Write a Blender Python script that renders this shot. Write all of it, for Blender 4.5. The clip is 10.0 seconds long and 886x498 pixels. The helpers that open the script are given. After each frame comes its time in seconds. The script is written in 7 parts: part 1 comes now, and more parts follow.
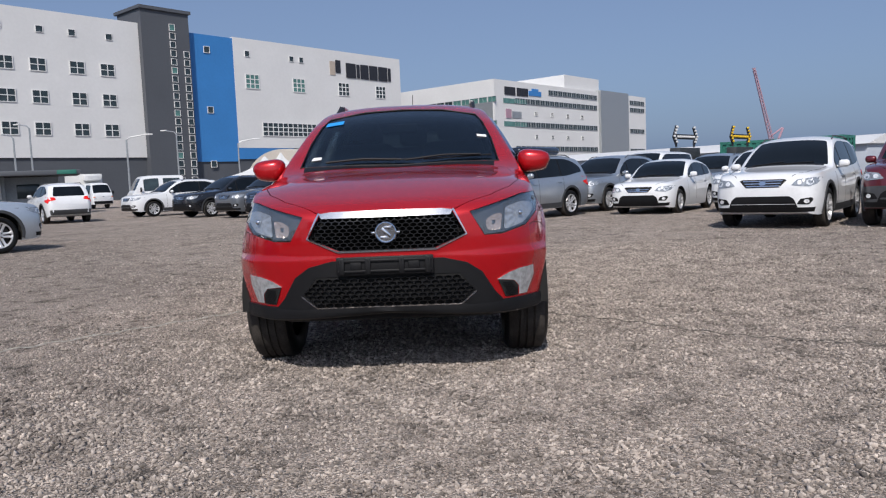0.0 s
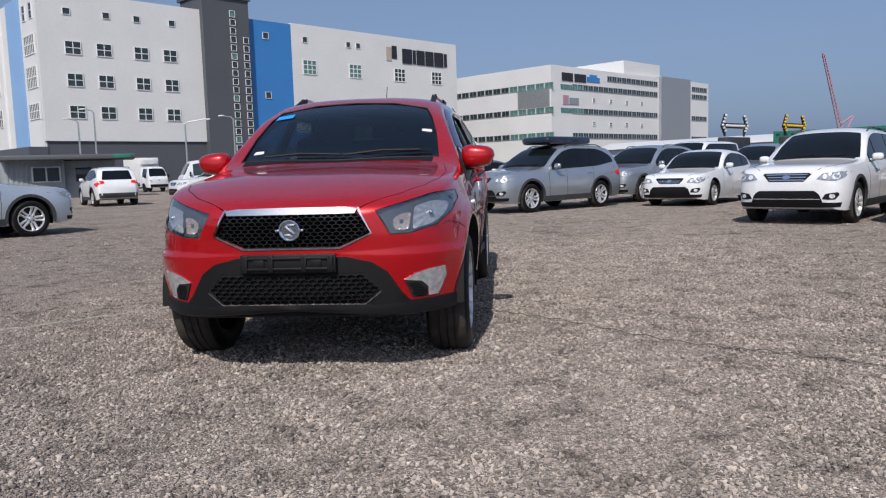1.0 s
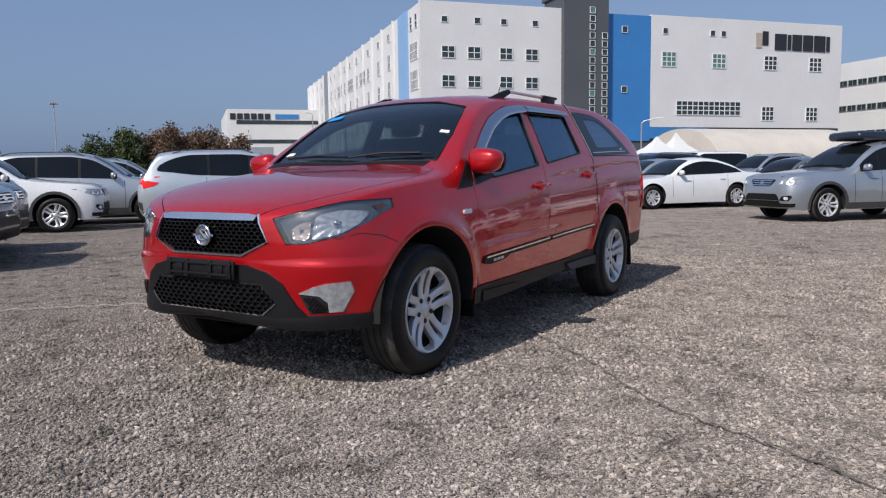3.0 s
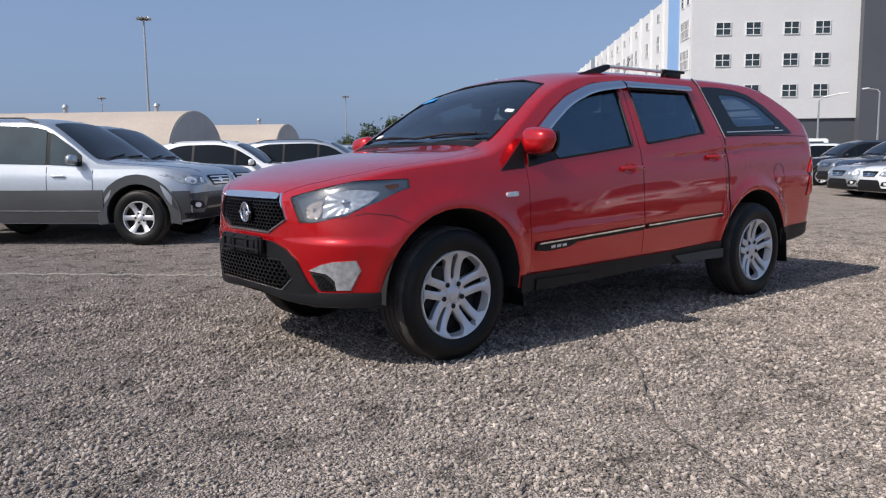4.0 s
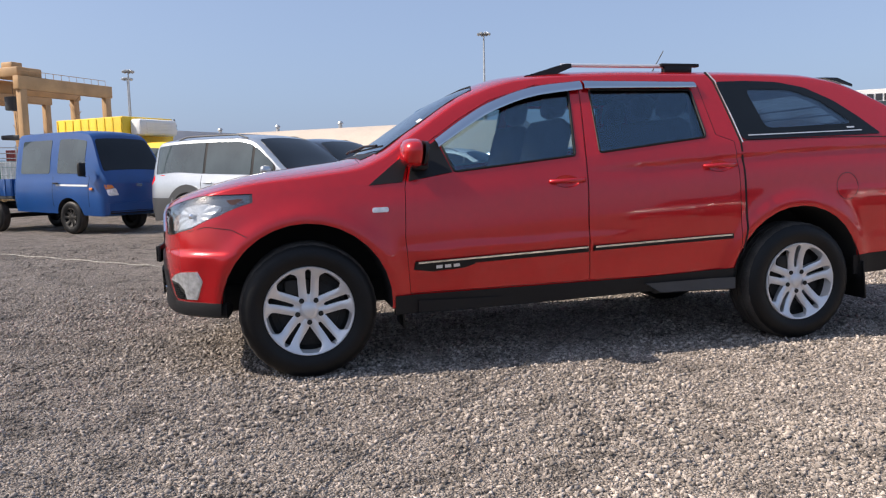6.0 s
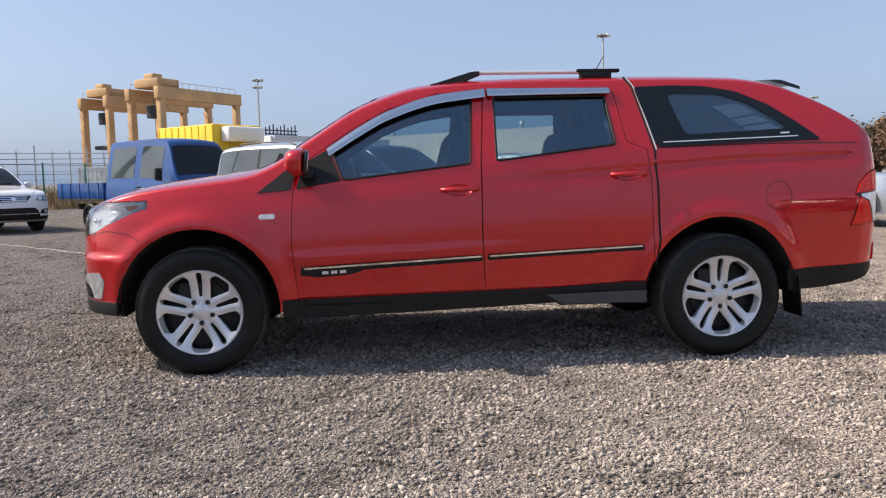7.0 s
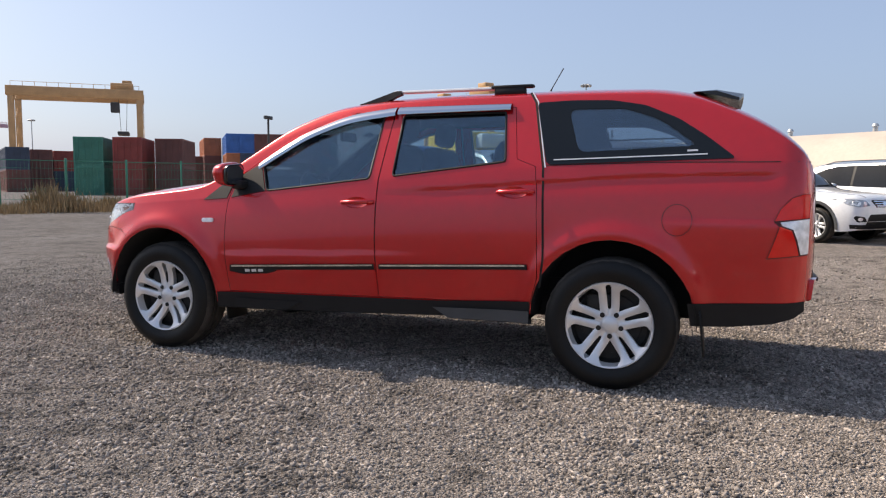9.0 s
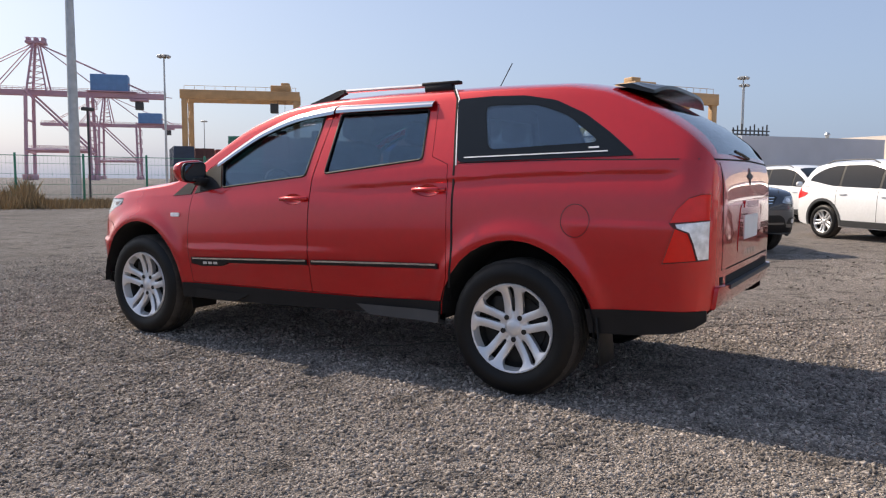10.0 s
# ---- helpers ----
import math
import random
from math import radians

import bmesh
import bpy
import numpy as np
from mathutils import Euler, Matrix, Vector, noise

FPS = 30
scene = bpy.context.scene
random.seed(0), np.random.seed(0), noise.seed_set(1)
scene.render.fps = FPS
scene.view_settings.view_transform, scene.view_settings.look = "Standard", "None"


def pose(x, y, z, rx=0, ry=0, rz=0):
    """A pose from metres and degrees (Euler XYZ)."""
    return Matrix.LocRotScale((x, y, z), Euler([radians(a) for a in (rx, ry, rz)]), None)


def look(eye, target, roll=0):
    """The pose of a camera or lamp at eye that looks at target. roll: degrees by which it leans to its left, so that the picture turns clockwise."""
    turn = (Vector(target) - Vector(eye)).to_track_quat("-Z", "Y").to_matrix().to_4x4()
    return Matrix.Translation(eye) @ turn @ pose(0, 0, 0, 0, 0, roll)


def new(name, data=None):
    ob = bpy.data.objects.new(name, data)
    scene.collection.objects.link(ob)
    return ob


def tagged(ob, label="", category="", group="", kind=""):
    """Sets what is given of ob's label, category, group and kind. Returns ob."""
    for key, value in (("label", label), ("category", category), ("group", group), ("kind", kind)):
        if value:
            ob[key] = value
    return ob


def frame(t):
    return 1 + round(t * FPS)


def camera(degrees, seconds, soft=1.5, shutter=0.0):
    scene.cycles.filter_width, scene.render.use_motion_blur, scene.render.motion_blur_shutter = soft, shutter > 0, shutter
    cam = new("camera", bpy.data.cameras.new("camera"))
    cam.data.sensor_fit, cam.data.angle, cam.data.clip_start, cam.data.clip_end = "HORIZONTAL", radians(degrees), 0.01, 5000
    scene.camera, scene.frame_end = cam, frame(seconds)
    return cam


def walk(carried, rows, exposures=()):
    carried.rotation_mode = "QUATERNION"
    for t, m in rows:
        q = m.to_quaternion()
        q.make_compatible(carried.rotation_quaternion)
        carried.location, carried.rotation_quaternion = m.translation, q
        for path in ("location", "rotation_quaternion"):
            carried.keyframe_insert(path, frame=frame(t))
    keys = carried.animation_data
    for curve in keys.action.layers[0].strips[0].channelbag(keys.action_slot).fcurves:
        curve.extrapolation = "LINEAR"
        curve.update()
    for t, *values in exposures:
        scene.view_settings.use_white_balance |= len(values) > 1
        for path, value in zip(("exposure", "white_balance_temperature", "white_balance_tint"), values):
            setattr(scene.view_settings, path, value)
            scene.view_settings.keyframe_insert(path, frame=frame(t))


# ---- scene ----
cam = camera(60.7, 10.0, 1.2)
PATH = [
    (0, (0.381, -4.838, 1.088), (0.342, -2.847, 0.91), -2.3),
    (0.5, (0.762, -4.857, 1.126), (0.648, -2.869, 0.941), -2.1),
    (1, (1.186, -4.716, 1.127), (0.998, -2.736, 0.918), -1.7),
    (1.5, (1.765, -4.606, 1.129), (1.188, -2.7, 0.944), -2.4),
    (2, (2.238, -4.29, 1.11), (1.5, -2.443, 0.905), -1.8),
    (2.2, (2.421, -4.151, 1.129), (1.654, -2.316, 0.916), -1.9),
    (3.3, (3.499, -3.261, 1.149), (2.296, -1.676, 0.945), -0.3),
    (3.5, (3.687, -3.073, 1.147), (2.383, -1.57, 0.937), -0.3),
    (4, (4.075, -2.572, 1.101), (2.509, -1.349, 0.87), -0.7),
    (4.5, (4.385, -1.976, 1.104), (2.657, -0.994, 0.886), -0.5),
    (5, (4.611, -1.419, 1.1), (2.734, -0.759, 0.894), -0.9),
    (5.5, (4.811, -0.784, 1.104), (2.912, -0.193, 0.892), -1.1),
    (6, (4.998, -0.208, 1.114), (3.061, 0.244, 0.908), -1.2),
    (6.2, (5.051, 0.062, 1.107), (3.104, 0.472, 0.902), -1.2),
    (7.3, (5.267, 1.43, 1.126), (3.278, 1.514, 0.94), -1.1),
    (7.5, (5.268, 1.664, 1.136), (3.277, 1.725, 0.952), -1.1),
    (8, (5.316, 2.317, 1.135), (3.332, 2.122, 0.976), -0.5),
    (8.5, (5.266, 2.988, 1.143), (3.293, 2.698, 0.989), 1.1),
    (9, (5.122, 3.641, 1.156), (3.254, 2.948, 0.984), 0.2),
    (9.5, (4.842, 4.267, 1.139), (3.049, 3.399, 0.964), 0.8),
    (10, (4.525, 4.846, 1.166), (2.826, 3.807, 0.985), 0.4),
]
walk(cam, [(t, look(eye, target, roll)) for t, eye, target, roll in PATH], [(0, -0.44, 6250, 11), (2, -0.48, 6250, 11), (3.5, -0.26, 6350, 11), (4.5, -0.04, 6550, 11), (6, 0.34, 6950, 12), (7.5, 0.48, 7300, 12), (8.5, 0.46, 7400, 12), (10, 0.37, 7300, 12)])

# world, sun, exposure
SUN_TO = Vector((-0.06, -0.72, 0.69)).normalized()
world = bpy.data.worlds.new("sky")
world.use_nodes = True
wn = world.node_tree.nodes
sky = wn.new("ShaderNodeTexSky")
sky.sky_type, sky.sun_disc = "NISHITA", False
sky.sun_elevation = math.asin(SUN_TO.z)
sky.sun_rotation = math.atan2(SUN_TO.x, SUN_TO.y)
sky.air_density, sky.dust_density, sky.ozone_density = 1.0, 2.2, 1.3
wn["Background"].inputs["Strength"].default_value = 0.075
gam = wn.new("ShaderNodeGamma")
gam.inputs["Gamma"].default_value = 1.5
hsv = wn.new("ShaderNodeHueSaturation")
hsv.inputs["Saturation"].default_value = 0.7
haze = wn.new("ShaderNodeMix")
haze.data_type = "RGBA"
haze.inputs["Factor"].default_value = 0.72
haze.inputs["B"].default_value = (2.95, 4.5, 7.7, 1)
world.node_tree.links.new(sky.outputs[0], gam.inputs[0])
world.node_tree.links.new(gam.outputs[0], hsv.inputs["Color"])
world.node_tree.links.new(hsv.outputs[0], haze.inputs["A"])
world.node_tree.links.new(haze.outputs["Result"], wn["Background"].inputs[0])
scene.world = world
sun_data = bpy.data.lights.new("sun", "SUN")
sun_data.energy, sun_data.angle, sun_data.color = 4.9, radians(0.6), (1.0, 0.93, 0.84)
sun = new("sun", sun_data)
sun.matrix_world = look((0, 0, 60), Vector((0, 0, 60)) - SUN_TO)


# ---- materials
def mat(name, color, rough=0.5, metal=0.0, coat=0.0, vary=0.0, scale=6.0, bump=0.0, bscale=40.0, spec=0.5, alpha=1.0, emit=0.0, island=0.0, rand=0.0, trans=0.0, fine=0.0):
    m = bpy.data.materials.new(name)
    m.use_nodes = True
    nt = m.node_tree
    n, l = nt.nodes, nt.links
    b = n["Principled BSDF"]
    b.inputs["Base Color"].default_value = (*color, 1)
    b.inputs["Roughness"].default_value = rough
    b.inputs["Metallic"].default_value = metal
    b.inputs["Coat Weight"].default_value = coat
    b.inputs["Coat Roughness"].default_value = 0.03
    b.inputs["Specular IOR Level"].default_value = spec
    b.inputs["Alpha"].default_value = alpha
    b.inputs["Transmission Weight"].default_value = trans
    if emit:
        b.inputs["Emission Color"].default_value = (*color, 1)
        b.inputs["Emission Strength"].default_value = emit
    co = n.new("ShaderNodeTexCoord")
    val = None
    if vary:
        a = n.new("ShaderNodeTexNoise")
        a.inputs["Scale"].default_value, a.inputs["Detail"].default_value = scale, 6
        l.new(co.outputs["Object"], a.inputs["Vector"])
        val = ramp(nt, a.outputs["Fac"], 1 - vary, 1 + vary, 0.3, 0.7)
        if fine:
            f = n.new("ShaderNodeTexNoise")
            f.inputs["Scale"].default_value, f.inputs["Detail"].default_value = scale * 17, 4
            l.new(co.outputs["Object"], f.inputs["Vector"])
            val = times(nt, val, ramp(nt, f.outputs["Fac"], 1 - fine, 1 + fine, 0.3, 0.7))
    if island:
        g = n.new("ShaderNodeNewGeometry")
        v = ramp(nt, g.outputs["Random Per Island"], 1 - island, 1 + island, 0, 1)
        val = times(nt, val, v) if val else v
    if rand:
        g = n.new("ShaderNodeObjectInfo")
        v = ramp(nt, g.outputs["Random"], 1 - rand, 1 + rand, 0, 1)
        val = times(nt, val, v) if val else v
    if val:
        mx = n.new("ShaderNodeVectorMath")
        mx.operation = "SCALE"
        mx.inputs[0].default_value = color
        l.new(val, mx.inputs["Scale"])
        l.new(mx.outputs[0], b.inputs["Base Color"])
    if bump:
        t = n.new("ShaderNodeTexNoise")
        t.inputs["Scale"].default_value, t.inputs["Detail"].default_value = bscale, 5
        l.new(co.outputs["Object"], t.inputs["Vector"])
        bp = n.new("ShaderNodeBump")
        bp.inputs["Strength"].default_value, bp.inputs["Distance"].default_value = 1.0, bump
        l.new(t.outputs["Fac"], bp.inputs["Height"])
        l.new(bp.outputs[0], b.inputs["Normal"])
    return m


def ramp(nt, src, lo, hi, a, b):
    r = nt.nodes.new("ShaderNodeMapRange")
    for k, v in zip(("From Min", "From Max", "To Min", "To Max"), (a, b, lo, hi)):
        r.inputs[k].default_value = v
    nt.links.new(src, r.inputs["Value"])
    return r.outputs[0]


def times(nt, a, b):
    r = nt.nodes.new("ShaderNodeMath")
    r.operation = "MULTIPLY"
    nt.links.new(a, r.inputs[0])
    nt.links.new(b, r.inputs[1])
    return r.outputs[0]


def paint(name, color, metal=0.0, rough=0.35, dust=0.12):
    """Car paint: a coloured coat under clear lacquer, faintly dusty."""
    m = mat(name, color, rough, metal, 1.0, vary=dust, scale=1.3, fine=0.03)
    return m


M_RED = paint("red_paint", (0.56, 0.0045, 0.009), 0.5, 0.27, 0.05)
M_RED.node_tree.nodes["Principled BSDF"].inputs["Coat Weight"].default_value = 1.0
M_RED.node_tree.nodes["Principled BSDF"].inputs["Coat IOR"].default_value = 1.55
M_WHITE = paint("white_paint", (0.78, 0.79, 0.80), 0.0, 0.4, 0.05)
M_SILVER = paint("silver_paint", (0.50, 0.53, 0.56), 0.75, 0.34, 0.06)
M_ICE = paint("ice_silver_paint", (0.62, 0.67, 0.71), 0.6, 0.34, 0.06)
M_GREY = paint("grey_paint", (0.13, 0.14, 0.155), 0.4, 0.4)
M_BLACK = paint("black_paint", (0.012, 0.012, 0.014), 0.0, 0.25)
M_NAVY = paint("navy_paint", (0.012, 0.016, 0.03), 0.1, 0.25)
M_BLUE = paint("blue_paint", (0.004, 0.055, 0.21), 0.0, 0.35)
M_BLUE.node_tree.nodes["Principled BSDF"].inputs["Coat Weight"].default_value = 0.12
M_MAROON = paint("maroon_paint", (0.12, 0.012, 0.02), 0.3, 0.35)
M_YELLOW = mat("yellow_panel", (0.85, 0.55, 0.03), 0.5, vary=0.1, scale=2, fine=0.05)
M_PLASTIC = mat("black_plastic", (0.008, 0.008, 0.009), 0.5, spec=0.3, vary=0.2, scale=5, bump=0.0004, bscale=700)
M_GREYPLASTIC = mat("grey_plastic", (0.05, 0.052, 0.055), 0.6, vary=0.15, scale=5)
M_RUBBER = mat("tyre_rubber", (0.006, 0.006, 0.0062), 0.5, spec=0.28, vary=0.3, scale=6, fine=0.2, bump=0.0006, bscale=220)
M_ALLOY = mat("alloy", (0.70, 0.70, 0.71), 0.36, 0.5, vary=0.08, scale=9)
M_TREAD = mat("dusty_tread", (0.06, 0.053, 0.047), 0.9, spec=0.2, vary=0.3, scale=9, fine=0.3)
M_DARKALLOY = mat("iron_and_barrel_shade", (0.022, 0.021, 0.020), 0.6, 0.4, vary=0.3, scale=12)
M_CHROME = mat("chrome", (0.85, 0.86, 0.88), 0.06, 1.0, vary=0.03, scale=4)
M_TINT = mat("tinted_glass", (0.006, 0.008, 0.010), 0.02, 0, 0, spec=0.35, vary=0.2, scale=2)
M_LAMP = mat("lamp_reflector", (0.92, 0.93, 0.94), 0.22, 0.35, vary=0.3, scale=22, bump=0.003, bscale=60)
M_TAIL = mat("tail_lens", (0.82, 0.014, 0.009), 0.12, 0, 0.15, vary=0.06, scale=25)
M_GASKET = mat("lamp_gasket", (0.07, 0.006, 0.006), 0.5, vary=0.1)
M_AMBER = mat("amber_lens", (0.75, 0.22, 0.05), 0.2, 0, 0.6)
# visor chrome, its blue-grey sky reflection put in as a darker colour
M_VISOR = mat("sky_toned_chrome", (0.52, 0.55, 0.60), 0.06, 1.0, vary=0.03, scale=4)
M_GREENGLASSY = mat("green_tinted_glass", (0.032, 0.046, 0.049), 0.03, 0, 0.3, spec=0.7, vary=0.4, scale=1.6)
M_CLOTH = mat("seat_cloth", (0.014, 0.014, 0.015), 0.9, vary=0.2, scale=20)
M_WELL = mat("wheel_well", (0.010, 0.010, 0.010), 0.95, vary=0.2, scale=6)


def glass(name, tint, pass_part, base=0.05, gloss=(0.9, 0.93, 0.96)):
    """A dark pane: part clear, part gloss, so that the far side shows through."""
    m = bpy.data.materials.new(name)
    m.use_nodes = True
    n, l = m.node_tree.nodes, m.node_tree.links
    n.remove(n["Principled BSDF"])
    t, g, f, a = n.new("ShaderNodeBsdfTransparent"), n.new("ShaderNodeBsdfGlossy"), n.new("ShaderNodeLayerWeight"), n.new("ShaderNodeMixShader")
    t.inputs[0].default_value = (*(c * pass_part for c in tint), 1)
    g.inputs[0].default_value, g.inputs["Roughness"].default_value = (*gloss, 1), 0.015
    f.inputs["Blend"].default_value = 0.5
    p = n.new("ShaderNodeMath")
    p.operation = "POWER"
    p.inputs[1].default_value = 4.0
    l.new(f.outputs["Facing"], p.inputs[0])
    l.new(ramp(m.node_tree, p.outputs[0], base, 0.9, 0, 1), a.inputs[0]), l.new(t.outputs[0], a.inputs[1]), l.new(g.outputs[0], a.inputs[2])
    l.new(a.outputs[0], n["Material Output"].inputs[0])
    return m


M_PANE = glass("window_glass", (0.86, 0.96, 1.0), 0.82, 0.10, (0.62, 0.82, 1.0))
M_CANOPY = glass("canopy_glass", (0.88, 0.95, 1.0), 0.80, 0.12, (0.70, 0.86, 1.0))
M_SHIELD = glass("windscreen_glass", (0.90, 0.97, 1.0), 0.55)
M_LENS = glass("clear_lens", (1, 1, 1), 0.97, 0.09)
M_BRIGHT = mat("satin_chrome", (0.80, 0.82, 0.84), 0.16, 0.95, vary=0.03, scale=4)


# ---- mesh helpers
def part(name, bm, material, parent=None, label="", smooth=35):
    """One mesh object out of a bmesh (or a mesh), under its thing."""
    if isinstance(bm, bpy.types.Mesh):
        me = bm
    else:
        me = bpy.data.meshes.new(name)
        bm.to_mesh(me)
        bm.free()
        if smooth:
            me.shade_smooth()
            me.set_sharp_from_angle(angle=radians(smooth))
    if material is not None and not me.materials:
        me.materials.append(material)
    ob = new(name, me)
    if parent is not None:
        ob.parent = parent
    if label:
        ob["label"] = label
    return ob


def thing(name, m, label, category, group="", kind=""):
    ob = new(name)
    ob.empty_display_size = 0.2
    ob.matrix_basis = m
    return tagged(ob, label, category, group, kind)


def box(bm, x, y, z, sx, sy, sz, bevel=0.0, rz=0.0, rx=0.0, ry=0.0):
    """A bevelled block: centre and full sizes."""
    r = bmesh.ops.create_cube(bm, size=1.0, matrix=pose(x, y, z, rx, ry, rz) @ Matrix.Diagonal((sx, sy, sz, 1)))
    if bevel:
        es = list({e for v in r["verts"] for e in v.link_edges})
        bmesh.ops.bevel(bm, geom=es, offset=min(bevel, 0.45 * min(sx, sy, sz)), segments=2, affect="EDGES", profile=0.5)
    return bm


def rod(bm, a, b, r, n=8, r2=None):
    a, b = Vector(a), Vector(b)
    d = b - a
    m = Matrix.Translation((a + b) / 2) @ d.to_track_quat("Z", "Y").to_matrix().to_4x4()
    bmesh.ops.create_cone(bm, cap_ends=True, segments=n, radius1=r, radius2=r if r2 is None else r2, depth=d.length, matrix=m)
    return bm


def lathe(bm, prof, n=32, axis="x"):
    """Turns a profile of (radius, along) round the x axis; the profile is open."""
    rings = []
    for r, a in prof:
        ring = []
        for k in range(n):
            t = 2 * math.pi * k / n
            ring.append(bm.verts.new((a, r * math.cos(t), r * math.sin(t))))
        rings.append(ring)
    for p, q in zip(rings, rings[1:]):
        for k in range(n):
            bm.faces.new((p[k], p[(k + 1) % n], q[(k + 1) % n], q[k]))
    return bm


def tube(bm, pts, r, n=8):
    """A round bar along a polyline."""
    rings = []
    pts = [Vector(p) for p in pts]
    for i, p in enumerate(pts):
        d = (pts[min(i + 1, len(pts) - 1)] - pts[max(i - 1, 0)]).normalized()
        q = d.to_track_quat("Z", "Y")
        rings.append([bm.verts.new(p + q @ Vector((r * math.cos(2 * math.pi * k / n), r * math.sin(2 * math.pi * k / n), 0))) for k in range(n)])
    for a, b in zip(rings, rings[1:]):
        for k in range(n):
            bm.faces.new((a[k], a[(k + 1) % n], b[(k + 1) % n], b[k]))
    bm.faces.new(rings[0][::-1])
    bm.faces.new(rings[-1])
    return bm


def flat(poly, step=0.0):
    """A polygon in its plane as a bmesh at z = 0, cut by a grid so that it can be bent."""
    bm = bmesh.new()
    bm.faces.new([bm.verts.new((u, v, 0)) for u, v in poly])
    if step:
        for k, no in ((0, (1, 0, 0)), (1, (0, 1, 0))):
            lo, hi = min(p[k] for p in poly), max(p[k] for p in poly)
            c = math.ceil((lo + 1e-4) / step) * step
            while c < hi - 1e-4:
                co = [0, 0, 0]
                co[k] = c
                bmesh.ops.bisect_plane(bm, geom=list(bm.faces) + list(bm.edges) + list(bm.verts), plane_co=co, plane_no=no, dist=1e-5)
                c += step
    return bm


def rounded(poly, r=0.02, n=4):
    """The polygon with its corners rounded off."""
    out = []
    for i, p in enumerate(poly):
        p, a, b = Vector(p), Vector(poly[i - 1]), Vector(poly[(i + 1) % len(poly)])
        da, db = min(r, (a - p).length * 0.45), min(r, (b - p).length * 0.45)
        s, e = p + (a - p).normalized() * da, p + (b - p).normalized() * db
        for k in range(n + 1):
            t = k / n
            out.append(tuple((1 - t) ** 2 * s + 2 * t * (1 - t) * p + t * t * e))
    return out


def lifted(poly, lift, step=0.08, out=0.004, deep=0.012, flip=False):
    """A panel: the polygon laid on a surface by lift(u, v, offset) and given thickness."""
    bm = flat(poly, step)
    faces = list(bm.faces)
    r = bmesh.ops.extrude_face_region(bm, geom=faces)
    top = {v for v in r["geom"] if isinstance(v, bmesh.types.BMVert)}
    for v in bm.verts:
        v.co = lift(v.co.x, v.co.y, out if v in top else -deep)
    bmesh.ops.recalc_face_normals(bm, faces=list(bm.faces))
    return bm


def prism(poly, lift, a, b):
    """A closed block between two copies of a polygon."""
    bm = bmesh.new()
    lo = [bm.verts.new(lift(u, v, a)) for u, v in poly]
    hi = [bm.verts.new(lift(u, v, b)) for u, v in poly]
    n = len(poly)
    for k in range(n):
        bm.faces.new((lo[k], lo[(k + 1) % n], hi[(k + 1) % n], hi[k]))
    bm.faces.new(lo[::-1]), bm.faces.new(hi)
    bmesh.ops.recalc_face_normals(bm, faces=list(bm.faces))
    return bm


def boolean(me, cutter, how="DIFFERENCE"):
    """A new mesh: me cut by a bmesh (or mesh) cutter; the cut faces keep the cutter's material."""
    a = bpy.data.objects.new("a", me)
    if isinstance(cutter, bmesh.types.BMesh):
        cm = bpy.data.meshes.new("c")
        cutter.to_mesh(cm)
        cutter.free()
        cm.materials.append(M_WELL)
    else:
        cm = cutter
    c = bpy.data.objects.new("c", cm)
    scene.collection.objects.link(a), scene.collection.objects.link(c)
    md = a.modifiers.new("cut", "BOOLEAN")
    md.object, md.operation, md.solver, md.material_mode = c, how, "EXACT", "TRANSFER"
    out = bpy.data.meshes.new_from_object(a.evaluated_get(bpy.context.evaluated_depsgraph_get()))
    bpy.data.objects.remove(a), bpy.data.objects.remove(c)
    return out


def curve(pts):
    """A smooth monotone-ish interpolation through (y, value) points."""
    ys, vs = np.array([p[0] for p in pts], float), np.array([p[1] for p in pts], float)
    h = np.diff(ys)
    s = np.diff(vs) / h
    m = np.zeros(len(ys))
    m[0], m[-1] = s[0], s[-1]
    for i in range(1, len(ys) - 1):
        m[i] = 0 if s[i - 1] * s[i] <= 0 else 2 * s[i - 1] * s[i] / (s[i - 1] + s[i])

    ys, vs, h, m = ys.tolist(), vs.tolist(), h.tolist(), m.tolist()
    last = len(h) - 1

    def f(y):
        if y <= ys[0]:
            return vs[0]
        if y >= ys[-1]:
            return vs[-1]
        i = 0
        while i < last and y >= ys[i + 1]:
            i += 1
        k = h[i]
        t = (y - ys[i]) / k
        u = t * t
        w = u * t
        return (2 * w - 3 * u + 1) * vs[i] + (w - 2 * u + t) * k * m[i] + (3 * u - 2 * w) * vs[i + 1] + (w - u) * k * m[i + 1]
    return f


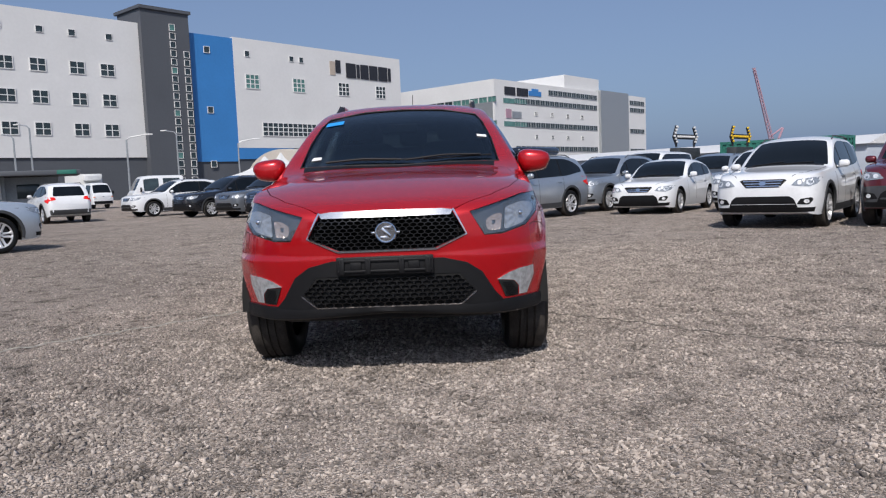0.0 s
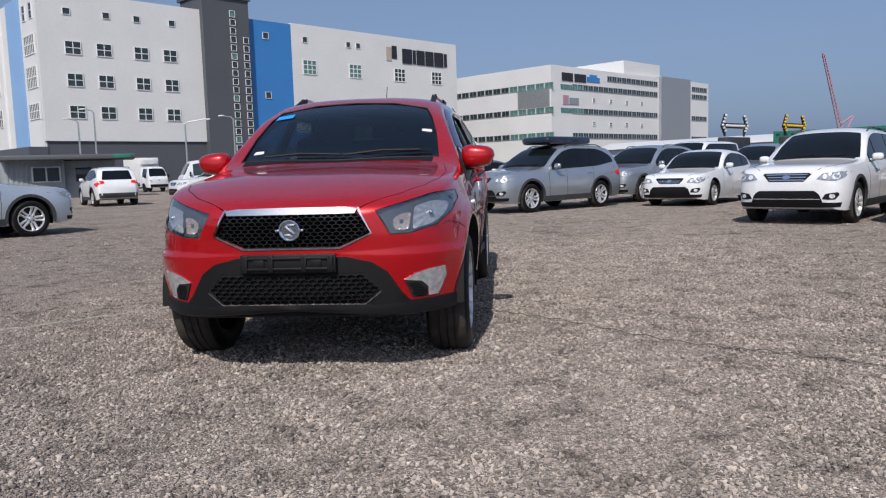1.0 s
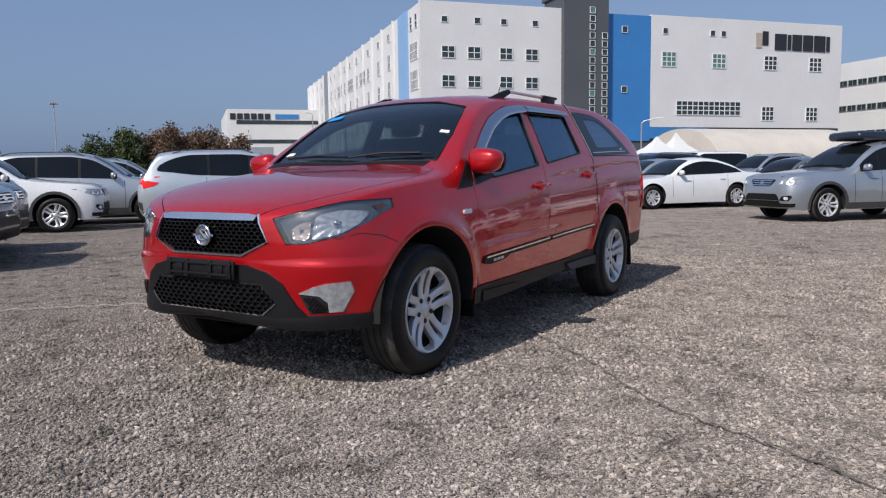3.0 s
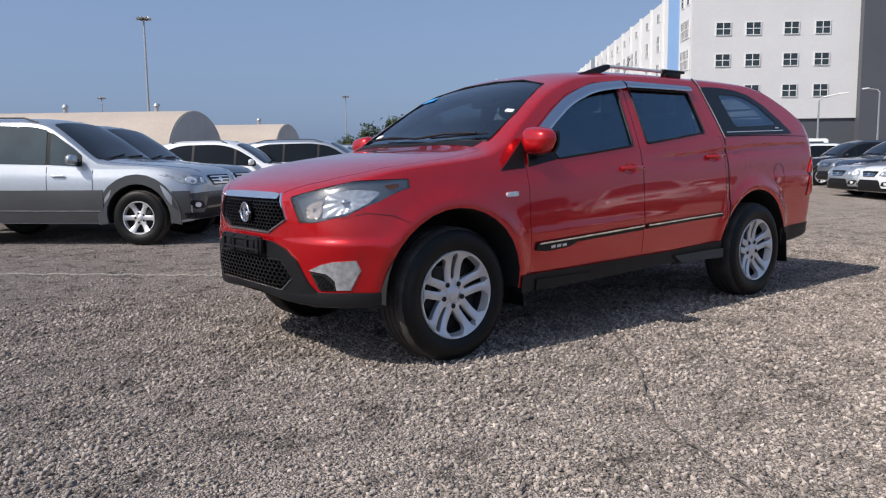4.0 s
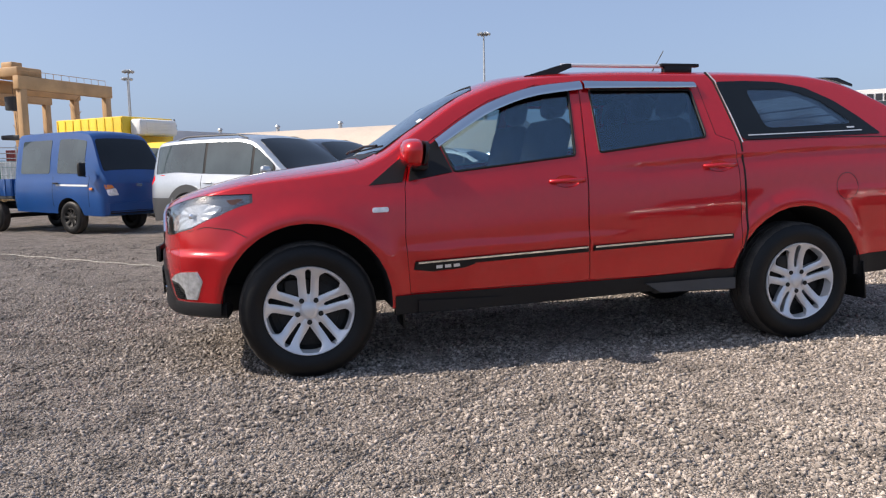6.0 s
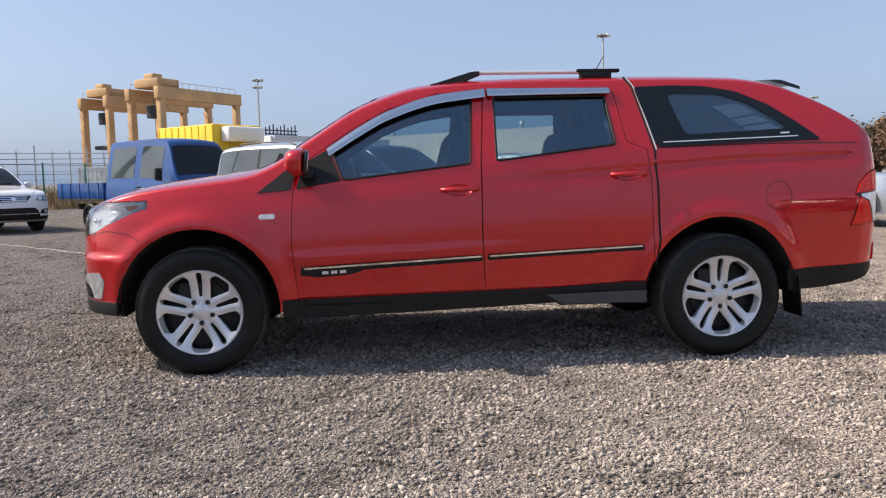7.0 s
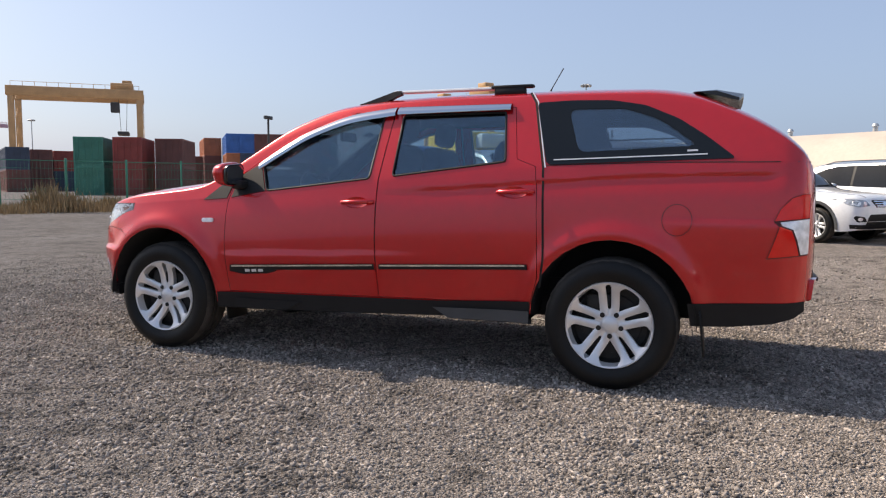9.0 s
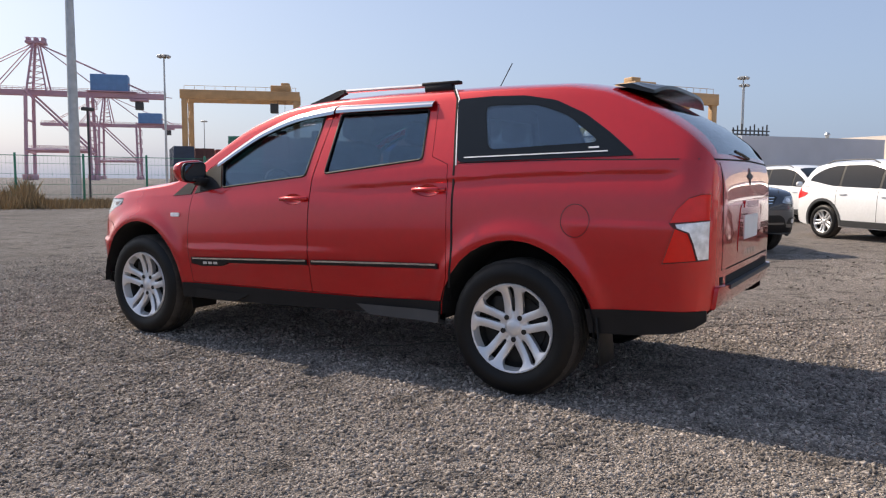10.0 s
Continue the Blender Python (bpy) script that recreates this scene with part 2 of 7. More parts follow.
class Shell:
    """A car's outer form: lengthwise curves of its plan, sill, shoulder and top; the nose points to -y, the left side to +x."""

    def __init__(self, plan, bottom, shoulder, top, lean=0.27, crown=0.10, bulge=None, inset=0.0, side=((0, 0.945), (0.25, 0.985), (0.5, 1.0), (0.8, 0.985), (1, 0.935))):
        self.plan, self.bottom, self.shoulder, self.top = curve(plan), curve(bottom), curve(shoulder), curve(top)
        self.front, self.back = plan[0][0], plan[-1][0]
        self.lean, self.crown, self.inset, self.side, self.bulge = lean, crown, inset, curve(side), bulge

    def levels(self, y):
        zb, zt = self.bottom(y), self.top(y)
        zs = min(self.shoulder(y), zt - 0.03)
        zr = zt - min(self.crown, 0.55 * (zt - zs))
        return zb, zs, zr, zt

    def wide(self, y, z):
        """Half the width at a height on the side or the cabin's side."""
        zb, zs, zr, zt = self.levels(y)
        w = self.plan(y)
        if z <= zs:
            x = w * self.side(max(0.0, (z - zb) / (zs - zb)))
            if self.bulge:
                x += self.bulge(y, z)
        else:
            x = w * self.side(1.0) - self.lean * (z - zs) - 0.10 * (z - zs) ** 2
            if self.bulge:
                x += self.bulge(y, zs)
        return max(x - self.inset, 0.02)

    def over(self, x, y):
        """The height of roof, screens or bonnet over a plan point."""
        zb, zs, zr, zt = self.levels(y)
        w = self.wide(y, zr)
        t = min(abs(x) / w, 1.0)
        return zr + (zt - zr) * (1 - t ** 2.6) ** 0.6

    def inside(self, x, y, z):
        zb, zs, zr, zt = self.levels(y)
        if z < zb or z > zt:
            return False
        return abs(x) <= self.wide(y, z) if z <= zr else (abs(x) < self.wide(y, zr) and z <= self.over(x, y))

    def ahead(self, x, z, rear=False):
        """Where the front (or rear) surface lies behind a point of the front view."""
        a, b = (self.back, self.front + 1.6) if rear else (self.front, self.front + 1.6)
        if rear:
            b = self.back - 1.6
        n = 90
        prev = a
        for k in range(n + 1):
            y = a + (b - a) * (k / n) ** 1.4
            if self.inside(x, y, z):
                lo, hi = prev, y
                for _ in range(16):
                    mid = (lo + hi) / 2
                    if self.inside(x, mid, z):
                        hi = mid
                    else:
                        lo = mid
                return hi
            prev = y
        return b

    def mesh(self, stations=64, nside=12, ncab=6, ntop=9, material=None):
        ts = np.linspace(0, 1, stations)
        ts = 0.55 * ts + 0.45 * (0.5 - 0.5 * np.cos(np.pi * ts))
        rings = []
        for t in ts:
            y = self.front + (self.back - self.front) * t
            zb, zs, zr, zt = self.levels(y)
            half = []
            for k in range(nside + 1):
                z = zb + (zs - zb) * k / nside
                half.append((self.wide(y, z), z))
            for k in range(1, ncab + 1):
                z = zs + (zr - zs) * k / ncab
                half.append((self.wide(y, z), z))
            w = self.wide(y, zr)
            for k in range(1, ntop):
                x = w * math.cos(0.5 * math.pi * k / ntop)
                half.append((x, self.over(x, y)))
            ring = [(0, zb)] + [(x, z) for x, z in half] + [(0, zt - 0.0)] + [(-x, z) for x, z in half[::-1]]
            rings.append([(x, y, z) for x, z in ring])
        n = len(rings[0])
        bm = bmesh.new()
        vs = [[bm.verts.new(p) for p in r] for r in rings]
        for a, b in zip(vs, vs[1:]):
            for k in range(n):
                bm.faces.new((a[k], b[k], b[(k + 1) % n], a[(k + 1) % n]))
        bm.faces.new(vs[0])
        bm.faces.new(vs[-1][::-1])
        bmesh.ops.recalc_face_normals(bm, faces=list(bm.faces))
        me = bpy.data.meshes.new("shell")
        bm.to_mesh(me)
        bm.free()
        if material:
            me.materials.append(material)
        return me

    # lifts for panels
    def on_side(self, s):
        return lambda y, z, o: Vector((s * (self.wide(y, z) + o), y, z + 0.25 * o))

    def on_top(self, x, y, o):
        return Vector((x, y - (0.5 * o), self.over(x, y) + o))

    def on_front(self, x, z, o):
        return Vector((x, self.ahead(x, z) - o, z))

    def on_rear(self, x, z, o):
        return Vector((x, self.ahead(x, z, True) + o, z))


# ---- wheels
def arc(rad, across, bend):
    """How far out a spoke's edge lies: straight by the hub, along the rim's circle at its end."""
    return rad * (1 - bend) + bend * math.sqrt(max(0.0, rad * rad - across * across))


def wheel_meshes(r, rim_r, w, spokes, double, rim_m=None):
    """Tyre, rim, and brake disc with the darkened rim barrel, of a wheel that stands at +x, as three meshes."""
    t = bmesh.new()
    h = w / 2
    lathe(t, [(rim_r - 0.005, -h * 0.85), (rim_r + 0.02, -h), (r - 0.05, -h * 1.04), (r - 0.012, -h * 0.86), (r, -h * 0.62)] + [p for k in range(3) for p in ((r, -h * 0.45 + k * h * 0.36), (r - 0.009, -h * 0.43 + k * h * 0.36), (r - 0.009, -h * 0.36 + k * h * 0.36), (r, -h * 0.34 + k * h * 0.36))] + [(r, h * 0.62), (r - 0.012, h * 0.86), (r - 0.05, h * 1.04), (rim_r + 0.035, h * 1.03), (rim_r + 0.03, h * 1.0), (rim_r + 0.012, h * 0.98), (rim_r - 0.005, h * 0.85)], 96)
    for k, v in enumerate(t.verts):
        rad = math.hypot(v.co.y, v.co.z)
        if k % 3 == 0 and rad > r - 0.02 and abs(v.co.x) > h * 0.5:
            v.co.y, v.co.z = v.co.y * (1 - 0.003 / rad), v.co.z * (1 - 0.003 / rad)
    for fc in t.faces:
        c_ = fc.calc_center_median()
        fc.material_index = int(math.hypot(c_.y, c_.z) > r - 0.0165)
    b = bmesh.new()
    lathe(b, [(rim_r + 0.004, h * 0.93), (rim_r, h * 0.99), (rim_r - 0.010, h * 0.97), (rim_r - 0.013, h * 0.80), (rim_r - 0.020, h * 0.55)], 48)
    for k in range(spokes):
        a0 = 2 * math.pi * k / spokes
        for side_ in ((-1, 1) if double else (0,)):
            n = 20
            prev = None
            for i in range(n + 1):
                f = i / n
                rad = 0.05 + (rim_r - 0.056) * f
                if double:
                    slot = 0.0 if f < 0.18 or f > 0.95 else (0.0065 + 0.011 * f) * min(1, (f - 0.14) / 0.1, (1.0 - f) / 0.1)
                    edge = 0.052 + 0.010 * f + 0.045 * max(0, (f - 0.72) / 0.28) ** 2
                    off, lw = side_ * (edge + slot) / 2, (edge - slot) / 2 - (0.0005 if slot == 0 else 0)
                else:
                    off, lw = 0.0, 0.042 - 0.010 * math.sin(math.pi * f)
                x = h * (0.62 + 0.33 * f - 0.12 * math.sin(math.pi * f))
                c, s = math.cos(a0), math.sin(a0)
                tx, ty = -s, c
                bend = min(1, max(0, (f - 0.6) / 0.3))
                q = [(x + da, arc(rad, off + lw * u, bend) * c + tx * (off + lw * u), arc(rad, off + lw * u, bend) * s + ty * (off + lw * u)) for da, u in ((0, 1), (0.007, 0.6), (0.007, -0.6), (0, -1), (-0.035, -0.85), (-0.035, 0.85))]
                q = [b.verts.new(p) for p in q]
                if prev:
                    for j in range(6):
                        b.faces.new((prev[j], prev[(j + 1) % 6], q[(j + 1) % 6], q[j]))
                prev = q
    lathe(b, [(0.086, h * 0.45), (0.087, h * 0.62), (0.082, h * 0.655), (0.044, h * 0.655), (0.037, h * 0.70), (0.031, h * 0.73), (0.0005, h * 0.735)], 24)
    bmesh.ops.recalc_face_normals(b, faces=list(b.faces))
    d = bmesh.new()
    # the rim's barrel, coloured dark for the shade behind the spokes
    lathe(d, [(rim_r - 0.018, h * 0.55), (rim_r - 0.04, h * 0.1), (rim_r - 0.03, -h * 0.8)], 48)
    lathe(d, [(0.0005, h * 0.30), (rim_r * 0.70, h * 0.30), (rim_r * 0.71, h * 0.22), (rim_r * 0.93, h * 0.2), (rim_r * 0.93, 0.0), (rim_r - 0.03, -h * 0.4), (0.0005, -h * 0.4)], 32)
    for k in range(5):
        a0 = 2 * math.pi * (k + 0.5) / 5
        rod(d, (h * 0.60, 0.066 * math.cos(a0), 0.066 * math.sin(a0)), (h * 0.70, 0.066 * math.cos(a0), 0.066 * math.sin(a0)), 0.0145, 12)
    box(d, h * 0.28, rim_r * 0.5, rim_r * 0.25, 0.07, 0.10, 0.14, 0.02)
    bmesh.ops.recalc_face_normals(d, faces=list(d.faces))
    out = []
    for name, bm_, m_ in (("tyre", t, M_RUBBER), ("rim", b, rim_m or M_ALLOY), ("disc_and_barrel", d, M_DARKALLOY)):
        me = bpy.data.meshes.new(name)
        bm_.to_mesh(me)
        bm_.free()
        me.shade_smooth()
        me.set_sharp_from_angle(angle=radians(40))
        me.materials.append(m_)
        if name == "tyre":
            me.materials.append(M_TREAD)
        out.append(me)
    return out


def set_wheel(meshes, car, x, y, r, turn=0.0):
    """A wheel on a car: disc with tyre and rim under it."""
    tyre, rim, disc = meshes
    w = new("wheel", disc)
    w.parent = car
    w.matrix_basis = pose(x, y, r, 0, 0, (0 if x > 0 else 180)) @ pose(0, 0, 0, turn, 0, 0)
    for nm, me in (("tyre", tyre), ("rim", rim)):
        o = new(nm, me)
        o.parent = w
    return w


# ---- generic cars of the lot
M_GUNMETAL = paint("gunmetal_paint", (0.075, 0.078, 0.083), 0.3, 0.45)
M_LAMPGREY = mat("lamp_glass", (0.34, 0.37, 0.40), 0.12, 0.3, 0.8, vary=0.35, scale=20)
WHEELS = {}
SHAPES = {}


def style_shell(st, inset=0.0):
    """The form of a parked car from its few sizes."""
    wb, fo, ro, hw, h, kind = st["wb"], st["fo"], st["ro"], st["w"] / 2, st["h"], st["kind"]
    y0, y1 = -fo, wb + ro
    bonnet = st.get("bonnet", 1.08)
    cowl = st.get("cowl", 0.50)
    belt = st.get("belt", 1.02)
    g = st.get("clear", 0.25)
    plan = [(y0, hw * 0.60), (y0 + 0.05, hw * 0.77), (y0 + 0.16, hw * 0.88), (y0 + 0.45, hw * 0.965), (0.3, hw * 0.985), (wb * 0.5, hw), (wb, hw * 0.985), (y1 - 0.35, hw * 0.94), (y1 - 0.10, hw * 0.86), (y1, hw * 0.74)]
    bottom = [(y0, g + 0.2), (y0 + 0.08, g + 0.04), (y0 + 0.4, g), (y1 - 0.45, g + 0.02), (y1 - 0.08, g + 0.10), (y1, g + 0.24)]
    shoulder = [(y0, bonnet - 0.36), (y0 + 0.15, bonnet - 0.22), (0.0, bonnet - 0.12), (cowl, belt - 0.06), (1.2, belt - 0.02), (wb - 0.3, belt + 0.02), (wb + 0.3, belt + 0.05), (y1, belt)]
    nose = [(y0, bonnet - 0.33), (y0 + 0.06, bonnet - 0.19), (y0 + 0.22, bonnet - 0.095), (0.0, bonnet - 0.03), (cowl, bonnet + 0.03)]
    if kind == "sedan":
        tail = [(cowl + 0.55, h - 0.16), (cowl + 0.95, h - 0.03), (1.75, h), (2.1, h - 0.02), (wb - 0.05, h - 0.20), (wb + 0.40, belt + 0.10), (y1 - 0.25, belt + 0.07), (y1 - 0.06, belt - 0.02), (y1, belt - 0.16)]
    elif kind == "hatch":
        tail = [(cowl + 0.55, h - 0.16), (cowl + 0.95, h - 0.03), (1.7, h), (2.2, h - 0.02), (wb + 0.1, h - 0.14), (y1 - 0.30, belt + 0.16), (y1 - 0.08, belt - 0.04), (y1, belt - 0.22)]
    elif kind == "boxy":
        tail = [(cowl + 0.50, h - 0.27), (cowl + 0.86, h - 0.06), (1.7, h - 0.01), (wb - 0.1, h), (y1 - 0.32, h - 0.03), (y1 - 0.17, h - 0.12), (y1 - 0.09, belt + 0.08), (y1 - 0.04, belt - 0.10), (y1, belt - 0.30)]
    elif kind == "van":
        tail = [(cowl + 0.45, h - 0.30), (cowl + 0.85, h - 0.05), (1.6, h), (wb, h), (y1 - 0.22, h - 0.06), (y1 - 0.10, belt + 0.3), (y1 - 0.04, belt), (y1, belt - 0.2)]
    else:
        tail = [(cowl + 0.50, h - 0.25), (cowl + 0.90, h - 0.06), (1.8, h), (wb - 0.1, h - 0.01), (y1 - 0.50, h - 0.08), (y1 - 0.36, h - 0.20), (y1 - 0.14, belt + 0.06), (y1 - 0.05, belt - 0.10), (y1, belt - 0.26)]
    return Shell(plan, bottom, shoulder, nose + tail, lean=st.get("lean", 0.30), crown=0.09, inset=inset)


def bar(poly_pts, wide):
    """A thin strip polygon along a polyline of the side view."""
    pts = [Vector(p) for p in poly_pts]
    up, dn = [], []
    for i, p in enumerate(pts):
        d = (pts[min(i + 1, len(pts) - 1)] - pts[max(i - 1, 0)]).normalized()
        nrm = Vector((-d.y, d.x)) * wide / 2
        up.append(tuple(p + nrm)), dn.append(tuple(p - nrm))
    return up + dn[::-1]


def frozen(bm, name, material, smooth=35):
    me = bpy.data.meshes.new(name)
    bm.to_mesh(me)
    bm.free()
    me.shade_smooth()
    me.set_sharp_from_angle(angle=radians(smooth))
    if material is not None:
        me.materials.append(material)
    return me


def arch_cutter(wb, r, hw, gap=0.07, deep=0.34):
    bm = bmesh.new()
    for s in (1, -1):
        for y in (0, wb):
            rod(bm, (s * (hw - deep), y, r + 0.01), (s * (hw + 0.3), y, r + 0.01), r + gap, 32)
    return bm


def style_parts(st):
    """All meshes of one kind of parked car, as rows of name, mesh, parent row, label."""
    key = st["key"]
    if key in SHAPES:
        return SHAPES[key]
    sh = style_shell(st)
    wb, hw, h, r = st["wb"], st["w"] / 2, st["h"], st["r"]
    y0, y1 = sh.front, sh.back
    bonnet, belt, cowl = st.get("bonnet", 1.08), st.get("belt", 1.02), st.get("cowl", 0.50)
    rows = []
    body = boolean(sh.mesh(52, 8, 5, 7, M_WHITE), arch_cutter(wb, r, hw))
    body.shade_smooth()
    body.set_sharp_from_angle(angle=radians(40))
    rows.append(("body", body, ""))
    # window band
    ya = cowl + 0.32
    yd = y1 - {"sedan": 0.95, "hatch": 0.62, "boxy": 0.24}.get(st["kind"], 0.42)
    gap_b, gap_t = 0.03, 0.035

    def band(a, b, n=10):
        lo, hi = [], []
        for k in range(n + 1):
            y = a + (b - a) * k / n
            z0, z1 = sh.levels(y)[1] + gap_b, sh.levels(y)[2] - gap_t
            if st["kind"] == "suv":
                f = max(0.0, (y - yd + 0.75) / 0.75)
                z0, z1 = z0 + 0.09 * f ** 1.5, z1 - 0.16 * f ** 1.8
            lo.append((y, z0)), hi.append((y, max(z1, z0 + 0.015)))
        return rounded(lo + hi[::-1], 0.03, 3)
    pb, pc = st.get("pb", 1.28), wb - 0.38
    cuts = [(ya + 0.02, pb - 0.03), (pb + 0.03, pc - 0.03)] + ([(pc + 0.03, yd - 0.03)] if yd - pc > 0.25 else [])
    for s in (1, -1):
        rows.append(("window_trim", frozen(lifted(band(ya - 0.03, yd), sh.on_side(s), 0.12, 0.003, 0.012), "trim", M_PLASTIC), ""))
        for a, b in cuts:
            rows.append(("side_window", frozen(lifted(band(a, b, 6), sh.on_side(s), 0.12, 0.007, 0.0), "pane", M_GREENGLASSY if st.get("lower") else M_TINT), "tinted side window"))
        for y in (cowl + 0.12, pb, pc + 0.04):
            zt = sh.levels(y)[1]
            zb = max(sh.levels(y)[0] + 0.14, r + 0.02)
            rows.append(("door_gap", frozen(lifted(bar([(y + 0.02, zb), (y, (zb + zt) / 2), (y + 0.015, zt)], 0.009), sh.on_side(s), 0.1, 0.0012, 0.004), "gap", M_WELL), ""))
        for y in (pb - 0.17, pc - 0.14):
            z = sh.levels(y)[1] - 0.12
            x = sh.wide(y, z)
            rows.append(("door_handle", frozen(box(bmesh.new(), s * (x + 0.018), y, z, 0.022, 0.19, 0.03, 0.01), "handle", None), "PAINT"))
        if st.get("clad"):
            n = 14
            lo, hi = [], []
            for k in range(n + 1):
                y = r + 0.10 + (wb - 2 * r - 0.2) * k / n
                lo.append((y, sh.levels(y)[0] + 0.01)), hi.append((y, sh.levels(y)[0] + st.get("clad_h", 0.14)))
            rows.append(("sill_cladding", frozen(lifted(lo + hi[::-1], sh.on_side(s), 0.1, 0.012, 0.01), "clad", M_GUNMETAL if st.get("lower") else M_GREYPLASTIC), ""))
            for yc in (0, wb):
                outer, inner = [], []
                for k in range(15):
                    a = math.pi * (-0.06 + 1.12 * k / 14)
                    inner.append((yc + (r + 0.068) * math.cos(a), r + 0.01 + (r + 0.068) * math.sin(a)))
                    outer.append((yc + (r + st.get("flare", 0.125)) * math.cos(a), r + 0.01 + (r + st.get("flare", 0.125)) * math.sin(a)))
                rows.append(("arch_cladding", frozen(lifted(outer + inner[::-1], sh.on_side(s), 0.0, 0.014, 0.02), "arch", M_GUNMETAL if st.get("lower") else M_GREYPLASTIC), ""))
        # mirror
        bm = bmesh.new()
        zm = belt + 0.05
        xm = sh.wide(cowl + 0.38, belt)
        box(bm, s * (xm + 0.12), cowl + 0.36, zm + 0.03, 0.19, 0.11, 0.135, 0.05)
        box(bm, s * (xm + 0.02), cowl + 0.38, zm - 0.02, 0.12, 0.06, 0.04, 0.015)
        rows.append(("mirror", frozen(bm, "mirror", None, 60), "PAINT"))
        # lamps
        zl = bonnet - 0.275
        hl = [(0.50, zl - 0.045), (0.80, zl - 0.075), (0.90, zl - 0.03), (0.935, zl + 0.075), (0.90, zl + 0.085), (0.60, zl + 0.055)]
        hl = [(s * hw * x, z) for x, z in hl]
        rows.append(("headlight", frozen(lifted(rounded(hl, 0.02, 2), sh.on_front, 0.05, 0.007, 0.02), "lamp", M_LAMPGREY), "clear headlight"))
        for cx, cr in ((0.80, 0.052), (0.64, 0.040)):
            disc = [(s * hw * cx + cr * math.cos(k * math.pi / 6), zl + 0.0 + cr * 0.95 * math.sin(k * math.pi / 6)) for k in range(12)]
            rows.append(("reflector", frozen(lifted(disc, sh.on_front, 0.0, 0.011, 0.0), "reflector", M_LAMP), ""))
        zf = st.get("clear", 0.25) + 0.24
        fl = [(s * hw * x, zf + dz) for x, dz in ((0.60, -0.04), (0.80, -0.05), (0.86, 0.03), (0.84, 0.075), (0.66, 0.05))]
        rows.append(("fog_pod", frozen(lifted(rounded(fl, 0.02, 2), sh.on_front, 0.05, 0.006, 0.02), "pod", M_PLASTIC), ""))
        disc = [(s * hw * 0.76 + 0.042 * math.cos(k * math.pi / 6), zf + 0.008 + 0.036 * math.sin(k * math.pi / 6)) for k in range(12)]
        rows.append(("fog_lamp", frozen(lifted(disc, sh.on_front, 0.0, 0.012, 0.0), "fog", M_LAMP), ""))
        rows.append(("bonnet_gap", frozen(lifted(bar([(s * hw * 0.50, y0 + 0.10), (s * hw * 0.70, y0 + 0.32), (s * hw * 0.80, 0.0), (s * hw * 0.80, cowl - 0.05)], 0.009), sh.on_top, 0.1, 0.002, 0.004), "gap", M_WELL), ""))
        zt = belt - 0.08
        tl = [(s * hw * 0.56, zt), (s * hw * 0.85, zt - 0.06), (s * hw * 0.90, zt + 0.12), (s * hw * 0.60, zt + 0.10)]
        rows.append(("tail_light", frozen(lifted(rounded(tl, 0.02, 2), sh.on_rear, 0.07, 0.008, 0.02), "tail", M_TAIL), "red tail light"))
        if st["kind"] == "suv":
            tw = [(y1 - 0.12, belt - 0.23), (y1 - 0.10, belt - 0.06), (y1 - 0.24, belt - 0.06), (y1 - 0.46, belt - 0.10), (y1 - 0.36, belt - 0.17)]
            rows.append(("tail_light", frozen(lifted(rounded(tw, 0.02, 2), sh.on_side(s), 0.06, 0.008, 0.02), "tail", M_TAIL), "red tail light"))
        if st.get("rails"):
            bm = bmesh.new()
            pts = []
            for k in range(9):
                y = cowl + 1.0 + (y1 - 0.75 - cowl - 1.0) * k / 8
                x = sh.wide(y, sh.levels(y)[2]) * 0.93
                pts.append((s * x, y, sh.over(x, y) + (0.045 if 0 < k < 8 else 0.005)))
            tube(bm, pts, 0.014, 6)
            rows.append(("roof_rail", frozen(bm, "rail", M_GREYPLASTIC), ""))
    # screens
    ys, ye = cowl + 0.09, cowl + 0.80
    ws = [(x * sh.wide(y, sh.levels(y)[2]) * f, y) for y, f in ((ys, 0.90), ((ys + ye) / 2, 0.885), (ye, 0.84)) for x in (-1,)] + [(sh.wide(y, sh.levels(y)[2]) * f, y) for y, f in ((ye, 0.84), ((ys + ye) / 2, 0.885), (ys, 0.90))]
    rows.append(("windscreen", frozen(lifted(rounded(ws, 0.05, 3), sh.on_top, 0.14, 0.006, 0.01), "screen", M_TINT), "dark windscreen"))
    if st["kind"] == "sedan":
        a, b = wb + 0.30, wb - 0.28
        rg = [(-sh.wide(y, sh.levels(y)[2]) * 0.85, y) for y in (a, b)] + [(sh.wide(y, sh.levels(y)[2]) * 0.85, y) for y in (b, a)]
        rows.append(("rear_window", frozen(lifted(rg, sh.on_top, 0.14, 0.006, 0.01), "screen", M_TINT), ""))
    else:
        zt = h - 0.17
        rg = [(-hw * 0.66, belt + 0.06), (hw * 0.66, belt + 0.06), (hw * 0.56, zt), (-hw * 0.56, zt)]
        rows.append(("rear_window", frozen(lifted(rounded(rg, 0.06, 3), sh.on_rear, 0.12, 0.006, 0.01), "screen", M_TINT), ""))
    # face
    zlow = st.get("clear", 0.25) + 0.13
    zg = bonnet - 0.285
    gr = [(-hw * 0.30, zg - 0.07), (hw * 0.30, zg - 0.07), (hw * 0.42, zg + 0.055), (hw * 0.38, zg + 0.075), (-hw * 0.38, zg + 0.075), (-hw * 0.42, zg + 0.055)]
    rows.append(("grille", frozen(lifted(gr, sh.on_front, 0.1, 0.004, 0.02), "grille", M_PLASTIC), ""))
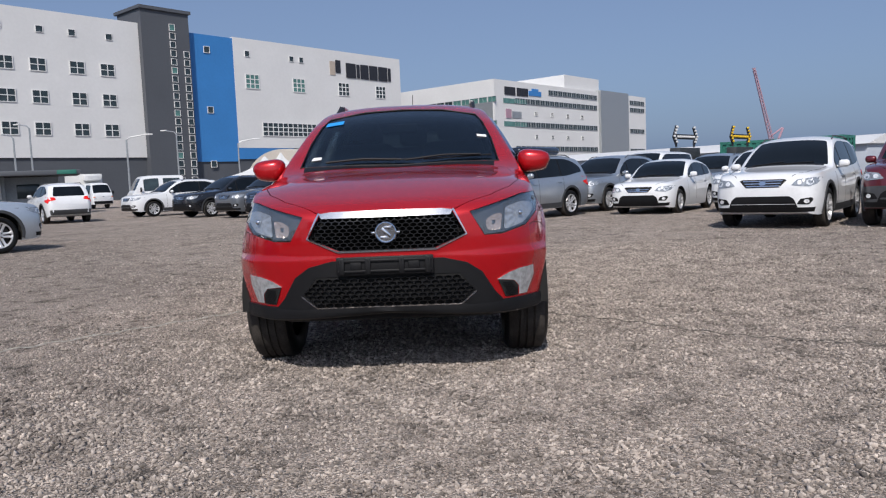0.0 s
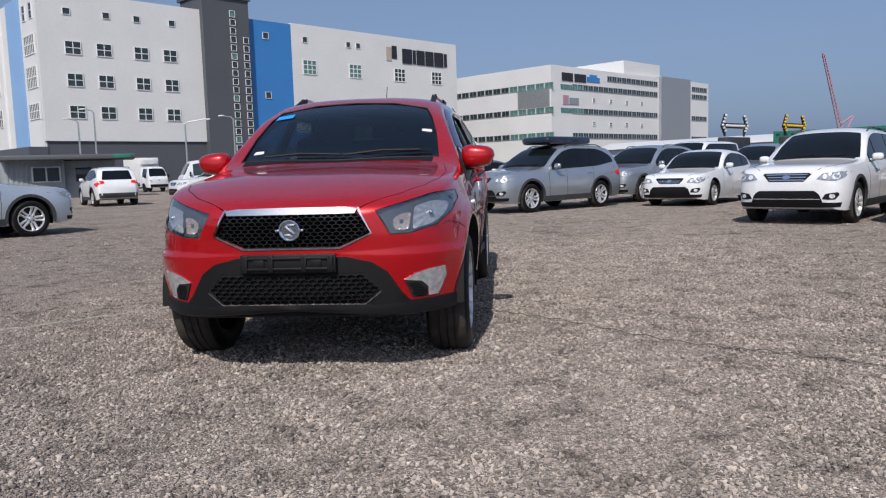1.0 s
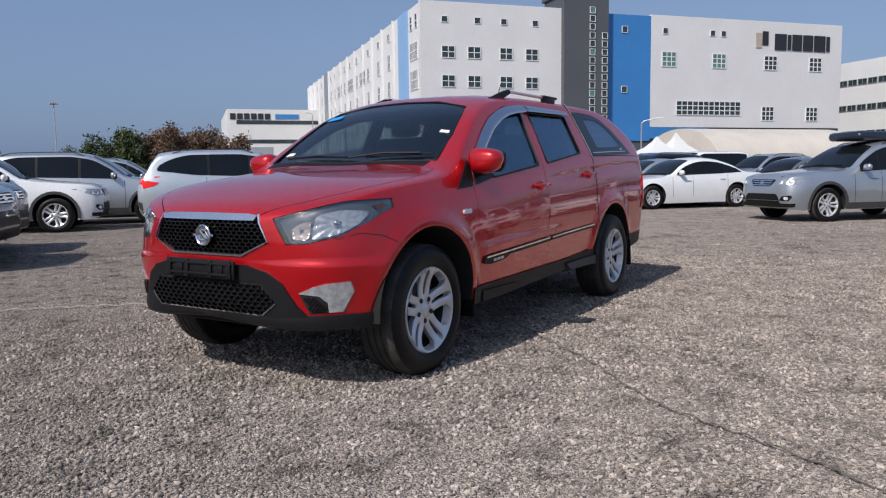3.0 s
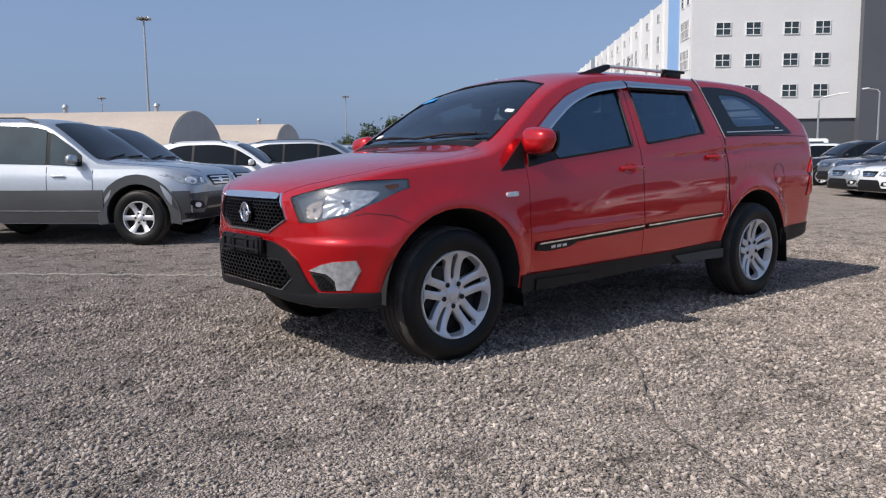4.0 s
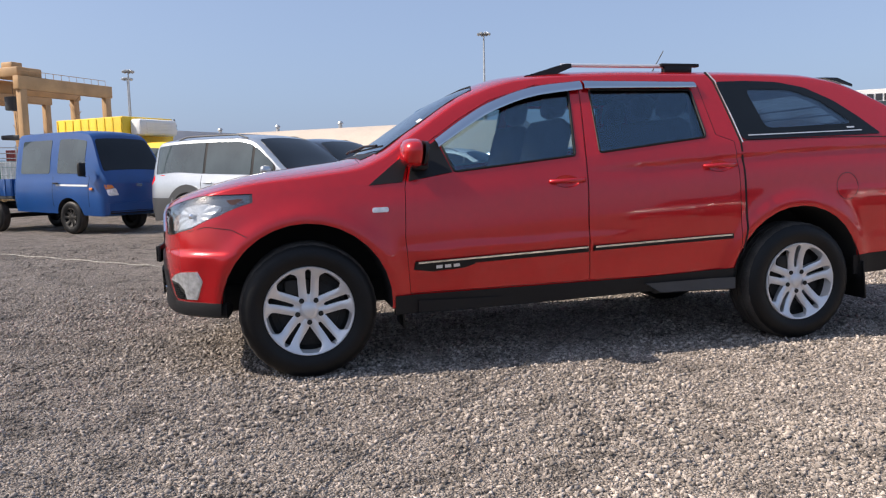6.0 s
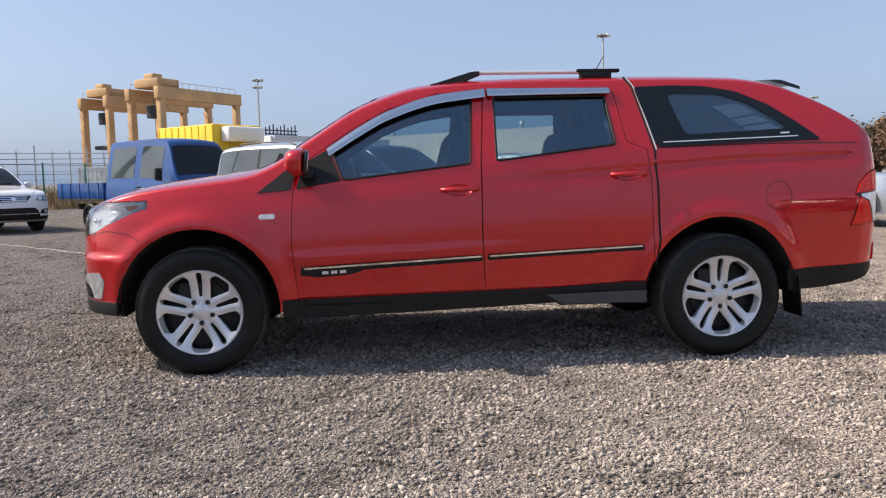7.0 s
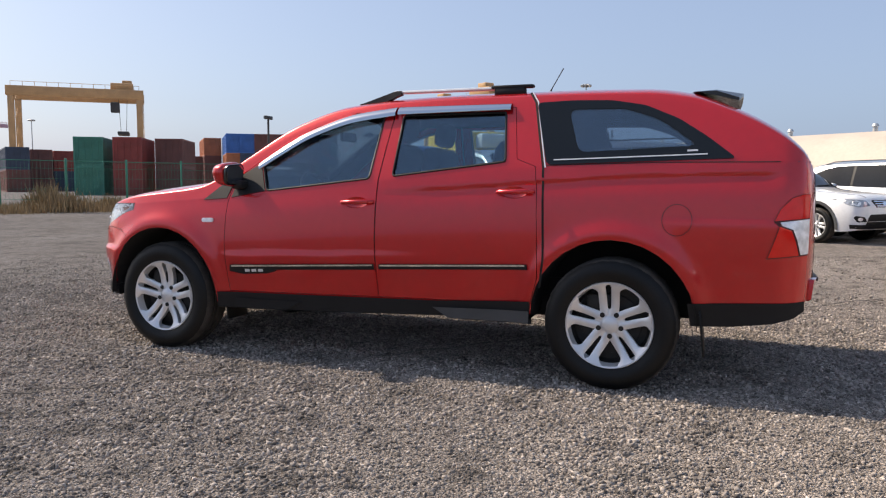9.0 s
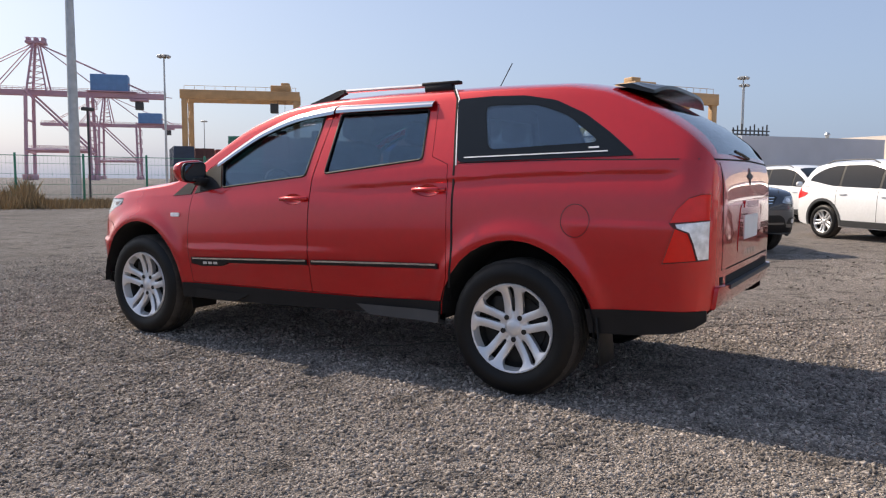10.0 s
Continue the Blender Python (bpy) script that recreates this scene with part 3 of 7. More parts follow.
    for k in range(st.get("bars", 3)):
        z = zg - 0.05 + 0.045 * k
        rows.append(("grille_bar", frozen(lifted([(-hw * (0.29 + 0.03 * k), z), (hw * (0.29 + 0.03 * k), z), (hw * (0.30 + 0.03 * k), z + 0.017), (-hw * (0.30 + 0.03 * k), z + 0.017)], sh.on_front, 0.1, 0.014, 0.0), "bar", M_BRIGHT), ""))
    rows.append(("lower_grille", frozen(lifted(rounded([(-hw * 0.62, zlow), (hw * 0.62, zlow), (hw * 0.56, zlow + 0.15), (hw * 0.48, zlow + 0.21), (-hw * 0.48, zlow + 0.21), (-hw * 0.56, zlow + 0.15)], 0.03, 2), sh.on_front, 0.06, 0.006, 0.02), "low", M_PLASTIC), ""))
    chin = [(x * hw, zlow - 0.075 + 0.01 * (abs(x) > 0.7)) for x in (-0.86, -0.5, 0.0, 0.5, 0.86)] + [(x * hw, zlow + 0.012) for x in (0.88, 0.5, 0.0, -0.5, -0.88)]
    rows.append(("chin", frozen(lifted(chin, sh.on_front, 0.06, 0.010, 0.02), "chin", M_PLASTIC), ""))
    em = [(0.065 * math.cos(k * math.pi / 6), zg + 0.005 + 0.034 * math.sin(k * math.pi / 6)) for k in range(12)]
    rows.append(("emblem", frozen(lifted(em, sh.on_front, 0.0, 0.020, 0.0), "emblem", M_CHROME), ""))
    rows.append(("cowl", frozen(lifted(rounded([(-hw * 0.74, cowl + 0.0), (hw * 0.74, cowl + 0.0), (hw * 0.74, cowl + 0.10), (-hw * 0.74, cowl + 0.10)], 0.03, 2), sh.on_top, 0.1, 0.004, 0.01), "cowl", M_PLASTIC), ""))
    for x0, x1 in ((-0.62, -0.02), (-0.05, 0.55)):
        rows.append(("wiper", frozen(tube(bmesh.new(), [sh.on_top(hw * x0, cowl + 0.05, 0.02), sh.on_top(hw * x1, cowl + 0.13, 0.016)], 0.009, 5), "wiper", M_PLASTIC), ""))
    if st.get("lower"):
        skirt = [(x * hw, z) for x, z in ((-0.90, 0.30), (0.90, 0.30), (0.935, 0.70), (0.60, 0.72), (-0.60, 0.72), (-0.935, 0.70))]
        rows.append(("two_tone_bumper", frozen(lifted(skirt, sh.on_front, 0.05, 0.003, 0.02), "skirt", M_GUNMETAL), "darker grey bumper"))
        for s in (1, -1):
            for ya_, yb_ in ((y0 + 0.12, -r - 0.10), (wb + r + 0.10, y1 - 0.10)):
                sk = [(ya_, 0.36), (yb_, 0.33), (yb_, 0.74), (ya_, 0.74)]
                rows.append(("two_tone_panel", frozen(lifted(sk, sh.on_side(s), 0.08, 0.004, 0.02), "skirt", M_GUNMETAL), ""))
            rows.append(("chrome_line", frozen(lifted(bar([(r + 0.14, 0.47), (wb - r - 0.14, 0.48)], 0.016), sh.on_side(s), 0.2, 0.017, 0.0), "line", M_CHROME), ""))

    rows.append(("rear_bumper", frozen(lifted(rounded([(-hw * 0.82, 0.36), (hw * 0.82, 0.36), (hw * 0.84, 0.56), (-hw * 0.84, 0.56)], 0.04, 2), sh.on_rear, 0.1, 0.010, 0.02), "bump", M_GREYPLASTIC if st.get("clad") else M_PLASTIC), ""))
    SHAPES[key] = rows
    return rows


SUV = dict(key="suv", kind="suv", wb=2.70, fo=0.93, ro=1.05, w=1.89, h=1.70, r=0.355, bonnet=1.10, belt=1.05, clad=True, rails=True)
DM = dict(SUV, key="long_suv", wb=2.80, ro=1.12, h=1.72, r=0.37, belt=1.08, bonnet=1.10, cowl=0.42, pb=1.52)
OLDSUV = dict(SUV, key="boxy_suv", kind="boxy", wb=2.75, fo=0.82, ro=1.13, w=1.86, h=1.79, r=0.38, bonnet=1.16, belt=1.10, lean=0.17, clear=0.30, clad_h=0.46, flare=0.20, lower=True)
SMALL = dict(SUV, key="compact_suv", wb=2.64, fo=0.88, ro=0.90, w=1.83, h=1.66, bonnet=1.08, rails=True)
HATCH = dict(key="hatch", kind="hatch", wb=2.65, fo=0.87, ro=0.78, w=1.78, h=1.47, r=0.32, bonnet=0.94, belt=0.94, clear=0.17, bars=2)
SEDAN = dict(key="sedan", kind="sedan", wb=2.80, fo=0.92, ro=1.12, w=1.86, h=1.47, r=0.33, bonnet=0.93, belt=0.95, clear=0.16, bars=2)
VAN = dict(key="van", kind="van", wb=3.2, fo=0.85, ro=1.08, w=1.92, h=1.93, r=0.34, bonnet=1.20, belt=1.15, clear=0.2, lean=0.18)


def parked(st, paint_m, at, heading, name, label, category="car", group="parked cars"):
    """A parked car: front axle's middle at a plan point, heading in degrees from +x."""
    root = thing(name, pose(at[0], at[1], 0, 0, 0, heading + 90), label, category, group)
    for nm, me, lab in style_parts(st):
        if nm == "body":
            me = me.copy()
            me.materials[0] = paint_m
        elif lab == "PAINT":
            me, lab = me.copy(), ""
            me.materials.clear()
            me.materials.append(paint_m)
        o = new(nm, me)
        o.parent = root
        if lab:
            o["label"] = lab
    wk = (st["r"], 6 if st.get("lower") else 5)
    if wk not in WHEELS:
        WHEELS[wk] = wheel_meshes(st["r"], st["r"] - (0.155 if st.get("lower") else 0.115), 0.22, wk[1], not st.get("lower"))
    for s in (1, -1):
        for y in (0, st["wb"]):
            set_wheel(WHEELS[wk], root, s * (st["w"] / 2 - 0.145), y, st["r"], 17 * y)
    return root


def lside(hub, heading, off=0.78):
    h = radians(heading)
    return hub[0] + off * math.sin(h), hub[1] - off * math.cos(h)


def rside(hub, heading, off=0.78):
    h = radians(heading)
    return hub[0] - off * math.sin(h), hub[1] + off * math.cos(h)


parked(DM, M_ICE, rside((-8.76, 10.02), 51.9), 51.9, "suv", "ice-silver seven-seat suv parked on gravel", "suv")
parked(DM, M_SILVER, (-12.99, 8.68), 49.9, "suv", "silver-blue suv parked in a row of cars", "suv")
parked(SMALL, M_WHITE, rside((-11.75, 5.41), 49.7), 49.7, "suv", "white compact suv with black arch cladding", "suv")
parked(OLDSUV, M_NAVY, (-8.95, 2.22), 46.6, "suv", "dark navy suv with a chrome barred grille", "suv")
parked(OLDSUV, M_SILVER, rside((-6.67, 0.58), 46.0), 46.0, "suv", "two-tone silver and grey boxy old suv", "suv")
parked(SMALL, M_WHITE, (-13.33, -8.02), 44.3, "suv", "white compact suv with a paper in the windscreen", "suv")
parked(SUV, M_SILVER, lside((1.56, 14.15), 225.5), 225.5, "suv", "silver suv with a dark blue block above it", "suv")
parked(SUV, M_SILVER, lside((4.92, 18.13), 229.7), 229.7, "suv", "silver suv parked among other cars", "suv")
parked(HATCH, M_WHITE, lside((6.30, 15.47), 235.8), 235.8, "hatchback", "white hatchback with a black grille", "hatchback")
parked(SMALL, M_WHITE, (8.08, 14.99), 233.0, "suv", "white compact suv half hidden by another", "suv")
parked(SUV, M_WHITE, lside((7.00, 8.99), 233.1), 233.1, "suv", "white suv with a chrome barred grille", "suv")
parked(OLDSUV, M_MAROON, (8.45, 8.37), 231.0, "suv", "maroon suv with grey bumpers", "suv")
parked(SEDAN, M_WHITE, lside((-3.20, 17.87), 229.0), 229.0, "sedan", "white sedan with dark windows", "sedan")
parked(SUV, M_WHITE, lside((-13.60, 29.91), 224.8), 224.8, "suv", "white suv parked before the white truck", "suv")
parked(SUV, M_BLACK, lside((-9.85, 26.56), 228.9), 228.9, "suv", "black suv with round fog lamps", "suv")
parked(SUV, M_GREY, lside((-7.32, 24.27), 229.0), 229.0, "suv", "dark grey suv with a wide grille", "suv")
parked(SMALL, M_WHITE, (-17.46, 28.24), 130.1, "suv", "white compact suv seen from behind", "suv")



# ---- the site: everything lies square to these two ways
U = Vector((0.6434, 0.7656, 0)).normalized()
V = Vector((-0.7656, 0.6434, 0)).normalized()
UP = Vector((0, 0, 1))
M_WALLW = mat("white_cladding", (0.704, 0.704, 0.695), 0.55, vary=0.035, scale=0.12, fine=0.02)
M_WALLG = mat("dark_grey_cladding", (0.085, 0.092, 0.105), 0.6, vary=0.06, scale=0.15, fine=0.03)
M_WALLB = mat("blue_cladding", (0.045, 0.21, 0.52), 0.5, vary=0.05, scale=0.15, fine=0.03)
M_WALLL = mat("pale_blue_cladding", (0.25, 0.42, 0.68), 0.5, vary=0.05, scale=0.15)
M_FARGLASS = mat("far_window_glass", (0.035, 0.05, 0.055), 0.12, vary=0.35, scale=0.7, spec=0.6)
M_GREENGLASS = mat("green_window_glass", (0.10, 0.22, 0.20), 0.12, vary=0.3, scale=0.7)
M_FRAME = mat("window_frame_white", (0.75, 0.75, 0.74), 0.5, vary=0.03)
M_SIGN = mat("sign_dark", (0.02, 0.022, 0.03), 0.6, vary=0.1)
M_STEEL = mat("galvanised", (0.42, 0.44, 0.45), 0.45, 0.6, vary=0.12, scale=3)
M_DARKSTEEL = mat("dark_steel", (0.05, 0.055, 0.06), 0.6, 0.3, vary=0.2, scale=3)
# orange dulled towards tan: the far haze is put into the colour
M_GANTRY = mat("gantry_orange_hazed", (0.43, 0.26, 0.12), 0.55, vary=0.15, scale=0.4, fine=0.08)
# crane red with distance haze mixed into the base colour
M_PINK = mat("crane_red_hazed", (0.40, 0.25, 0.31), 0.6, vary=0.12, scale=0.1)
M_BLUEBOX = mat("crane_house_blue", (0.10, 0.22, 0.42), 0.6, vary=0.1, scale=0.3)
M_CREAM = mat("cream_canvas", (0.47, 0.40, 0.335), 0.7, vary=0.08, scale=0.12, fine=0.05)
M_HUT = mat("blue_grey_cladding", (0.44, 0.48, 0.54), 0.7, vary=0.08, scale=0.2)
M_ARCHEND = mat("grey_canvas", (0.33, 0.35, 0.37), 0.7, vary=0.1, scale=0.2)
M_SAND = mat("sand_canvas", (0.60, 0.55, 0.48), 0.7, vary=0.08, scale=0.3, fine=0.05)
M_TENT = mat("white_canvas", (0.704, 0.704, 0.686), 0.6, vary=0.05, scale=0.6)
M_GREEN = mat("fence_green", (0.03, 0.20, 0.13), 0.5, vary=0.15, scale=4)
M_STRAW = mat("dry_grass", (0.27, 0.19, 0.10), 0.85, island=0.5)
M_BARK = mat("bark", (0.10, 0.07, 0.05), 0.9, vary=0.3, scale=8)
M_LEAF = mat("pine_leaf", (0.055, 0.078, 0.026), 0.8, island=0.5)
M_AUTUMN = mat("brown_leaf", (0.12, 0.072, 0.042), 0.8, island=0.5)


def basis(origin, along, out):
    """A frame whose x runs along a wall, y into it and z up."""
    m = Matrix.Identity(4)
    for k, v in enumerate((along, -out, UP)):
        m.col[k][:3] = v
    m.col[3][:3] = origin
    return m


def block(name, m, s0, s1, z0, z1, proud, thick, material, parent, label=""):
    """A slab of a wall, in the wall's own frame; it stands proud of it."""
    bm = bmesh.new()
    box(bm, (s0 + s1) / 2, thick / 2 - proud, (z0 + z1) / 2, s1 - s0, thick, z1 - z0)
    o = part(name, bm, material, parent, label, 0)
    o.matrix_basis = m
    return o


WINDOWS = {}


def window(m, parent, s, z, w, h, nx, ny, glass_m=None, proud=0.12, frame_m=None):
    """A window on a far wall: frame with bars, and its panes behind."""
    key = (round(w, 2), round(h, 2), nx, ny)
    if key not in WINDOWS:
        b = 0.045 * min(w, h) + 0.03
        bm = bmesh.new()
        xs = [-w / 2 + w * k / nx + e * b / 2 for k in range(nx + 1) for e in (-1, 1)]
        zs = [-h / 2 + h * k / ny + e * b / 2 for k in range(ny + 1) for e in (-1, 1)]
        grid = [[bm.verts.new((x, -0.08, z)) for z in zs] for x in xs]
        for i in range(len(xs) - 1):
            for j in range(len(zs) - 1):
                if i % 2 == 0 or j % 2 == 0:
                    bm.faces.new((grid[i][j], grid[i + 1][j], grid[i + 1][j + 1], grid[i][j + 1]))
        r_ = bmesh.ops.extrude_face_region(bm, geom=list(bm.faces))
        for v in r_["geom"]:
            if isinstance(v, bmesh.types.BMVert):
                v.co.y = 0.08
        bmesh.ops.recalc_face_normals(bm, faces=list(bm.faces))
        fm = frozen(bm, "frame", None, 20)
        bm = bmesh.new()
        box(bm, 0, 0.03, 0, w, 0.05, h)
        WINDOWS[key] = (fm, frozen(bm, "panes", None, 20))
    fm, pm = WINDOWS[key]
    fm, pm = (x.copy() for x in (fm, pm))
    fm.materials.append(frame_m or M_FRAME), pm.materials.append(glass_m or M_FARGLASS)
    o = new("window", fm)
    o.parent = parent
    o.matrix_basis = m @ Matrix.Translation((s, -proud, z))
    p = new("pane", pm)
    p.parent = o
    return o


def solid(name, corner, a, b, z0, z1, material, parent, label=""):
    """A plain building block from a corner along U and V."""
    q = [corner, corner + U * a, corner + U * a + V * b, corner + V * b]
    return part(name, prism([(p.x, p.y) for p in q], lambda u, v, o: Vector((u, v, o)), z0, z1), material, parent, label, 0)


# ---- first warehouse
CORNER = Vector((-77.81, 119.00, 0))
wh = thing("warehouse", pose(0, 0, 0), "large white warehouse with grey tower and blue bay", "warehouse")
fr = basis(CORNER + U * 2.6 + UP * 0.35, U, -V)
lf = basis(CORNER, V, -U)
solid("wall", CORNER, 100.6, 152, 0, 32.6, M_WALLG, wh)
block("white_panel", fr, -2.95, 28.0, 7.6, 33.0, 0.35, 0.9, M_WALLW, wh)
block("white_panel", fr, 47.4, 97.8, 9.6, 32.8, 0.35, 0.9, M_WALLW, wh)
block("blue_panel", fr, 36.6, 47.4, 6.7, 32.5, 0.30, 0.8, M_WALLB, wh)
block("blue_panel", fr, 47.4, 62.0, 7.2, 9.6, 0.30, 0.8, M_WALLB, wh)
block("stair_tower", fr, 26.6, 36.6, 0.2, 35.6, 1.6, 9.0, M_WALLG, wh)
block("tower_cap", fr, 26.2, 37.0, 35.6, 36.2, 2.0, 10.0, M_WALLG, wh)
block("white_panel", lf, 0.35, 152, 7.0, 33.0, 0.35, 0.9, M_WALLW, wh)
block("canopy", lf, 0, 152, 5.6, 7.0, 3.0, 3.2, M_WALLG, wh)
block("blue_stripe", lf, 8, 15.5, 7.0, 33.1, 0.55, 0.3, M_WALLL, wh)
block("grey_stripe", lf, 104, 112, 7.0, 33.1, 0.55, 0.3, M_STEEL, wh)
for k in range(13):
    block("pilaster", lf, 19.5 + 10.4 * k, 20.0 + 10.4 * k, 7.0, 33.2, 0.75, 0.6, M_FRAME, wh)
for s in (2.6, 7.9, 14.6, 20.1):
    for z in (23.6, 18.1, 12.6):
        window(fr, wh, s, z, 2.6, 2.2, 2, 2, None, 0.42)
for s in (1.9, 8.6, 14.1, 20.8):
    window(fr, wh, s, 29.7, 1.2, 1.1, 1, 1, None, 0.42)
for k, s in enumerate((51.8, 64.4, 78.0, 90.4)):
    window(fr, wh, s, 23.8, 3.4, 3.0, 3, 3, M_GREENGLASS if k < 2 else None, 0.42)
for s in (77.6, 89.8):
    window(fr, wh, s, 12.7, 3.2, 3.0, 3, 3, None, 0.42)
window(fr, wh, 62.0, 13.7, 16.4, 2.9, 12, 3, None, 0.42)
for s in (50.8, 62.6, 65.4):
    window(fr, wh, s, 29.6, 1.2, 1.2, 1, 1, None, 0.42)
for z in (29.5, 17.3, 6.2):
    window(fr, wh, 41.1, z, 1.3, 1.3, 1, 1, None, 0.38)
for k in range(19):
    window(fr, wh, 32.9, 3.0 + 1.65 * k, 1.15, 1.2, 1, 1, M_GREENGLASS if k % 5 == 3 else None, 1.7)
for k in range(16):
    window(fr, wh, 35.7, 3.0 + 1.65 * k, 1.15, 1.2, 1, 1, None, 1.7)
for z, h in ((24.5, 3.2), (19.0, 3.6), (13.2, 2.6)):
    window(lf, wh, 4.0, z, 5.2, h, 6, 2, None, 0.42)
for s in (2.2, 5.8):
    window(lf, wh, s, 30.0, 1.6, 2.6, 1, 2, None, 0.42)
for k, s in enumerate((24, 34, 45, 52, 59, 68, 76, 84, 92, 99, 117, 126, 136, 145)):
    for j, z in enumerate((30.3, 25.0, 19.2, 13.2)):
        wide = 7.0 if (k in (3, 5, 7) and j == 1) else 2.2
        window(lf, wh, s, z, wide, 1.6 if j == 0 else 3.2, 2 if wide < 3 else 5, 1 if j == 0 else 2, None, 0.42)
# signs as plain dark shapes
x = 79.0
for w, h in ((3.1, 3.5), (0.9, 3.3), (2.6, 3.5), (2.7, 3.5), (3.1, 3.5), (0.9, 3.3)):
    block("sign_shape", fr, x, x + w, 28.45 - h / 2, 28.45 + h / 2, 0.55, 0.3, M_SIGN, wh)
    x += w + 0.38
block("sign_emblem", fr, 73.9, 75.5, 27.0, 30.2, 0.5, 0.2, M_CREAM, wh)
block("sign_emblem", fr, 75.7, 77.2, 27.6, 30.6, 0.5, 0.2, M_SIGN, wh)

# ---- second warehouse, with a lower sign board wing
C2 = Vector((12.3, 212.0, 0))
wh2 = thing("warehouse", pose(0, 0, 0), "long white warehouse with strip windows", "warehouse")
f2, l2 = basis(C2 + U * 3.7 + UP * 0.8, U, -V), basis(C2 - V * 2.4 + UP * 0.3, V, -U)
solid("wall", C2, 94.2, 120, 0, 29.3, M_WALLW, wh2)
block("stair_block", f2, 55, 75, 0.2, 28.9, 1.0, 12, M_STEEL, wh2)
solid("roof_house", C2 + U * 39 + V * 1, 22, 20, 29.3, 33.6, M_WALLW, wh2)
solid("roof_house", C2 + U * 18 + V * 6, 10, 10, 29.3, 30.6, M_WALLW, wh2)
for z, a, b in ((26.3, 24, 54), (22.9, 6, 54), (16.1, 6, 54), (9.0, 6, 54), (26.0, 77.5, 89), (23.4, 77.5, 89), (15.8, 77.5, 89), (8.6, 77.5, 89)):
    n = int((b - a) / 2.6)
    for k in range(n):
        window(f2, wh2, a + (b - a) * (k + 0.5) / n, z, (b - a) / n - 0.35, 1.5, 2, 1, None, 0.1, M_STEEL)
for z in (19.5, 12.6):
    for s in (17, 26, 35, 44):
        window(f2, wh2, s, z, 1.3, 1.2, 2, 2, None, 0.1)
block("green_glass", f2, 0.6, 12, 22.0, 23.4, 0.10, 0.2, M_GREENGLASS, wh2)
block("green_glass", f2, 0.6, 12, 15.4, 16.8, 0.10, 0.2, M_GREENGLASS, wh2)
for z in (23.4, 16.6, 9.6):
    n = 36
    for k in range(n):
        window(l2, wh2, 1.5 + 116 * (k + 0.5) / n, z, 2.8, 1.5, 2, 1, M_GREENGLASS if k < 5 else None, 0.1, M_STEEL)
block("grey_panel", l2, 3.0, 14.5, 17.6, 22.6, 0.12, 0.3, M_STEEL, wh2)
x = 1.2
for w in (1.9, 1.7, 1.9, 0, 2.0, 2.0, 1.9):
    if w:
        block("sign_shape", f2, x, x + w * 0.86, 24.4, 26.7, 0.2, 0.2, M_SIGN, wh2)
    x += max(w, 0.6)
block("sign_emblem", f2, 13.4, 20, 24.8, 26.2, 0.2, 0.2, M_WALLB, wh2)
block("sign_emblem", f2, 15, 18.5, 26.2, 26.9, 0.2, 0.2, M_WALLB, wh2)
block("sign_shape", f2, 1.6, 4.2, 17.8, 20.4, 0.2, 0.2, M_PINK, wh2)
block("sign_shape", f2, 4.6, 9.2, 17.9, 19.8, 0.2, 0.2, M_STEEL, wh2)

# ---- third warehouse, far along the same street
C3 = Vector((-195.4, 177.2, 0))
wh3 = thing("warehouse", pose(0, 0, 0), "far white warehouse behind the street", "warehouse")
f3 = basis(C3, U, -V)
solid("wall", C3, 80, 60, 0, 23, M_WALLW, wh3)
for z in (18.0, 11.5, 5.5):
    block("window_band", f3, 3, 78, z, z + 1.3, 0.1, 0.2, M_FARGLASS, wh3)
for k in range(6):
    block("sign_shape", f3, 1 + 2.3 * k, 2.8 + 2.3 * k, 19.6, 21.6, 0.2, 0.2, M_SIGN, wh3)
block("sign_emblem", f3, 16, 24, 19.8, 21.4, 0.2, 0.2, M_WALLB, wh3)

# ---- canvas halls
def hall(mid, length, half, high, label, canvas=M_CREAM, vents=5, gable=M_ARCHEND):
    """A barrel-roofed hall; its gable stands at mid, its length runs back along -U."""
    root = thing("canvas_hall", pose(0, 0, 0), label, "hall")
    n = 20
    for nm, a, b, k, m_ in (("roof", 0.0, -length, 1.0, canvas), ("gable", 0.15, -0.15, 0.985, gable)):
        bm = bmesh.new()
        rings = []
        for d in (a, b):
            ring = [bm.verts.new(mid + U * d + V * (half * k * math.cos(math.pi * i / n)) + UP * (high * k * math.sin(math.pi * i / n) ** 0.8)) for i in range(n + 1)]
            rings.append(ring)
        for i in range(n):
            bm.faces.new((rings[0][i], rings[0][i + 1], rings[1][i + 1], rings[1][i]))
        bm.faces.new(rings[0]), bm.faces.new(rings[1][::-1])
        bmesh.ops.recalc_face_normals(bm, faces=list(bm.faces))
        part(nm, bm, m_, root)
    for k in range(vents):
        bm = bmesh.new()
        c = mid - U * (6 + length * k / 5) + UP * (high - 0.1)
        rod(bm, c, c + UP * 0.9, 0.35, 10)
        rod(bm, c + UP * 0.9, c + UP * 1.3, 0.55, 10, 0.3)
        part("roof_vent", bm, M_STEEL, root)
    return root


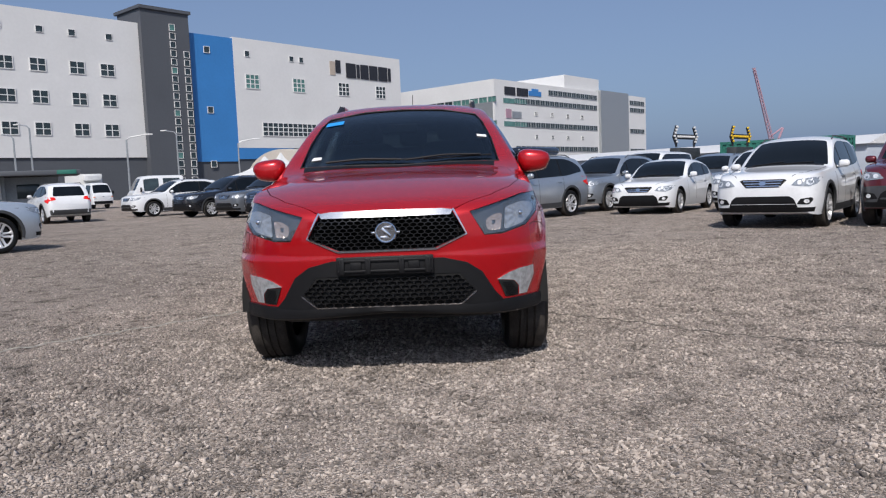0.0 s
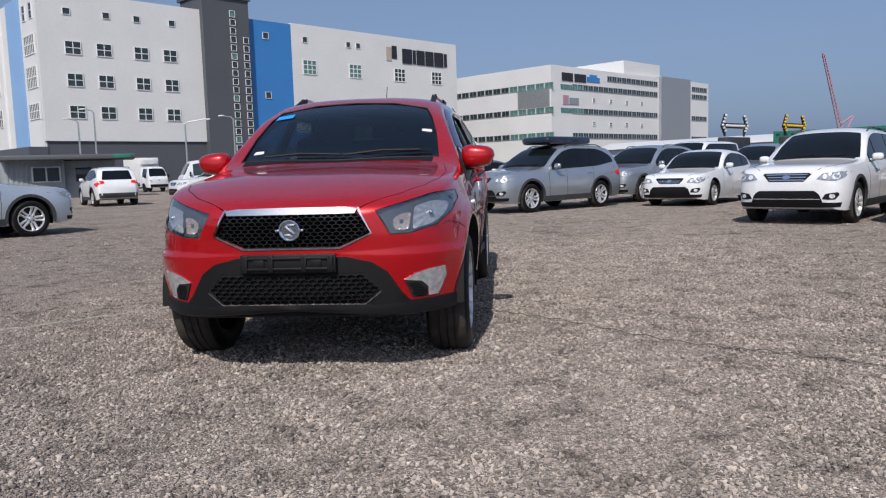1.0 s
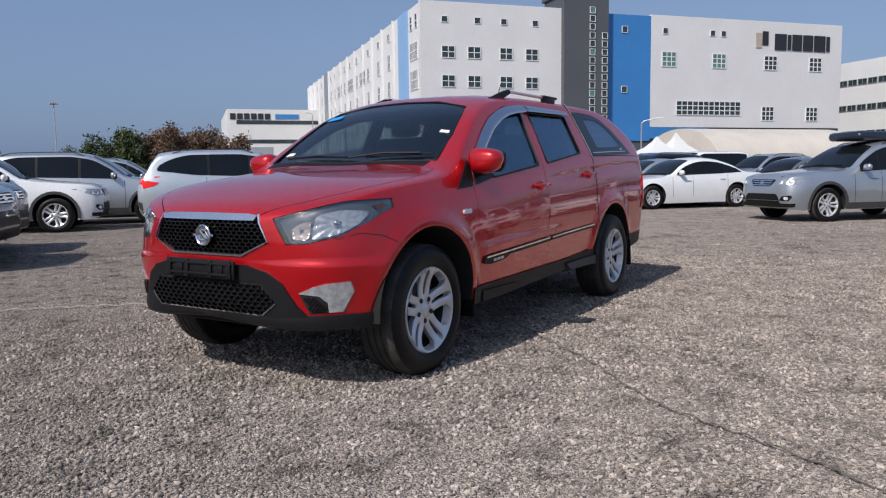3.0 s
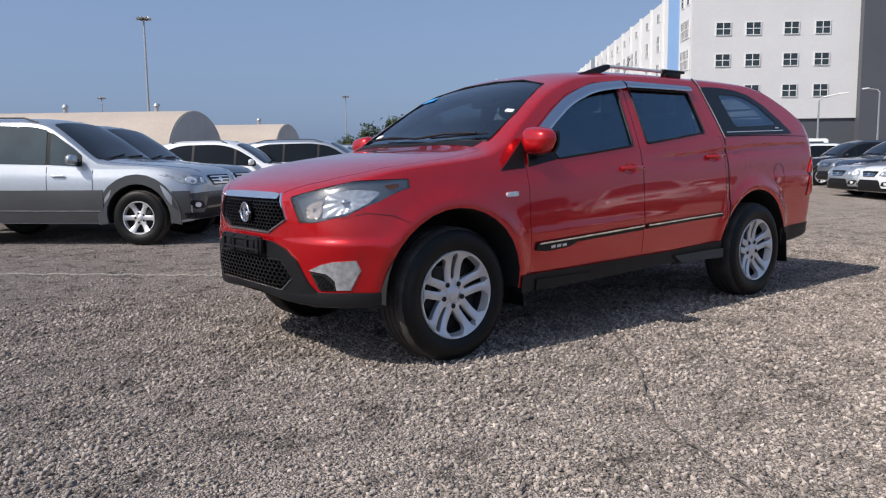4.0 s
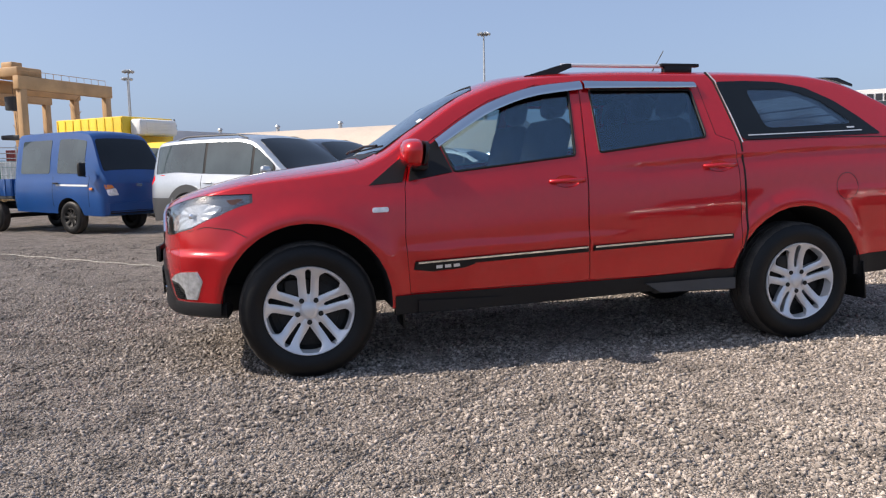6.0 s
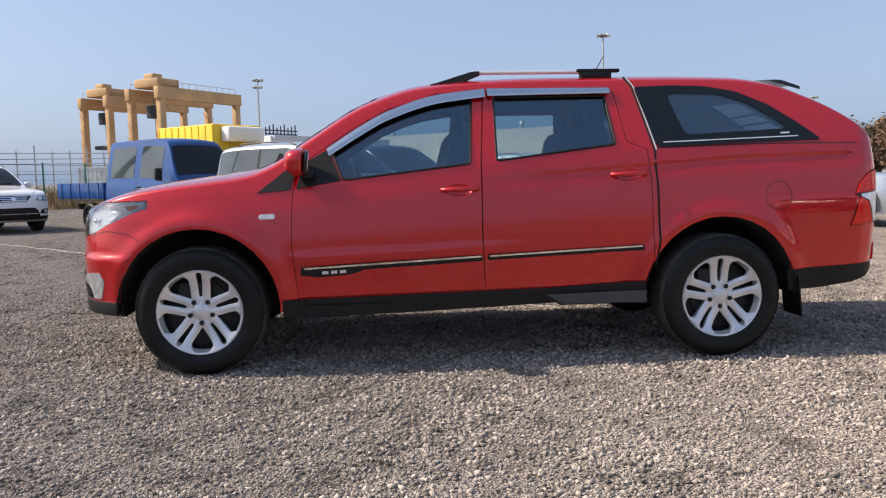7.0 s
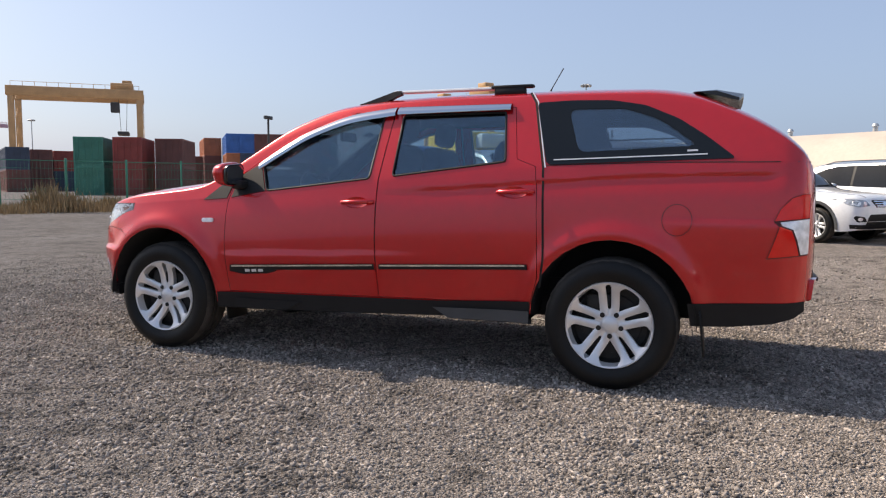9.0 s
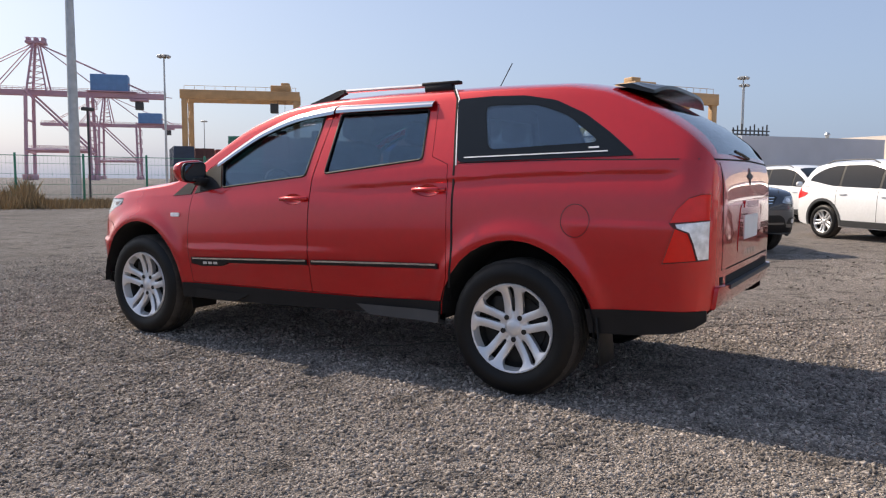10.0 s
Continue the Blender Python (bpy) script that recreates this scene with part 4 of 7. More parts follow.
hall(Vector((-109.4, 39.4, 0)), 70, 12, 9.0, "cream canvas hall with a grey arched gable")
hall(Vector((-137.1, 68.4, 0)), 60, 12, 8.9, "cream canvas hall behind the first")
hall(Vector((-7.10, 99.25, 0)), 20, 7.5, 5.6, "cream tarpaulin hall before the warehouse", M_SAND, 0, M_SAND)
hut = thing("flat_building", pose(0, 0, 0), "low grey flat-roofed industrial building", "building")
HUT = Vector((-103.2, -14.4, 0))
solid("wall", HUT - U * 24, 24, 25, 0, 7.4, M_HUT, hut)
# thin white slab over the building's -V side face
solid("white_wing", HUT - U * 24 - V * 0.4, 23.6, 0.4, 0, 7.3, M_WALLW, hut)
solid("wall", Vector((-150, 30, 0)) + U * 60 + V * 40, 30, 20, 0, 7.2, M_ARCHEND, hut)
bm = bmesh.new()
for k in range(9):
    c = HUT - U * 2 + V * (0.2 + 0.7 * k)
    rod(bm, c + UP * 7.3, c + UP * (8.6 + 0.25 * (k % 3)), 0.1, 6)
for h in (8.2, 7.7):
    rod(bm, HUT - U * 2 + UP * h, HUT - U * 2 + V * 6.2 + UP * h, 0.1, 6)
part("roof_rail", bm, M_DARKSTEEL, hut)


shed = thing("long_shed", pose(39.0, 121.1, 0, 0, 0, -50.6), "long low pale blue shed at the lot's far edge", "shed")
part("wall", box(bmesh.new(), 0, 0, 1.9, 59, 9, 3.8, 0.02), M_HUT, shed)
part("roof", prism([(-5.2, 3.8), (5.2, 3.8), (0, 5.1)], lambda u, v, o: Vector((o, u, v)), -29.9, 29.9), M_WALLW, shed)


# ---- lamps on poles
def light_mast(at, high, label="tall galvanised floodlight mast"):
    root = thing("floodlight_mast", pose(at[0], at[1], 0), label, "light mast", "floodlight masts")
    part("mast", rod(bmesh.new(), (0, 0, 0), (0, 0, high), high * 0.011, 12, high * 0.006), M_STEEL, root)
    bm = bmesh.new()
    lathe(bm, [(0.02, 0), (high * 0.030, 0.1), (high * 0.032, 0.4), (0.02, 0.5)], 12)
    for v in bm.verts:
        a, b, c = v.co
        v.co = (b, c, high - 0.7 + a)
    part("ring", bm, M_DARKSTEEL, root)
    for k in range(8):
        a = 2 * math.pi * k / 8
        r = high * 0.038
        bm = bmesh.new()
        box(bm, r * math.cos(a), r * math.sin(a), high - 0.3, 0.9, 0.7, 0.55, 0.1, rz=math.degrees(a), ry=25)
        part("floodlight", bm, M_STEEL, root)
    return root


def polar(az, d, eye=(3, 0)):
    a = radians(az)
    return eye[0] + d * math.sin(a), eye[1] + d * math.cos(a)


for at, h in (((-205.4, 62.0), 39.6), ((-241.1, 144.1), 25.5), ((-284.3, 70.3), 25.0), ((-206.7, -33.1), 28.5), ((-117.6, -148.4), 30.5), ((-182.8, -215.8), 29), ((-250.3, -286.8), 29), ((-290.6, -146.0), 25), ((-235.3, -37.9), 30)):
    light_mast(at, h)


def street_lamp(at, high, turn):
    root = thing("street_lamp", pose(at[0], at[1], 0, 0, 0, turn), "slim grey street lamp with a bent arm", "street lamp", "street lamps")
    part("pole", rod(bmesh.new(), (0, 0, 0), (0, 0, high), 0.13, 8, 0.09), M_STEEL, root)
    part("arm", tube(bmesh.new(), [(0, 0, high - 0.1), (0.4, 0, high + 0.25), (2.2, 0, high + 0.55)], 0.07, 6), M_STEEL, root)
    part("head", box(bmesh.new(), 2.5, 0, high + 0.58, 1.0, 0.32, 0.16, 0.05), M_FRAME, root)


for az, d, h, tu in ((-30.37, 95.2, 7.6, 150), (-29.39, 101.4, 9.2, 150), (-23.52, 99.3, 7.6, 20), (-20.21, 107.6, 8.8, 150), (-16.02, 111.7, 7.6, 20), (-37.96, 124.1, 10.5, 160), (-40.54, 144.8, 12, 160)):
    street_lamp(polar(az, d, (0.76, -4.86)), h, tu)


# ---- harbour cranes
def gantry(at, turn, span, high, label, base=10):
    """A yard gantry crane on rubber tyres: two portals, girders, trolley."""
    root = thing("gantry_crane", pose(at[0], at[1], 0, 0, 0, turn), label, "gantry crane", "gantry cranes")
    for y in (-base / 2, base / 2):
        bm = bmesh.new()
        box(bm, 0, y, high - 1.1, span + 2.0, 1.3, 2.2, 0.1)
        part("girder", bm, M_GANTRY, root)
        for x in (-span / 2, span / 2):
            bm = bmesh.new()
            box(bm, x, y, (high - 2) / 2, 1.3, 1.1, high - 2, 0.1)
            part("leg", bm, M_GANTRY, root)
        bm = bmesh.new()
        for k in range(12):
            rod(bm, (-span / 2 + span * k / 11, y, high), (-span / 2 + span * k / 11, y, high + 1.0), 0.05, 4)
        rod(bm, (-span / 2, y, high + 1.0), (span / 2, y, high + 1.0), 0.05, 4)
        part("handrail", bm, M_GANTRY, root)
    for x in (-span / 2, span / 2):
        bm = bmesh.new()
        box(bm, x, 0, 1.6, 1.2, base + 3, 1.3, 0.1)
        part("sill_beam", bm, M_GANTRY, root)
        bm = bmesh.new()
        for k in range(10):
            rod(bm, (x + 0.9, -base / 2 + 0.5, 2 + k * (high - 5) / 9), (x + 0.9, -base / 2 + (2.5 if k % 2 else -0.5), 2 + (k + 1) * (high - 5) / 9), 0.07, 4)
        part("stairs", bm, M_GANTRY, root)
    bm = bmesh.new()
    box(bm, span * 0.36, 0, high + 0.9, 5.0, base * 0.8, 1.6, 0.2)
    box(bm, span * 0.40, 0, high + 2.0, 2.2, 2.5, 1.4, 0.2)
    part("trolley", bm, M_GANTRY, root)
    bm = bmesh.new()
    box(bm, span * 0.30, -base * 0.3, high - 4.0, 2.0, 2.2, 2.4, 0.2)
    part("driver_cab", bm, M_DARKSTEEL, root)
    bm = bmesh.new()
    for dx in (-1, 1):
        rod(bm, (span * 0.36 + dx, 0, high - 1), (span * 0.36 + dx * 0.6, 0, high - 9.5), 0.05, 4)
    box(bm, span * 0.36, 0, high - 10, 2.6, 6.5, 0.8, 0.2)
    part("spreader", bm, M_DARKSTEEL, root)
    return root


gantry(polar(-135.99, 202.7, (4.84, 4.27)), 131, 27.0, 23.0, "orange yard gantry crane")
gantry((-147.03, -37.4), 325.7, 18.5, 18.4, "orange yard gantry crane beside another", 8)
gantry((-161.57, -51.6), 325.7, 18.5, 18.4, "orange yard gantry crane behind another", 8)


def quay_crane(at, turn, k, label):
    """A ship-to-shore crane: legs, boom, apex frame, stays, blue machine house."""
    root = thing("quay_crane", pose(at[0], at[1], 0, 0, 0, turn) @ Matrix.Diagonal((k, k, k, 1)), label, "harbour crane", "quay cranes")
    for x in (-15, 15):
        for y in (-9, 9):
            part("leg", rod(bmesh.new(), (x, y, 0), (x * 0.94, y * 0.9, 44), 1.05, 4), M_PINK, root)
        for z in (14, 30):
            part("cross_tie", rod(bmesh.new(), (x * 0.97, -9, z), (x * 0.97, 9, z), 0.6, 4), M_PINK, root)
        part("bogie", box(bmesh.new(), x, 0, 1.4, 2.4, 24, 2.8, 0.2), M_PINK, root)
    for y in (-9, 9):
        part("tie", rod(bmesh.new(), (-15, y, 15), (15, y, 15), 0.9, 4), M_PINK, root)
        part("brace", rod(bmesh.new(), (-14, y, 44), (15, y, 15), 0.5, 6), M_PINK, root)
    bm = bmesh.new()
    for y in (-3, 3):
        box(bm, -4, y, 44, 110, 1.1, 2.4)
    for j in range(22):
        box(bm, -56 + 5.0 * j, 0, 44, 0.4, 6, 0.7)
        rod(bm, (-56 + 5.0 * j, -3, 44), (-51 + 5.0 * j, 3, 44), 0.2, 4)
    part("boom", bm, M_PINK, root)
    for z, a0, a1 in ((45.2, -58, 51), (15.9, -15, 15)):
        bm = bmesh.new()
        n = int((a1 - a0) / 2.6)
        for y in (-4.2, 4.2):
            for j in range(n + 1):
                x = a0 + (a1 - a0) * j / n
                rod(bm, (x, y, z), (x, y, z + 1.5), 0.10, 4)
            for dz in (0.8, 1.5):
                rod(bm, (a0, y, z + dz), (a1, y, z + dz), 0.09, 4)
        part("handrail", bm, M_PINK, root)
    for y in (-5, 5):
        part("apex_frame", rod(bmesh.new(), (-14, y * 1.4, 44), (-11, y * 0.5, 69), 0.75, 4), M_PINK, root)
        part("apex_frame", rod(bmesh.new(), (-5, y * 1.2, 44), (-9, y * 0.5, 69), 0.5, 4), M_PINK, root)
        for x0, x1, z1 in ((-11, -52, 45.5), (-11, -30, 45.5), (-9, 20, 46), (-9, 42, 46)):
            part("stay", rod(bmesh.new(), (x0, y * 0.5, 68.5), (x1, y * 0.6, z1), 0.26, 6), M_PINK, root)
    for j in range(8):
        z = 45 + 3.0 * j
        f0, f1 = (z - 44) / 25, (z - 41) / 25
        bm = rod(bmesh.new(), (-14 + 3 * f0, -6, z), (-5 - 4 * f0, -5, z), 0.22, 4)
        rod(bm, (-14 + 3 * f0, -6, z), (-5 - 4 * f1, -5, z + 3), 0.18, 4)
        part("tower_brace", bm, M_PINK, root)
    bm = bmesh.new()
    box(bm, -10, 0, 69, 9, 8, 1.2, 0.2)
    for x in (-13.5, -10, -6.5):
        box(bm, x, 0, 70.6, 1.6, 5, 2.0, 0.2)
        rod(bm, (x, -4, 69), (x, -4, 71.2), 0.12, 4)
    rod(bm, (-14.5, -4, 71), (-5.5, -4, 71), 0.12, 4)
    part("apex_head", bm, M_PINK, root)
    house = part("machine_house", box(bmesh.new(), 24, 0, 50.2, 18, 9, 8.5, 0.4), M_BLUEBOX, root)
    for k in range(9):
        part("rib", box(bmesh.new(), 16 + 2 * k, -4.55, 50.2, 0.25, 0.2, 8.0), M_BLUEBOX, house)
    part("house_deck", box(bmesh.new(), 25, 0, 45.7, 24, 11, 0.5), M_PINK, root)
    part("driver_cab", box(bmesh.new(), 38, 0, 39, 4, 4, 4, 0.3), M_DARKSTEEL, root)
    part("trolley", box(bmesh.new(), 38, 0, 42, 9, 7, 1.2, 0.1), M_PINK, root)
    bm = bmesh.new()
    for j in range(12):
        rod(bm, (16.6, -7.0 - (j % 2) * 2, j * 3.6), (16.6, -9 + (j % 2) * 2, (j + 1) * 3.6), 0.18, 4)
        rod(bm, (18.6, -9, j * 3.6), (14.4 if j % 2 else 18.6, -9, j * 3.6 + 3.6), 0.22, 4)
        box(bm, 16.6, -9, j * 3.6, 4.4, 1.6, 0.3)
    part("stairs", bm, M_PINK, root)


quay_crane(polar(-148.04, 413.7, (4.53, 4.85)), 149.3 - 12, 0.94, "red quay crane in haze-paled colour with blue machine house")
quay_crane(polar(-144.42, 662.0, (4.53, 4.85)), 145.6 - 12, 0.97, "far red quay crane in haze-paled colour")
crawl = thing("crawler_crane", pose(*polar(21.91, 206.9, (0.76, -4.86)), 0), "far pink lattice boom crane", "crane")
bm = bmesh.new()
a_, b_ = Vector((2.0, 0, 7)), Vector((-2.6, 0, 26))
for dx, dy in ((-0.4, -0.4), (0.4, -0.4), (0.4, 0.4), (-0.4, 0.4)):
    rod(bm, a_ + Vector((dx, dy, 0)), b_ + Vector((dx * 0.5, dy * 0.5, 0)), 0.10, 5)
for k in range(22):
    p0, p1 = a_.lerp(b_, k / 22), a_.lerp(b_, (k + 1) / 22)
    rod(bm, p0 + Vector((-0.4, -0.4, 0)), p1 + Vector((0.35, -0.35, 0)), 0.06, 4)
    rod(bm, p0 + Vector((0.4, 0.4, 0)), p1 + Vector((-0.35, 0.35, 0)), 0.06, 4)
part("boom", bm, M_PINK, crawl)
bm = bmesh.new()
box(bm, 2.5, 0, 2.5, 6, 3, 5, 0.3)
rod(bm, (2.2, 0, 5), (4.6, 0, 11), 0.3, 6)
rod(bm, (4.6, 0, 11), (2.3, 0, 5), 0.2, 6)
rod(bm, (4.4, 0, 11), (1.5, 0, 9), 0.2, 6)
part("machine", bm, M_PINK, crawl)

# ---- shipping containers
CM = {}
for nm, c in (("green", (0.03, 0.17, 0.13)), ("red", (0.22, 0.04, 0.035)), ("brown", (0.13, 0.05, 0.045)), ("blue", (0.03, 0.13, 0.40)), ("orange", (0.38, 0.13, 0.06)), ("navy", (0.03, 0.05, 0.09)), ("grey", (0.35, 0.38, 0.39)), ("teal", (0.06, 0.16, 0.19)), ("white", (0.62, 0.64, 0.63))):
    CM[nm] = mat("container_" + nm, c, 0.6, vary=0.2, scale=0.8, fine=0.1)


def container_mesh(length):
    bm = bmesh.new()
    w, h = 2.44, 2.59
    box(bm, 0, length / 2, h / 2, w - 0.12, length - 0.12, h - 0.12)
    for x in (-w / 2 + 0.06, w / 2 - 0.06):
        for y in (0.06, length - 0.06):
            box(bm, x, y, h / 2, 0.14, 0.14, h)
    for z in (0.08, h - 0.07):
        box(bm, 0, 0.05, z, w, 0.13, 0.16), box(bm, 0, length - 0.05, z, w, 0.13, 0.16)
        for x in (-w / 2 + 0.05, w / 2 - 0.05):
            box(bm, x, length / 2, z, 0.11, length, 0.14)
    n = int(length / 0.42)
    for k in range(n):
        y = 0.2 + (length - 0.4) * (k + 0.5) / n
        for x in (-w / 2 + 0.03, w / 2 - 0.03):
            box(bm, x, y, h / 2, 0.05, 0.19, h - 0.25)
    for k in range(4):
        rod(bm, (-0.82 + 0.55 * k, -0.03, 0.15), (-0.82 + 0.55 * k, -0.03, h - 0.12), 0.03, 6)
    for j in range(6):
        box(bm, 0, -0.005, 0.3 + 0.4 * j, w - 0.3, 0.03, 0.07)
    return frozen(bm, "container", None, 25)


CONT = {6: container_mesh(6.06), 12: container_mesh(12.19)}


def container(at, z, turn, colour, length=12):
    me = CONT[length].copy()
    me.materials.append(CM[colour])
    o = new("shipping_container", me)
    o.matrix_basis = pose(at[0], at[1], z, 0, 0, turn)
    return tagged(o, colour + " corrugated steel shipping container in a yard stack", "container", "shipping containers")


E9, E8 = (5.12, 3.64), (5.32, 2.32)
row = [(-139.56, 100.3, E9, "navy", 2), (-138.17, 106.5, E9, "brown", 2), (-136.8, 109.6, E9, "red", 2), (-135.34, 74.5, E9, "green", 2), (-132.88, 73.4, E9, "red", 2), (-130.15, 74.5, E9, "brown", 2), (-128.25, 122.1, E9, "brown", 2), (-127.18, 117.9, E9, "orange", 3)]
row += [(az_, 106, E8, c, 3) for az_, c in ((-124.95, "blue"), (-123.98, "blue"), (-122.95, "brown"), (-121.94, "brown"), (-120.96, "brown"), (-120.18, "grey"), (-119.37, "navy"), (-118.22, "teal"))]
mix = ["brown", "navy", "brown", "red", "navy", "brown"]
for i, (az, d, eye, c, n) in enumerate(row):
    x, y = polar(az, d, eye)
    near_one = i in (3, 4, 5)
    for k in range(n):
        container((x, y), 2.59 * k, (-12 if near_one else 4) - az, c if k == n - 1 or near_one else "orange" if (i, k) == (8, 1) else mix[(i * 5 + k) % 6], 6 if near_one else 12)
for az_, d, c in ((-111.34, 76.5, "white"), (-108.99, 78.6, "teal"), (-106.65, 82.7, "orange"), (-107.05, 124.1, "red")):
    x, y = polar(az_, d, (5.27, 1.66))
    if d >= 100:
        container((x, y), 0, 180 - az_ + 60, "grey", 6)
    container((x, y), 0 if d < 100 else 2.59, 180 - az_ + 60, c, 6)

# ---- steel rack in the yard
rack = thing("steel_rack", pose(0, 0, 0), "grey steel post and rail rack in the yard", "rack")
for az0, az1, d in ((-117.33, -102.66, 108.6),):
    n = 15
    for k in range(n):
        az_ = az0 + (az1 - az0) * k / (n - 1)
        x, y = polar(az_, d, (5.27, 1.66))
        part("post", rod(bmesh.new(), (x, y, 0), (x, y, 5.3 if k % 3 else 6.0), 0.09, 6), M_STEEL, rack)
    for z in (2.4, 3.7, 4.3, 5.0):
        part("rail", rod(bmesh.new(), (*polar(az0, d, (5.27, 1.66)), z), (*polar(az1, d, (5.27, 1.66)), z), 0.06, 6), M_STEEL, rack)

# ---- mesh fence along the yard
F0, F1 = Vector((-3.1, -28.1, 0)), Vector((-49.2, -5.0, 0))
fence = thing("fence", pose(0, 0, 0), "green wire mesh fence on steel posts", "fence")
way = (F1 - F0).normalized()
flen = (F1 - F0).length
k = 0.0
while k < flen:
    p = F0 + way * k
    part("post", box(bmesh.new(), p.x, p.y, 1.05, 0.07, 0.07, 2.1, 0.01), M_GREEN, fence)
    k += 2.35
bm = bmesh.new()
for z in (0.12, 0.5, 0.9, 1.3, 1.7, 2.0):
    rod(bm, F0 + UP * z, F1 + UP * z, 0.006 if 0.2 < z < 1.9 else 0.014, 4)
k = 0.0
while k < flen:
    p = F0 + way * k
    rod(bm, p + UP * 0.1, p + UP * 2.0, 0.0035, 3)
    k += 0.14
part("wire_mesh", bm, M_GREEN, fence)
tall = thing("utility_pole", pose(*polar(-147.28, 41.4, (4.53, 4.85)), 0), "tall grey green utility pole", "pole")
part("pole", rod(bmesh.new(), (0, 0, 0), (0, 0, 12.5), 0.27, 14, 0.17), M_STEEL, tall)
for az_, d in ((-146.4, 45.5), (-124.97, 44.7)):
    cp = thing("camera_pole", pose(*polar(az_, d, (4.53, 4.85)), 0), "thin dark pole with a small camera", "pole")
    part("pole", rod(bmesh.new(), (0, 0, 0), (0, 0, 4.8), 0.06, 8), M_DARKSTEEL, cp)
    part("head", box(bmesh.new(), 0, 0, 4.85, 0.7, 0.2, 0.2, 0.05), M_DARKSTEEL, cp)


def blades(name, label, n, place, tall_, wide, material):
    """Many thin leaning blades in one mesh."""
    rng = np.random.default_rng(5)
    vs, fs = [], []
    for i in range(n):
        x, y, z, grow = place(rng)
        h = tall_ * (0.4 + 0.8 * rng.random()) * grow
        a = rng.random() * 6.28
        lx, ly = (rng.random() - 0.5) * h * 0.8, (rng.random() - 0.5) * h * 0.8
        c, s = math.cos(a) * wide, math.sin(a) * wide
        b = len(vs)
        vs += [(x - c, y - s, z), (x + c, y + s, z), (x + lx * 0.5 + c * 0.6, y + ly * 0.5 + s * 0.6, z + h * 0.6), (x + lx, y + ly, z + h)]
        fs += [(b, b + 1, b + 2), (b, b + 2, b + 3)]
    me = bpy.data.meshes.new(name)
    me.from_pydata(vs, [], fs)
    me.materials.append(material)
    return tagged(new(name, me), label, "grass", kind="stuff")


def along_fence(rng):
    k = rng.random() * flen
    off = rng.normal() * 0.9 + 0.2
    p = F0 + way * k + Vector((-way.y, way.x, 0)) * off
    clump = 0.5 + 0.5 * math.sin(k * 1.7) * math.sin(k * 0.6 + 1)
    bush = max(0.0, math.sin(k * 0.83 + 0.5) + 0.6 * math.sin(k * 2.1) + 0.3 * math.sin(k * 5.3))
    return (p.x, p.y, -0.05 + 0.45 * bush * rng.random() ** 1.5, 0.55 + 0.2 * bush)


blades("dry_grass", "dry straw-coloured grass along the wire fence", 62000, along_fence, 0.72, 0.014, M_STRAW)


# ---- trees
def tree(at, high, seed, leaf, label, conifer=False):
    rng = random.Random(seed)
    root = thing("tree", pose(at[0], at[1], 0, 0, 0, rng.random() * 360), label, "tree", "trees")
    bm = bmesh.new()
    rod(bm, (0, 0, 0), (0.1, 0, high * 0.85), 0.16, 8, 0.04)
    limbs = []
    for k in range(14):
        z = high * (0.12 + 0.7 * k / 14)
        a = rng.random() * 6.28
        r = high * (0.34 if not conifer else 0.30 * (1.1 - k / 14)) * (0.6 + 0.5 * rng.random())
        e = Vector((r * math.cos(a), r * math.sin(a), z + r * (0.55 if not conifer else 0.1)))
        rod(bm, (0, 0, z), e, 0.05, 5, 0.015)
        limbs.append((Vector((0, 0, z)), e))
    part("trunk", bm, M_BARK, root)
    vs, fs = [], []
    for a, e in limbs:
        for _ in range(150):
            t = 0.35 + 0.7 * rng.random()
            p = a.lerp(e, t) + Vector((rng.gauss(0, 1), rng.gauss(0, 1), rng.gauss(0, 0.8))) * high * 0.065
            d1 = Vector((rng.gauss(0, 1), rng.gauss(0, 1), rng.gauss(0, 1))).normalized() * high * 0.03
            d2 = Vector((rng.gauss(0, 1), rng.gauss(0, 1), rng.gauss(0, 1))).normalized() * high * 0.018
            b = len(vs)
            vs += [p - d1, p + d2, p + d1, p - d2]
            fs.append((b, b + 1, b + 2, b + 3))
    me = bpy.data.meshes.new("crown")
    me.from_pydata([tuple(v) for v in vs], [], fs)
    part("crown", me, leaf, root)


rt = random.Random(3)
for i in range(14):
    az_ = -58.5 + 0.80 * i + rt.random() * 0.4
    d = 76.5 + 8 * rt.random()
    con = i in (1, 4, 10)
    high = (3.7 + 0.45 * min(i, 4) - 0.10 * max(0, i - 9)) + 0.5 * rt.random() + (0.5 if con else 0)
    tree(polar(az_, d, (3.69, -3.07)), high, i, M_LEAF if i < 6 or con else M_AUTUMN, "dark green pine tree at the lot's edge" if con else "green bushy tree at the lot's edge" if i < 6 else "brown autumn tree at the lot's edge", con)


